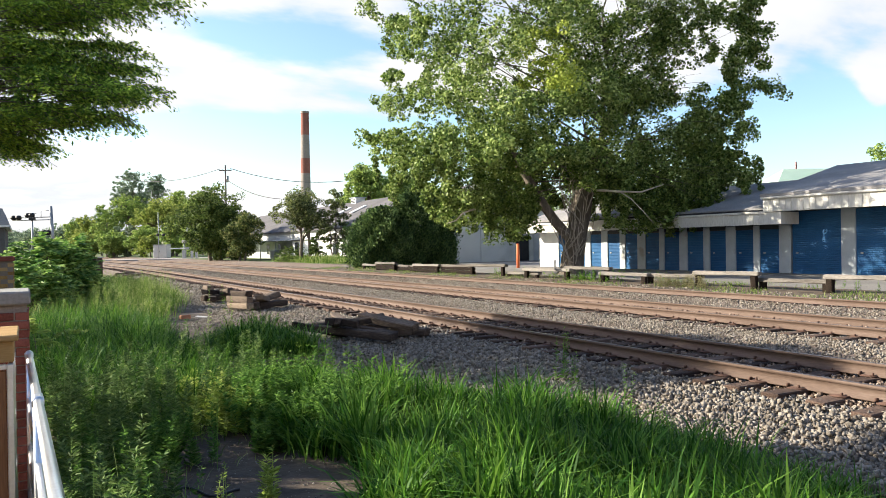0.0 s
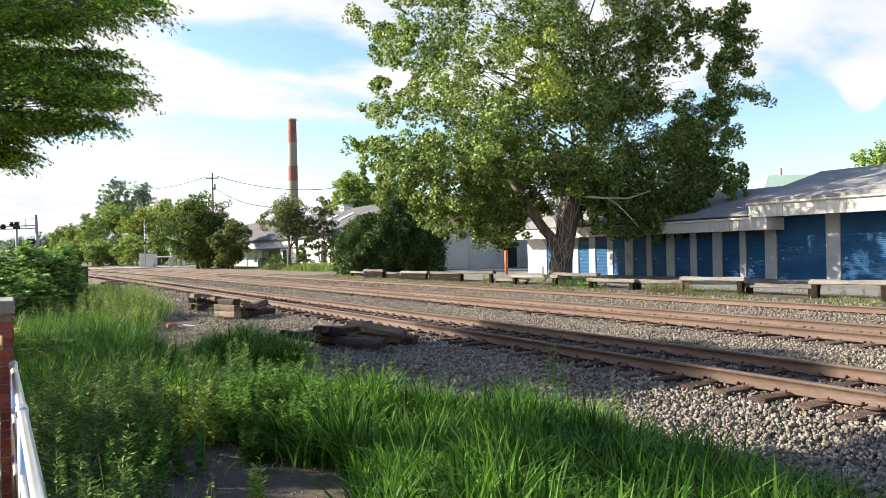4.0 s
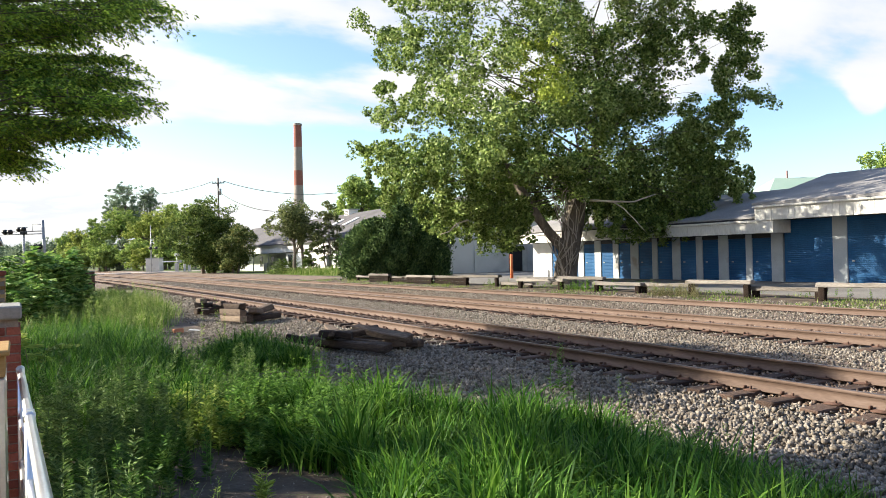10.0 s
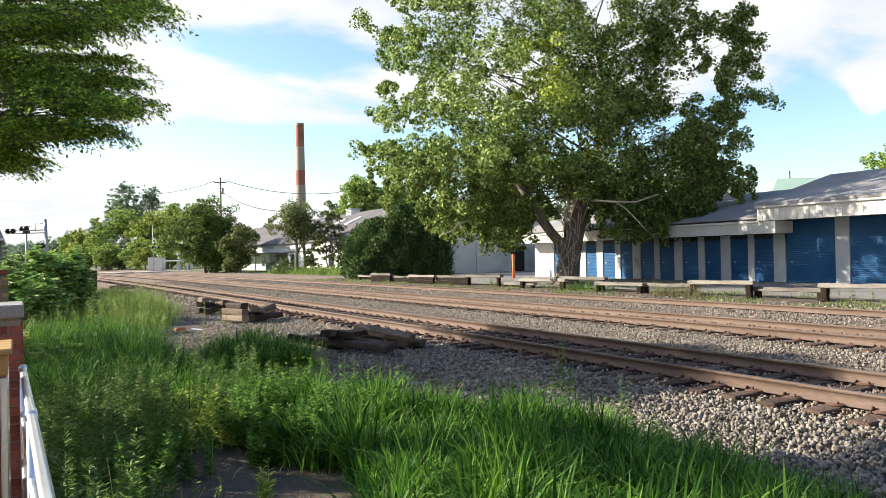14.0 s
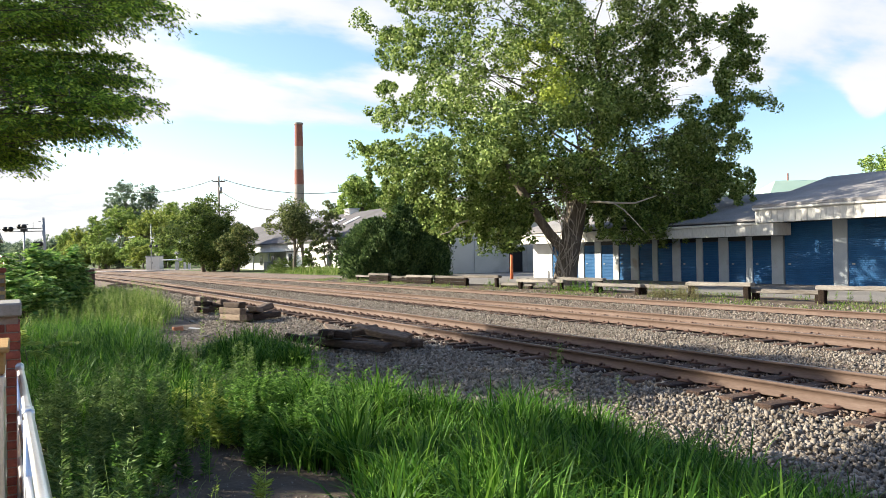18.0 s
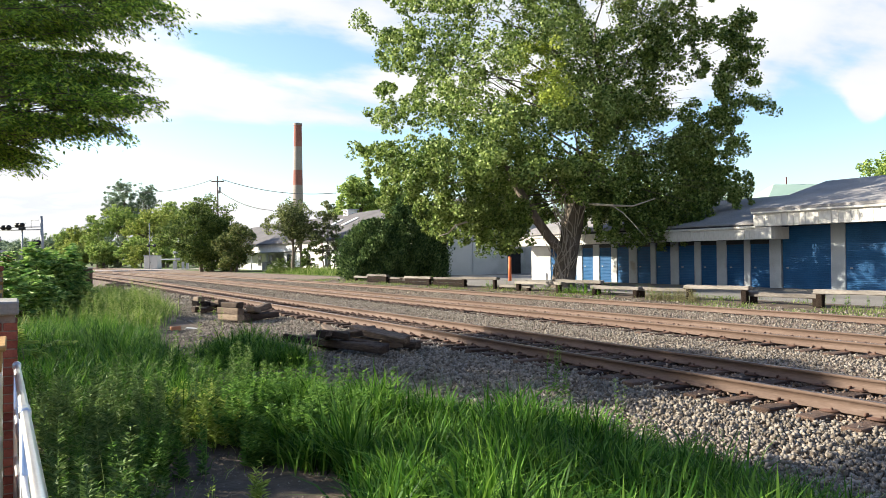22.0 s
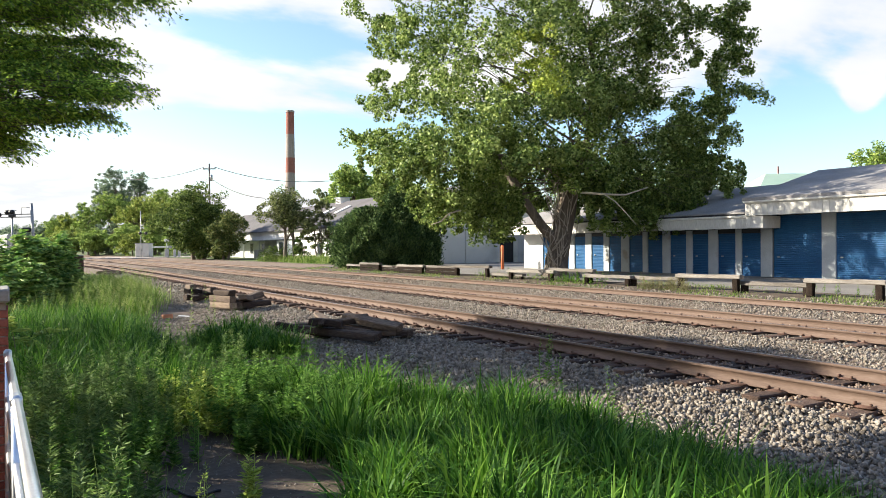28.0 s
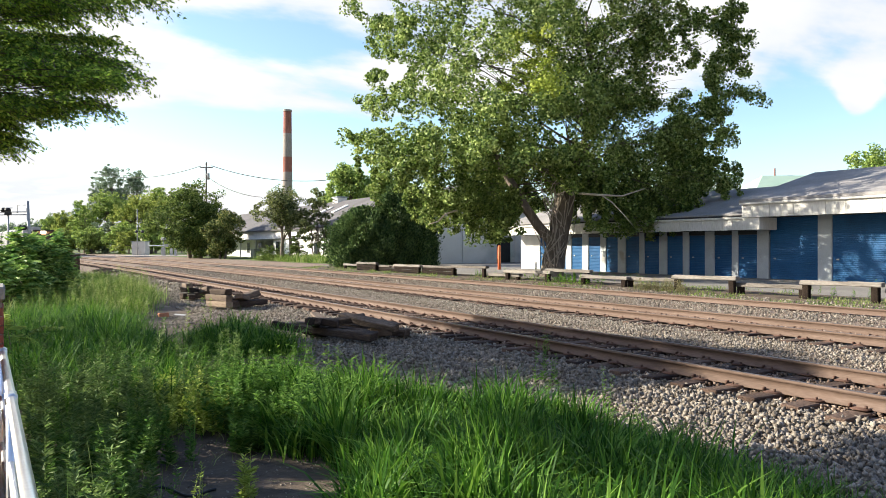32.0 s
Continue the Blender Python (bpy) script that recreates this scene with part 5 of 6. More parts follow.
tie_stack((5.72, 13.7, 0.05), 0, [(-0.12, -0.24, 0.12, 2.3, 2, 0, -73), (0.72, 0.0, 0.11, 1.9, 0, 0, -62), (0.58, -0.28, 0.28, 1.8, 6, 3, -78), (0.05, 1.4, 0.12, 1.5, 0, 5, 40), (-0.1, 0.65, 0.26, 1.7, 8, 6, 57), (-0.15, -0.08, 0.29, 0.32, 0, 8, -30),
                                   (0.3, 0.6, 0.09, 2.1, 0, 0, -58), (0.1, 0.9, 0.2, 1.3, 0, -8, 84), (0.25, 0.1, 0.1, 1.6, 0, 0, -80), (-0.45, 0.75, 0.1, 1.2, 0, 9, -40), (0.2, 0.35, 0.26, 1.1, 4, -10, -35), (-0.3, 0.3, 0.24, 0.9, 0, 14, 70), (0.95, -0.5, 0.1, 0.8, 0, 0, -20), (0.45, 1.1, 0.1, 0.9, 0, 0, 10)], "heap of discarded rotten railway ties on gravel", 0.82)
tie_stack((6.1, 22.3, 0.03), 0, [(-0.5, -0.05, 0.10, 1.0, 0, 0, 112), (-0.51, -0.05, 0.29, 1.0, 0, 0, 113), (-0.48, -0.07, 0.47, 0.8, 0, 0, 110), (0.05, 0.1, 0.1, 1.2, 0, 0, 70), (0.35, 0.2, 0.28, 1.2, 0, -9, 35), (0.4, 0.0, 0.1, 1.2, 0, 0, 20), (0.15, -0.2, 0.3, 0.9, 0, 8, 60)], "stack of squared old railway ties beside the track", pale=1)
tie_stack((5.7, 26.6, 0.03), 0, [(0, 0, 0.1, 1.6, 0, 0, 80), (0.35, 0.1, 0.1, 1.5, 0, 0, 20), (0.1, 0.2, 0.28, 1.3, 0, 4, 50), (-0.1, 0.1, 0.45, 0.7, 0, 0, 90), (0.5, 0, 0.28, 0.8, 0, 10, 100)], "small pile of dark broken ties")
tie_stack((6.4, 55.0, 0.03), 0, [(0, 0, 0.1, 2.4, 0, 0, 60), (0.4, 1.5, 0.1, 2.4, 0, 0, 75), (-0.1, 2.6, 0.12, 2.2, 0, 0, 50)], "loose old ties lying beside the track")


def at(px, f, z=0.0):
    r = (px - 784) / 1304.8 * f
    return (r * math.cos(-VIEW) + f * math.sin(-VIEW), f * math.cos(-VIEW) - r * math.sin(-VIEW), z)


def utility_pole():
    x, y, _ = at(365.5, 128)
    t = thing("utility_pole", (x, y, 0), VIEW, "wooden utility pole with cross-arm and wires", "utility pole")
    top = 1.85 + (436 - 287) / 1304.8 * 128
    child("pole", tube_mesh("pole", [([(0, 0, -0.2), (0, 0, top)], [0.2, 0.14])], M_pole, 8), t)
    part("cross_arm", boxes((-1.1, 1.1, -0.08, 0.08, top - 1.0, top - 0.82), bevel=0.02), M_pole, t)
    for q in (-1.0, -0.45, 0.45, 1.0):
        child("insulator", tube_mesh("insulator", [([(q, 0, top - 0.82), (q, 0, top - 0.62)], [0.05, 0.06])], M_cabinet, 8), t)
    child("transformer", tube_mesh("transformer", [([(0.32, 0, top - 3.0), (0.32, 0, top - 1.9)], [0.24, 0.24])], M_steel, 8), t)
    for name, a, b, sag in (("wire", (0.9, 0, top - 0.6), (22, -8, 12.6), 1.0), ("wire", (0.3, 0, top - 2.6), (14.0, -18, 9.2), 0.7), ("wire", (-0.9, 0, top - 0.6), (-26, 14, top - 0.5), 1.4)):
        a, b = Vector(a), Vector(b)
        p = [a.lerp(b, k / 10) - Vector((0, 0, sag * 4 * (k / 10) * (1 - k / 10))) for k in range(11)]
        child(name, tube_mesh("wire", [(p, [0.055] * 11)], M_black, 5), t, "thin black overhead wire")


utility_pole()


def crossing_signal():
    f = 100.0
    x, y, _ = at(50.5, f)
    t = thing("crossing_cantilever", (x, y, 0), VIEW, "steel cantilever signal over the grade crossing", "signal")
    z = lambda py: 1.85 + (436 - py) / 1304.8 * f
    u = lambda px: (px - 50.5) / 1304.8 * f
    child("mast", tube_mesh("mast", [([(0.25, 0, -0.2), (0.1, 0, 3.5), (-0.12, 0, z(355))], [0.24, 0.22, 0.2])], M_steel, 8), t)
    for py in (374, 379):
        child("arm", tube_mesh("arm", [([(u(-30), 0, z(py) - 0.05), (0, 0, z(py))], [0.06, 0.07])], M_steel, 8), t)
    child("arm_frame", tube_mesh("arm_frame", [([(u(31), 0, z(376)), (u(31), 0, z(362)), (0, 0, z(362))], [0.05] * 3), ([(u(2), 0, z(376)), (u(2), 0, z(367)), (u(22), 0, z(367))], [0.05] * 3)], M_steel, 8), t)
    for px, py in ((8, 371), (15, 371), (-9, 375), (-18, 375), (37, 402), (44, 402)):
        h = child("flasher", tube_mesh("flasher", [([(u(px), -0.25, z(py)), (u(px), 0.05, z(py))], [0.36, 0.36])], M_black, 8), t, "black round warning light, unlit")
        child("visor", tube_mesh("visor", [([(u(px), -0.55, z(py) + 0.05), (u(px), -0.25, z(py))], [0.24, 0.24])], M_black, 8), h)
    p = at(14.5, f - 2)
    s = thing("signal_mast", (p[0], p[1], 0), VIEW, "grey signal mast beside the crossing", "signal")
    child("mast", tube_mesh("mast", [([(0, 0, -0.2), (0, 0, z(380))], [0.17, 0.13])], M_steel, 8), s)
    part("signal_head", boxes((-0.35, 0.35, -0.3, 0.3, z(381), z(375)), bevel=0.05), M_black, s)


crossing_signal()


def signal_cabinet():
    f = 136.0
    x, y, _ = at(249, f)
    t = thing("signal_bungalow", (x, y, 0.1), VIEW, "pale grey railway signal bungalow by the crossing", "cabinet")
    part("body", boxes((-1.25, 1.25, -1.0, 1.0, 0.2, 2.6), bevel=0.05), M_cabinet, t)
    part("plinth", boxes((-1.35, 1.35, -1.1, 1.1, -0.2, 0.2), bevel=0.04), M_cap, t)
    part("roof", boxes((-1.35, 1.35, -1.1, 1.1, 2.6, 2.72), bevel=0.04), M_steel, t)
    d = part("door", boxes((-0.95, 0.1, -1.04, -1.0, 0.4, 2.35), bevel=0.01), M_cabinet, t)
    part("handle", boxes((-0.05, 0.02, -1.09, -1.04, 1.3, 1.55), bevel=0.01), M_black, d)
    x, y, _ = at(243, f - 3)
    s = thing("warning_post", (x, y, 0.1), VIEW, "slim post with white crossing sign", "sign")
    child("post", tube_mesh("post", [([(0, 0, -0.2), (0, 0, 8.6)], [0.09, 0.07])], M_steel, 8), s)
    for a in (35, -35):
        part("cross_board", boxes((-0.1, 0.1, -0.03, 0.03, -0.55, 0.55), bevel=0.01), M_white, s, "white crossed board", m=pose(0.3, -0.14 + a * 0.0008, 5.7, 0, a, 0))
    part("lamp_bar", boxes((-0.2, 1.1, -0.06, 0.06, 4.4, 4.52), bevel=0.02), M_black, s)
    for q in (-0.1, 0.95):
        child("flasher", tube_mesh("flasher", [([(q, -0.2, 4.46), (q, 0.1, 4.46)], [0.28, 0.28])], M_black, 8), s, "black warning light, unlit")
    x, y, _ = at(289, f - 4)
    g = thing("crossing_gate", (x, y, 0.1), VIEW, "lowered crossing gate with pale arm", "gate")
    part("stand", boxes((-0.3, 0.3, -0.3, 0.3, 0, 1.6), bevel=0.05), M_steel, g)
    child("mast", tube_mesh("mast", [([(0, 0, 0), (0, 0, 3.4)], [0.1, 0.09])], M_steel, 8), g)
    part("arm", boxes((-2.6, 0.2, -0.08, 0.08, 1.85, 2.05), bevel=0.02), M_white, g)
    part("counterweight", boxes((0.2, 0.9, -0.15, 0.15, 1.7, 2.2), bevel=0.04), M_steel, g)
    part("lamp_head", boxes((-0.4, 0.4, -0.15, 0.15, 2.9, 3.4), bevel=0.05), M_cabinet, g)
    for px in (303, 311):
        x, y, _ = at(px, f)
        s = thing("marker_post", (x, y, 0.1), VIEW, "short pale post near the crossing", "post", "posts near the crossing")
        part("post", boxes((-0.2, 0.2, -0.2, 0.2, -0.2, 1.5), bevel=0.04), M_cabinet, s)


signal_cabinet()

p = at(883.5, 51.7)
marker = thing("marker_post", (p[0], p[1], 0.1), 0, "orange-red upright marker post in the yard", "post")
child("post", tube_mesh("post", [([(0, 0, -0.2), (0, 0, 1.75)], [0.11, 0.11]), ([(0, 0, 1.75), (0, 0, 1.8)], [0.11, 0.06])], M_orange, 8), marker)

p = at(120, 40)
steelbox = thing("junction_box", (p[0], p[1], 0.0), VIEW, "dark rust-brown steel junction box with a lighter lid", "cabinet")
part("body", boxes((-0.46, 0.46, -0.4, 0.4, -0.1, 1.44), bevel=0.02), M_rustbox, steelbox)
part("lid", boxes((-0.5, 0.48, -0.44, 0.44, 1.44, 1.5), bevel=0.015), M_steel, steelbox)
part("leg", boxes((-0.62, -0.57, -0.3, -0.25, -0.1, 1.4)), M_steel, steelbox)
part("leg", boxes((-0.72, -0.67, -0.3, -0.25, -0.1, 1.4)), M_steel, steelbox)


# ---------- near side: brick piers, railing ----------
def brick_pier(x0, x1, y0, y1, h, name, label, brick_mat, cap_mat, cap_h=0.1):
    t = thing(name, ((x0 + x1) / 2, (y0 + y1) / 2, 0), 0, label, "pier")
    wx, wy = (x1 - x0) / 2, (y1 - y0) / 2
    part("core", boxes((-wx + 0.012, wx - 0.012, -wy + 0.012, wy - 0.012, -0.1, h)), M_mortar, t)
    bm = bmesh.new()
    box(bm, -0.0955, 0.0955, -0.045, 0.045, -0.0285, 0.0285, bevel=0.004)
    me = bpy.data.meshes.new("brick"); bm.to_mesh(me); bm.free(); me.materials.append(brick_mat)
    rnd = random.Random(2)
    rows = int(h / 0.0667)
    for k in range(rows):
        z = 0.035 + k * 0.0667
        for sx, sy, ln, rz in ((0, -wy + 0.043, 2 * wx, 0), (wx - 0.043, 0, 2 * wy, 90)):
            n = int(ln / 0.2)
            for i in range(n + 1):
                q = -ln / 2 + (i + (0.5 if (k + (rz > 0)) % 2 else 0)) * 0.2013
                if q < -ln / 2 + 0.09 or q > ln / 2 - 0.09:
                    continue
                px, py = (q, sy) if rz == 0 else (sx, q)
                child("brick", me, t, m=pose(px + rnd.uniform(-0.002, 0.002), py + rnd.uniform(-0.002, 0.002), z, 0, 0, rz))
    part("cap", boxes((-wx - 0.03, wx + 0.012, -wy - 0.03, wy + 0.03, h, h + cap_h), bevel=0.012), cap_mat, t, "grey cast stone cap")


brick_pier(-0.58, 0.02, 6.35, 6.95, 1.455, "brick_pier", "red brick pier with a grey stone cap", M_brick, M_cap)
M_ybrick = material("yellow_brick", [(0.26, 0.15, 0.05), (0.38, 0.24, 0.09), (0.48, 0.33, 0.15)], 6, 50, 0.85, bump=0.3, per_object=0.5)
brick_pier(-0.85, -0.16, 14.0, 14.6, 1.70, "yellow_brick_pier", "sunlit yellow brick pier farther along the fence", M_ybrick, M_brick, 0.08)


def litter_bin():
    t = thing("wooden_bin", (-0.36, 5.35, 0.0), 0, "wood-panelled bin with ochre top and pale metal frame", "bin")
    part("top", boxes((-0.36, 0.32, -0.33, 0.33, 1.325, 1.36), bevel=0.008), M_ochre, t)
    part("hood", boxes((-0.33, 0.295, -0.3, 0.3, 1.2, 1.325), bevel=0.006), M_ochre, t)
    for x in (-0.33, 0.255):
        part("frame_post", boxes((x, x + 0.04, -0.3, -0.26, 0.0, 1.19), bevel=0.006), M_galv, t)
        part("frame_post", boxes((x, x + 0.04, 0.26, 0.3, 0.0, 1.19), bevel=0.006), M_galv, t)
    part("frame_rail", boxes((-0.29, 0.255, -0.3, -0.265, 1.155, 1.19), bevel=0.006), M_galv, t)
    for k in range(4):
        part("panel_board", boxes((-0.285 + k * 0.136, -0.285 + k * 0.136 + 0.13, -0.285, -0.265, 0.05, 1.15), bevel=0.005), M_redwood, t)
    part("panel_board", boxes((0.26, 0.28, -0.255, 0.255, 0.05, 1.15), bevel=0.005), M_redwood, t)


litter_bin()


def railing():
    t = thing("pipe_railing", (0, 0, 0), 0, "bright galvanised pipe railing along the verge", "railing")
    far, near = Vector((0.015, 6.15, 1.10)), Vector((0.137, -1.6, 1.10))
    for dz, r in ((0, 0.0245), (-0.32, 0.021), (-0.66, 0.021), (-1.0, 0.021)):
        d = Vector((0, 0, dz))
        child("rail_pipe", tube_mesh("rail_pipe", [([far + d, near + d], [r, r])], M_galv, 8), t)
    for k in range(5):
        p = far.lerp(near, 0.0 + k * 0.25)
        if k == 4:
            continue
        child("post", tube_mesh("post", [([Vector((p.x - 0.0, p.y, -0.1)), Vector((p.x, p.y, 1.08))], [0.024, 0.024])], M_galv, 8), t)
        child("collar", tube_mesh("collar", [([p.lerp(near, 0.0) + Vector((0, 0.045, 0)), p + Vector((0, -0.045, 0))], [0.031, 0.031])], M_galv, 8), t)
    for y in (1.95, 4.3):
        q = far.lerp(near, (6.15 - y) / 7.75)
        child("collar", tube_mesh("collar", [([q + Vector((0, 0.05, 0)), q + Vector((0, -0.05, 0))], [0.029, 0.029])], M_galv, 8), t)


railing()


def station_house():
    t = thing("station_house", (-4.65, 44.0, 0), 0, "small brown building with a grey roof", "building")
    part("wall", boxes((-4, 3.85, -4, 4, 0, 3.0)), M_shingle_b, t)
    part("eave", boxes((-4.3, 4.05, -4.3, 4.3, 3.0, 3.12), bevel=0.02), M_white, t)
    bm = boxes((-4.3, 4.05, -4.3, 4.3, 3.12, 3.9))
    for v in bm.verts:
        if v.co.z > 3.5:
            v.co.x *= 0.93; v.co.y *= 0.9
    part("roof", bm, M_shingle, t)


station_house()


# ---------- foreground plants and stones ----------
def scatter(n, x0, x1, y0, y1, rs, keep):
    x, y = rs.uniform(x0, x1, n), rs.uniform(y0, y1, n)
    k = keep(x, y)
    x, y = x[k], y[k]
    return np.stack([x, y, ground_z(x, y) - 0.02], 1)


def patch_noise(x, y, s, seed):
    """Smooth value between 0 and 1 for uneven patches."""
    a = np.sin(x * s * 1.3 + seed) * np.cos(y * s * 1.1 - seed * 1.7) + 0.6 * np.sin(x * s * 2.7 - y * s * 1.9 + seed * 2.3) + 0.4 * np.cos(y * s * 3.3 + x * s * 0.7 + seed)
    return np.clip(0.5 + a / 3.2, 0, 1)


GRASS_EDGE = lambda y: np.interp(y, [0, 3.2, 5.0, 6.2, 6.9, 7.6, 8.6, 10.0, 11.0, 12.5, 14.0, 16.5, 17.5, 20, 27, 32, 50], [5.2, 5.0, 4.75, 4.7, 3.9, 3.2, 4.1, 3.5, 3.2, 4.2, 4.5, 4.4, 3.2, 3.0, 4.7, 5.2, 5.2])
DUSTY = lambda x, y: ((x - 5.0) / 0.6) ** 2 + ((y - 9.9) / 1.7) ** 2 < 0.7 + 0.6 * patch_noise(x, y, 2.4, 2.0)
BARE = lambda x, y: (((x - 1.82) / 0.6) ** 2 + ((y - 5.6) / 1.0) ** 2 < 1) | (((x - 1.25) / 0.48) ** 2 + ((y - 5.2) / 1.2) ** 2 < 1)


def plants():
    rs = np.random.RandomState(77)
    # lush long grass in tussocks
    def tussocks(n, x0, x1, y0, y1, keep, per, h, w, mats, name, label, lean=(0.2, 1.05), spread=0.11):
        c = scatter(n, x0, x1, y0, y1, rs, keep)
        m = len(c)
        B = np.repeat(c, per, 0)
        B[:, :2] += rs.normal(size=(m * per, 2)) * spread
        hh = np.repeat(rs.uniform(0.6, 1.15, m) * (0.62 + 0.7 * patch_noise(c[:, 0], c[:, 1], 2.6, 6.0)), per) * rs.uniform(0.55, 1.1, m * per) * h
        me = blade_mesh(name, B, hh, rs.uniform(0.6, 1.2, m * per) * w, rs.uniform(*lean, m * per), mats, rs)
        return tagged(new(name, me), label, "grass", kind="stuff")

    def inside(x, y, spots, seed):
        """True within any of the rough-edged ovals (x, y, half width, half length)."""
        k = np.zeros(len(x), bool)
        wob = 0.75 + 0.5 * patch_noise(x, y, 2.2, seed)
        for cx, cy, rx, ry in spots:
            k |= ((x - cx) / rx) ** 2 + ((y - cy) / ry) ** 2 < wob
        return k

    front = lambda x, y: inside(x, y, [(3.5, 6.7, 0.72, 0.8), (4.1, 5.7, 0.85, 0.75), (4.2, 4.6, 0.8, 0.8), (3.2, 4.0, 0.9, 1.0), (3.3, 5.3, 0.8, 0.8), (3.9, 3.4, 0.9, 0.9), (3.4, 2.7, 0.7, 0.7), (2.75, 6.6, 0.6, 0.8), (3.0, 7.4, 0.55, 0.6), (2.5, 5.6, 0.5, 0.7), (2.45, 4.5, 0.6, 0.6)], 3.0) & ~BARE(x, y) & (x < 3.95 + 0.3 * (y - 2.4))
    tussocks(1650, 1.6, 5.6, 2.0, 8.6, front, 28, 0.58, 0.021, M_blade, "long_grass", "lush bright green long grass in the foreground", lean=(0.1, 1.0), spread=0.075)
    edge = lambda x, y: inside(x, y, [(4.75, 4.0, 0.6, 0.75), (4.45, 3.1, 0.75, 0.7), (4.85, 5.0, 0.35, 0.5)], 8.0)
    tussocks(420, 3.6, 5.8, 2.2, 5.8, edge, 26, 0.36, 0.013, M_blade, "long_grass", "shorter soft green grass at the edge of the gravel", spread=0.12)
    mid = lambda x, y: inside(x, y, [(3.75, 13.6, 0.8, 1.5)], 4.0)
    tussocks(420, 2.5, 5.0, 11.0, 16.0, mid, 42, 0.6, 0.016, M_blade, "long_grass", "green grass clump beside the gravel")
    far = lambda x, y: (x < GRASS_EDGE(y)) & (y > 20.5 - 0.4 * x)
    tussocks(1000, -1.5, 5.2, 18.0, 48.0, far, 24, 0.74, 0.018, M_blade_dry, "meadow_grass", "tall pale meadow grass along the verge", spread=0.2)
    left = lambda x, y: inside(x, y, [(1.1, 10.0, 0.9, 2.2), (1.25, 13.0, 1.05, 3.2), (1.1, 17.0, 1.4, 3.0)], 5.0)
    tussocks(1100, -0.4, 3.8, 7.8, 20.5, left, 34, 0.72, 0.014, M_blade, "long_grass", "dark green grass on the shaded verge", spread=0.14)
    low = lambda x, y: (x < GRASS_EDGE(y) + 0.5) & ~BARE(x, y)
    tussocks(700, 0.2, 5.6, 2.2, 16.0, low, 16, 0.24, 0.008, M_blade_dry, "short_grass", "thin short grass between the clumps", spread=0.2)
    strip = lambda x, y: patch_noise(x, y, 0.5, 1.0) > 0.42
    tussocks(700, 21.0, 25.0, 8.0, 62.0, strip, 20, 0.2, 0.016, M_blade_dry, "dry_grass", "dry grass under the timber barriers", spread=0.25)
    lawn = lambda x, y: x > 20
    tussocks(420, 27.0, 31.0, 68.0, 90.0, lawn, 26, 0.9, 0.05, M_blade_dry, "tall_weeds", "pale weeds before the white wall", spread=0.5)

    # upright leafy weeds
    def weeds(n, x0, x1, y0, y1, keep, h, mats, name, label, leaf=0.075, per=46, wide=0.2):
        c = scatter(n, x0, x1, y0, y1, rs, keep)
        m = len(c)
        hh = rs.uniform(0.65, 1.1, m) * h * (0.5 + 0.75 * patch_noise(c[:, 0], c[:, 1], 3.0, 9.0))
        u = rs.uniform(0.08, 1.0, (m, per))
        a = rs.uniform(0, 2 * math.pi, (m, per))
        tilt = rs.normal(size=(m, 1, 2)) * 0.12
        L = leaf * (1.25 - 0.75 * u)
        d = np.stack([np.cos(a), np.sin(a), np.full_like(a, 0.45)], -1)
        P = c[:, None, :] + np.concatenate([tilt * (u * hh[:, None])[..., None], (u * hh[:, None])[..., None]], -1) + d * L[..., None] * 0.55
        me = leaf_mesh(name, P.reshape(-1, 3), L.ravel() * rs.uniform(0.8, 1.5, L.size), mats, rs, wide, d.reshape(-1, 3), fold=0.06, up=1.2)
        tagged(new(name, me), label, "weeds", kind="stuff")
        stems = blade_mesh(name, c, hh, np.full(m, 0.007), np.abs(tilt[:, 0, 0]), mats, rs, droop=0)
        tagged(new(name + "_stems", stems), "thin green weed stems", "weeds", kind="stuff")

    left_w = lambda x, y: (x < 0.165 * y + 0.75 * np.maximum(y - 6.9, 0)) & (x < 2.7) & (y < 8.9 + 0.5 * np.sin(3 * x)) & ~BARE(x, y) & (x > 0.22) & (((x - 1.62) / 0.32) ** 2 + ((y - 7.5) / 0.9) ** 2 > 1)
    weeds(420, 0.2, 2.6, 3.4, 9.5, lambda x, y: left_w(x, y) & (patch_noise(x, y, 1.7, 3.0) > 0.36), 0.86, M_sage, "mugwort_weeds", "tall feathery grey-green weeds on the shaded verge", 0.075, 210, 0.2)
    weeds(330, 0.2, 2.6, 3.4, 9.5, lambda x, y: left_w(x, y) & (patch_noise(x, y, 1.7, 3.0) < 0.5), 0.58, M_bush, "leafy_weeds", "leafy dark green weeds on the shaded verge", 0.065, 110, 0.3)
    weeds(130, 0.2, 1.45, 3.6, 6.6, lambda x, y: (x > 0.22) & ~BARE(x, y) & (x < 0.24 * y), 0.66, M_bush, "leafy_weeds", "leafy green weeds along the railing", 0.052, 150, 0.24)
    gold = lambda x, y: ((x - 1.68) / 0.5) ** 2 + ((y - 8.1) / 0.9) ** 2 < 1
    weeds(150, 1.1, 2.3, 6.9, 9.4, gold, 0.52, M_weed_yellow, "yellow_weeds", "yellow-green sunlit weeds", 0.07, 80, 0.28)
    weeds(5, 1.30, 1.42, 4.78, 4.92, lambda x, y: x > 0, 0.6, M_weed_yellow, "yellow_weeds", "yellow-green weed sprigs in the foreground", 0.07, 70, 0.26)
    weeds(3, 0.95, 1.15, 4.9, 5.05, lambda x, y: x > 0, 0.4, M_weed_yellow, "yellow_weeds", "small yellow-green weed sprigs on the bare dirt", 0.05, 40, 0.26)
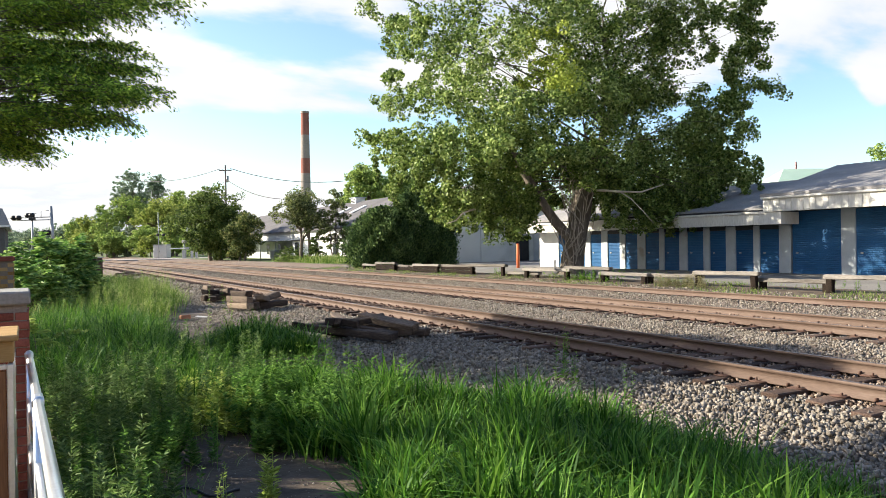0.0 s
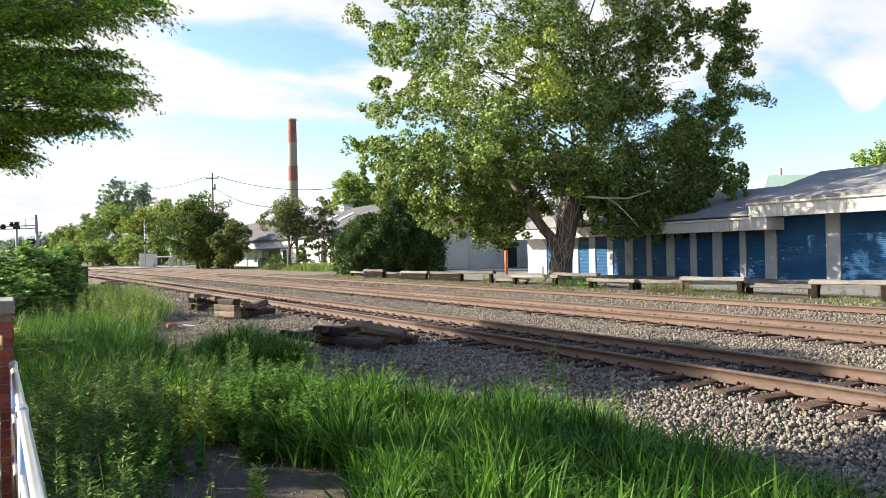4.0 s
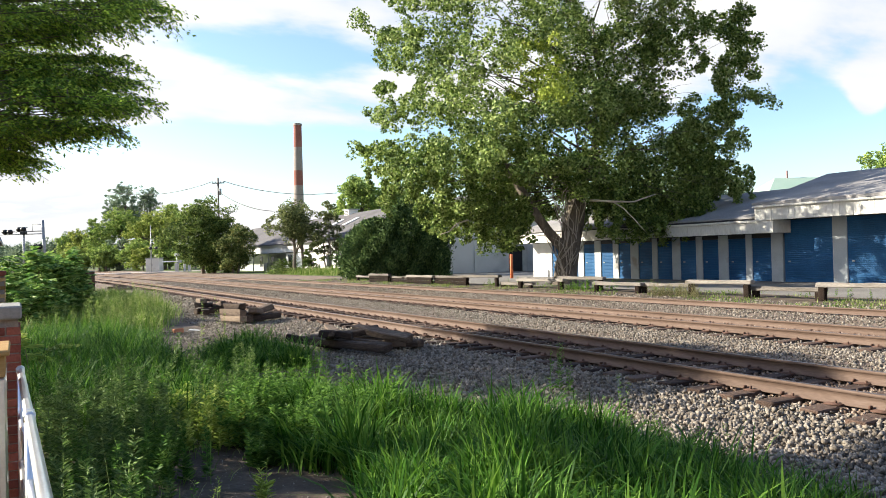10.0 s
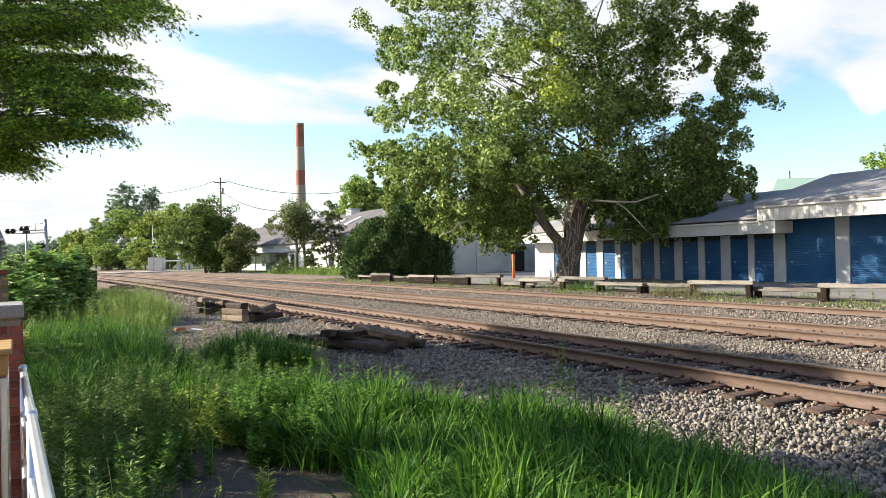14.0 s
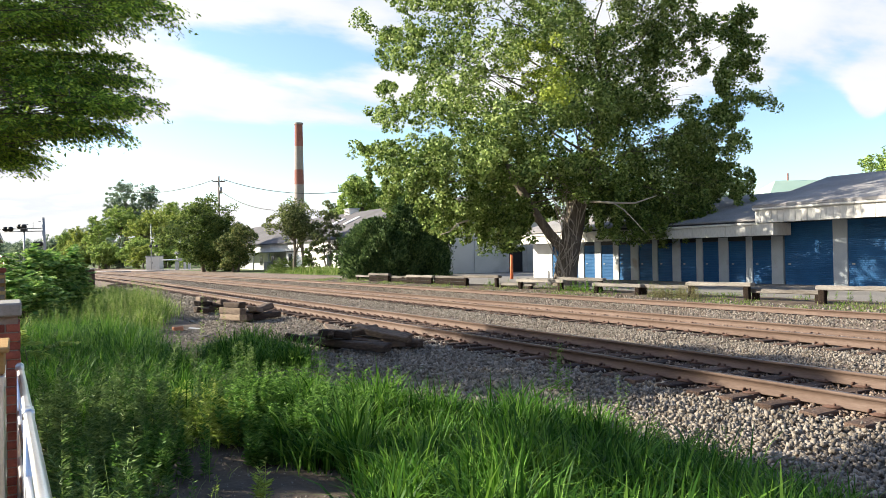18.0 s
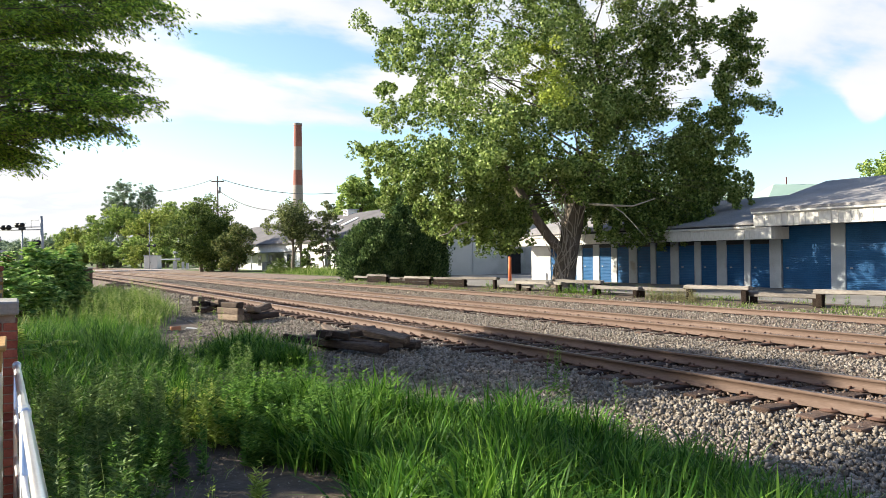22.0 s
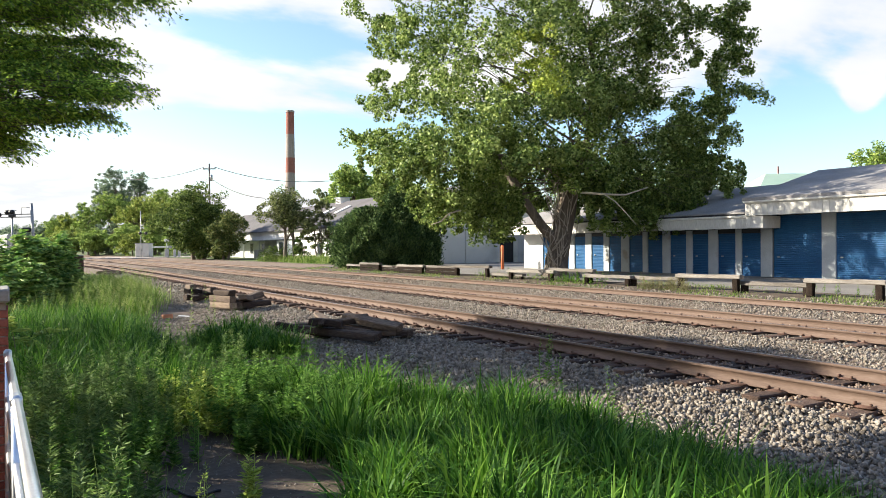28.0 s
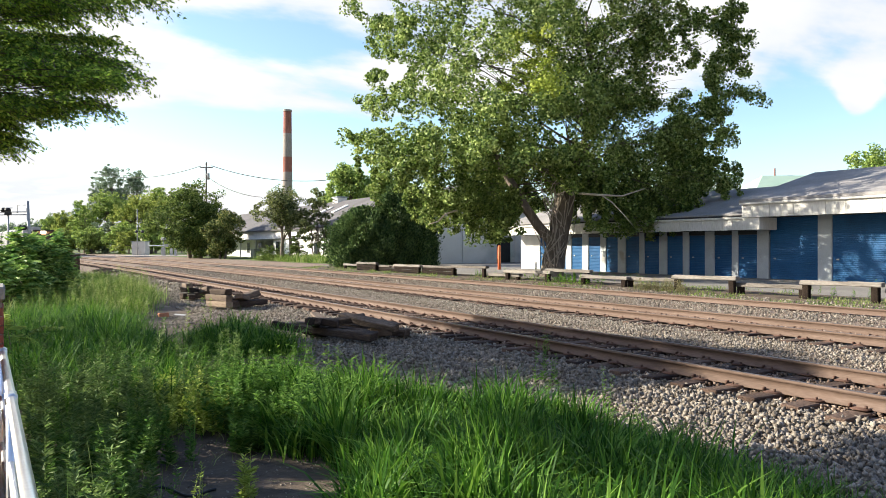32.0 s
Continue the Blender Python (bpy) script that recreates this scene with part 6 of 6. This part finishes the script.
    weeds(900, 0.4, 5.0, 16.5, 32.0, lambda x, y: (x < GRASS_EDGE(y)) & (y > 21.5 - 1.3 * x) & (patch_noise(x, y, 0.9, 5.0) > 0.3), 1.08, M_blade_dry, "meadow_weeds", "pale feathery weeds in the meadow grass", 0.07, 84)
    weeds(230, 1.9, 3.6, 7.0, 12.0, lambda x, y: ~BARE(x, y) & (patch_noise(x, y, 1.1, 2.0) > 0.35), 0.66, M_weed, "leafy_weeds", "green weeds among the grass")
    weeds(300, 1.75, 3.05, 6.5, 8.9, lambda x, y: ~BARE(x, y) & (x > 1.6 + 0.25 * (y - 6.5)) & (patch_noise(x, y, 1.9, 1.0) > 0.15), 0.62, M_bush, "leafy_weeds", "bushy dark green leafy weeds beside the long grass", 0.075, 120, 0.3)
    weeds(60, 4.5, 5.6, 4.0, 7.5, lambda x, y: (x < GRASS_EDGE(y) + 0.7), 0.5, M_weed, "leafy_weeds", "thin weeds at the edge of the gravel", 0.05)
    weeds(130, 22.1, 22.95, 18.9, 21.8, lambda x, y: patch_noise(x, y, 1.3, 7.0) > 0.25, 0.62, M_dry, "dry_weeds", "pale dry weeds at the timber barrier", 0.055, 60)
    weeds(34, 22.7, 24.0, 25.6, 28.4, lambda x, y: x > 0, 0.6, M_weed, "leafy_weeds", "green sprouts near the foot of the cottonwood", 0.08, 60, 0.3)
    weeds(6, 6.1, 6.4, 7.6, 8.0, lambda x, y: x > 0, 0.85, M_weed, "leafy_weeds", "single tall weed on the gravel", 0.06)
    weeds(150, 23.6, 25.4, 12.0, 60.0, lambda x, y: patch_noise(x, y, 0.6, 4.0) > 0.6, 0.55, M_weed, "leafy_weeds", "green weeds under the timber barriers", 0.06, 70)


plants()


def shrub(px, f, h, w, seed, label, mat, n=520):
    x, y, _ = at(px, f)
    t = thing("shrub", (x, y, 0), VIEW, label, "shrub")
    rs, rnd = np.random.RandomState(seed), random.Random(seed)
    C, A, paths = [], [], []
    for _ in range(n):
        a, q = rnd.uniform(0, 2 * math.pi), rnd.random() ** 0.5
        z = rnd.uniform(0.12, 1.0)
        k = math.sqrt(max(0.05, 1 - (z - 0.4) ** 2 / 0.42))
        s = Vector((math.cos(a) * q * w / 2 * k, math.sin(a) * q * w / 2 * k, z * h * (0.78 + 0.3 * noise.noise(Vector((a, q, seed))))))
        d = (Vector((math.cos(a), math.sin(a), rnd.uniform(-0.2, 0.7))) + Vector([rnd.uniform(-.4, .4) for _ in range(3)])).normalized()
        side = d.cross(Vector((0, 0, 1))).normalized()
        ln = rnd.uniform(0.3, 0.55)
        for i in range(7):
            u = (i + 1) / 7
            c = s + d * ln * u + Vector((0, 0, -0.15 * ln * u * u))
            for sg in (-1, 1):
                dd = d * 0.5 + side * sg
                C.append(c + dd.normalized() * 0.05); A.append(dd + Vector((0, 0, rnd.uniform(-0.4, 0.1))))
        if rnd.random() < 0.12:
            paths.append((bend((s.x * 0.2, s.y * 0.2, -0.1), s, rnd, 0.05, 5), [0.02, 0.016, 0.012, 0.008, 0.004]))
    C, A = np.array([tuple(c) for c in C]), np.array([tuple(c) for c in A])
    child("foliage", leaf_mesh("foliage", C, rs.uniform(0.15, 0.27, len(C)), mat, rs, 0.3, A, fold=0.06, up=0.6), t)
    child("stem", tube_mesh("stem", paths, M_bark, 5), t)


shrub(28, 23, 2.55, 2.4, 81, "leafy green sumac-like shrub by the fence", M_shrub, 800)
shrub(84, 24, 2.45, 1.3, 82, "green shrub beside the junction box", M_shrub, 480)
shrub(5, 20, 1.7, 1.6, 83, "green shrub behind the brick pier", M_shrub, 360)
shrub(25, 11.5, 1.0, 0.5, 84, "low bright green sprig by the pier", M_weed_yellow, 16)
shrub(484, 86, 2.2, 4.0, 85, "low green shrub on the lawn", M_leaf_dark, 300)


def stones():
    """Loose angular ballast."""
    rs = np.random.RandomState(9)

    def heap(n, x0, x1, y0, y1, size, keep, name, label, lift=0.4, mat=None, raised=0.0):
        c = scatter(n, x0, x1, y0, y1, rs, keep)
        c[:, 2] += raised
        m = len(c)
        s = rs.uniform(0.55, 1.25, m) * size
        c[:, 2] += 0.02 + s * lift * rs.uniform(0.0, 1.0, m)
        base = np.array([(1, 0, 0), (-1, 0, 0), (0, 1, 0), (0, -1, 0), (0, 0, 1), (0, 0, -1)], float)
        K = (base[None] * rs.uniform(0.75, 1.45, (m, 6, 1)) + rs.uniform(-0.42, 0.42, (m, 6, 3))) * rs.uniform(0.75, 1.15, (m, 1, 3))
        q = unit(rs.normal(size=(m, 4)))
        w, x, y, z = q.T
        R = np.stack([np.stack([1 - 2 * (y * y + z * z), 2 * (x * y - z * w), 2 * (x * z + y * w)], -1), np.stack([2 * (x * y + z * w), 1 - 2 * (x * x + z * z), 2 * (y * z - x * w)], -1), np.stack([2 * (x * z - y * w), 2 * (y * z + x * w), 1 - 2 * (x * x + y * y)], -1)], 1)
        V = np.einsum("mij,mkj->mki", R, K) * (s * 0.5)[:, None, None] + c[:, None, :]
        f = np.array([(0, 2, 4), (2, 1, 4), (1, 3, 4), (3, 0, 4), (2, 0, 5), (1, 2, 5), (3, 1, 5), (0, 3, 5)])
        F = (f[None] + (np.arange(m) * 6)[:, None, None]).reshape(-1, 3)
        tagged(new(name, fast_mesh(name, V.reshape(-1, 3), F, mat or M_stone)), label, "gravel", kind="stuff")

    heap(40000, 4.2, 7.75, 1.5, 15.0, 0.053, lambda x, y: rs.uniform(0, 1, len(x)) < np.clip((x - 4.2 - 0.3 * np.sin(y)) / 1.1, 0.05, 1) * np.where(DUSTY(x, y), 0.3, 1.0), "ballast_stones", "grey angular ballast stones on the shoulder", 0.8)
    heap(12000, 4.6, 7.75, 15.0, 32.0, 0.056, lambda x, y: x > 4.6, "ballast_stones", "grey ballast stones along the track")
    heap(13000, 7.75, 9.8, 2.0, 26.0, 0.05, lambda x, y: np.abs(x - 8.78) < 0.95, "ballast_stones", "rust-stained rubble between the rails", 0.35, M_rubble, 0.012)
    heap(4000, 13.2, 14.7, 5.0, 36.0, 0.07, lambda x, y: np.abs(x - 13.95) < 0.7, "ballast_stones", "rust-stained rubble between the far rails", 0.5, M_rubble, 0.02)
    heap(34000, 9.8, 13.1, 4.0, 34.0, 0.046, lambda x, y: x > 0, "ballast_stones", "pale ballast stones between the tracks")
    heap(11000, 14.9, 18.8, 6.0, 32.0, 0.055, lambda x, y: x > 0, "ballast_stones", "pale ballast stones beyond the second track")
    heap(9000, 9.8, 13.1, 34.0, 70.0, 0.07, lambda x, y: x > 0, "ballast_stones", "ballast stones between the tracks farther on")
    heap(9000, 14.8, 22.0, 32.0, 70.0, 0.075, lambda x, y: x > 0, "ballast_stones", "coarse ballast stones beyond the second track")
    heap(3000, 5.2, 7.6, 32.0, 60.0, 0.11, lambda x, y: x > 0, "ballast_stones", "ballast stones on the far shoulder")
    heap(7000, 2.2, 5.0, 8.5, 21.0, 0.05, lambda x, y: (patch_noise(x, y, 1.6, 8.0) > 0.35) & ~DUSTY(x, y), "ballast_stones", "scattered gravel among the weeds", 0.2)
    heap(900, 0.8, 2.8, 4.2, 7.2, 0.018, lambda x, y: x > 0, "ballast_stones", "small stones and crumbs on the bare dirt", 0.2)
    heap(2600, 19.0, 22.4, 8.0, 32.0, 0.08, lambda x, y: x > 0, "ballast_stones", "scattered gravel before the timber barriers")


stones()


# ---------- litter on the verge ----------
def scrap(name, px, f, size, mat, label, seed):
    x, y, _ = at(px, f)
    rnd = random.Random(seed)
    bm = bmesh.new()
    box(bm, -size[0] / 2, size[0] / 2, -size[1] / 2, size[1] / 2, 0, size[2], bevel=min(size) * 0.15, jitter=min(size) * 0.12, rnd=rnd)
    ob = part(name, bm, mat)
    ob.matrix_basis = pose(x, y, float(ground_z(x, y)) - 0.01, rnd.uniform(-6, 6), rnd.uniform(-6, 6), rnd.uniform(0, 180))
    tagged(ob, label, "debris")


M_orange_brick = material("broken_brick", [(0.42, 0.17, 0.09), (0.55, 0.26, 0.15)], 8, 50, 0.9, bump=0.4)
scrap("brick_fragment", 289, 19.6, (0.24, 0.16, 0.12), M_orange_brick, "broken orange brick on the gravel", 1)
scrap("board_scrap", 333, 18.2, (0.5, 0.12, 0.03), M_grey_timber, "pale splintered board on the gravel", 2)
scrap("board_scrap", 318, 20.5, (0.3, 0.2, 0.03), M_cabinet, "pale scrap on the gravel", 3)
scrap("tie_plate", 322, 22.5, (0.4, 0.25, 0.03), M_black, "dark steel tie plate on the gravel", 4)
hose = thing("cable", (0, 0, 0), 0, "black cable lying on the bare dirt", "cable")
pts = []
for k in range(15):
    x, y, _ = at(262 + 8.5 * k, 5.45 + 0.10 * math.sin(k * 0.55))
    pts.append((x, y, float(ground_z(x, y)) + 0.012))
child("sheath", tube_mesh("sheath", [(pts, [0.011] * 15)], M_black, 6), hose)


# unseen walls added to block low sky light from behind and west
bm = boxes((-26, 34, -0.2, 0.2, -0.1, 7.0), bevel=0.03)
tagged(part("light_block_west", boxes((-0.2, 0.2, -9.6, 9.4, -0.1, 7.0), bevel=0.03), M_mortar, m=pose(-13, -2.4, 0)), "unseen plain wall added to block low sky light", "wall", kind="structure")
tagged(part("light_block_south", bm, M_mortar, m=pose(0, -12, 0)), "unseen plain wall added to block low sky light", "wall", kind="structure")


# ---------- the train ----------
def rail_car(name, label, length, height, mats, category):
    t = thing(name, (0, 0, 0), 0, label, category)
    w = 1.5
    body = bmesh.new()
    box(body, -w, w, 0.6, length - 0.6, 1.1, height - 0.35, bevel=0.05)
    part("body", body, mats, t)
    bm = bmesh.new()
    prof = [(-w, height - 0.4), (-w * 0.8, height - 0.08), (-w * 0.4, height), (w * 0.4, height), (w * 0.8, height - 0.08), (w, height - 0.4)]
    a, c = [bm.verts.new((x, 0.6, z)) for x, z in prof], [bm.verts.new((x, length - 0.6, z)) for x, z in prof]
    for k in range(5):
        bm.faces.new((a[k], a[k + 1], c[k + 1], c[k]))
    bm.faces.new(a[::-1]); bm.faces.new(c)
    bmesh.ops.recalc_face_normals(bm, faces=bm.faces[:])
    part("roof", bm, M_train, t)
    n = int(length / 1.9)
    for k in range(n + 1):
        y = 0.8 + k * (length - 1.6) / n
        for s in (-1, 1):
            part("side_post", boxes((s * w - 0.05, s * w + 0.05, y - 0.07, y + 0.07, 1.1, height - 0.35)), M_steel, t)
    for y in (2.6, length - 2.6):
        tr = part("bogie", boxes((-1.15, 1.15, y - 1.3, y + 1.3, 0.62, 1.0), bevel=0.05), M_black, t)
        for q in (-0.9, 0.9):
            for s in (-0.735, 0.735):
                child("wheel", tube_mesh("wheel", [([(s - 0.06, y + q, 0.72), (s + 0.06, y + q, 0.72)], [0.46, 0.46])], M_rustbox, 8), tr)
    return t


def locomotive():
    t = thing("locomotive", (0, 0, 0), 0, "dark diesel locomotive with a lit headlight", "locomotive")
    part("underframe", boxes((-1.5, 1.5, 0.3, 21.5, 1.1, 1.75), bevel=0.05), M_loco, t)
    part("nose", boxes((-1.0, 1.0, 0.7, 2.6, 1.75, 3.3), bevel=0.15), M_loco_orange, t)
    cab = part("cab", boxes((-1.5, 1.5, 2.6, 5.2, 1.75, 4.55), bevel=0.08), M_loco_orange, t, "orange and dark cab front")
    part("cab_roof", boxes((-1.6, 1.6, 2.4, 5.3, 4.5, 4.75), bevel=0.08), M_loco, cab)
    for s in (-1, 1):
        part("windscreen", boxes((min(s * 0.35, s * 1.3), max(s * 0.35, s * 1.3), 2.56, 2.6, 3.45, 4.1)), M_glass, cab)
    for s in (-0.17, 0.17):
        child("headlight", tube_mesh("headlight", [([(s, 2.38, 4.28), (s, 2.6, 4.28)], [0.24, 0.24])], M_light, 8), t, "glowing warm headlight")
    for s in (-0.85, 0.85):
        child("ditch_light", tube_mesh("ditch_light", [([(s, 0.2, 1.95), (s, 0.35, 1.95)], [0.12, 0.12])], M_light, 8), t, "glowing ditch light")
    part("hood", boxes((-1.0, 1.0, 5.2, 20.8, 1.75, 4.4), bevel=0.12), M_loco, t)
    part("radiator", boxes((-1.35, 1.35, 16.0, 20.5, 3.6, 4.65), bevel=0.1), M_loco, t)
    part("fuel_tank", boxes((-1.3, 1.3, 8.0, 13.5, 0.55, 1.2), bevel=0.15), M_black, t)
    part("coupler", boxes((-0.15, 0.15, -0.3, 0.4, 0.95, 1.2), bevel=0.03), M_black, t)
    for y in (4.0, 17.5):
        tr = part("bogie", boxes((-1.2, 1.2, y - 2.2, y + 2.2, 0.65, 1.05), bevel=0.05), M_black, t)
        for q in (-1.7, 0, 1.7):
            for s in (-0.735, 0.735):
                child("wheel", tube_mesh("wheel", [([(s - 0.06, y + q, 0.77), (s + 0.06, y + q, 0.77)], [0.51, 0.51])], M_rustbox, 8), tr)
    for s in (-1, 1):
        part("handrail", boxes((s * 1.45 - 0.02, s * 1.45 + 0.02, 5.4, 20.8, 2.7, 2.74)), M_cabinet, t)
    return t


loco = locomotive()
cars = []
first = rail_car("autorack_car", "tall silver-grey enclosed rail car", 27.0, 5.75, M_train, "rail car")
tagged(first, group="cars of the train")
cars.append(first)
for _ in range(7):
    cars.append(copy_thing(first, Matrix.Identity(4)))


# ---------- movement ----------
def head_y(t):
    """Distance of the locomotive's front along the line."""
    return float(np.interp(t, [0, 17.5, 23.5, 27.5, 29.5, 32.0], [437.0, 292.0, 240.0, 195.5, 172.0, 139.0]))


def on_track(y):
    x = 8.78 + float(track_shift(y))
    slope = -max(y - 30.0, 0.0) * 2 / 5000.0
    return pose(x, y, 0.0, 0, 0, -math.degrees(math.atan(slope)))


LIFT = [(0, 0), (1, -5), (2, 1), (3, -5), (3.5, -8), (5.5, -3), (7, -2), (8.5, -4), (9.5, 2), (10.3, -5), (11, 0), (12.5, -2), (14.5, 1), (16.5, -1), (18, 1), (20, -1), (22, -1), (23.5, -3), (24.5, -1),
        (25, -7), (25.5, -3), (27.5, -1), (28.5, 1), (29, -3), (29.5, -10), (30.1, -10), (30.5, -13), (31, -20), (31.5, -14), (32, -15)]


def lifted(k):
    """The loose bough rises and sinks a little in the wind about its root on the trunk."""
    root = Vector((0.15, 0, 3.0))
    return Matrix.Translation(root) @ Matrix.Rotation(radians(k * 0.064), 4, "Y") @ Matrix.Translation(-root)


def motions():
    times = [0, 4, 8, 12, 16, 17.5, 19, 20.5, 22, 23.5, 25, 26.5, 28, 29.5, 31, 32]
    for bough in [c for c in shade.children if c.name.startswith("hanging_bough")]:
        walk(bough, [(t, lifted(k)) for t, k in LIFT])
    walk(loco, [(t, on_track(head_y(t))) for t in times])
    for k, c in enumerate(cars):
        walk(c, [(t, on_track(head_y(t) + 22.6 + 27.8 * k)) for t in times])


motions()
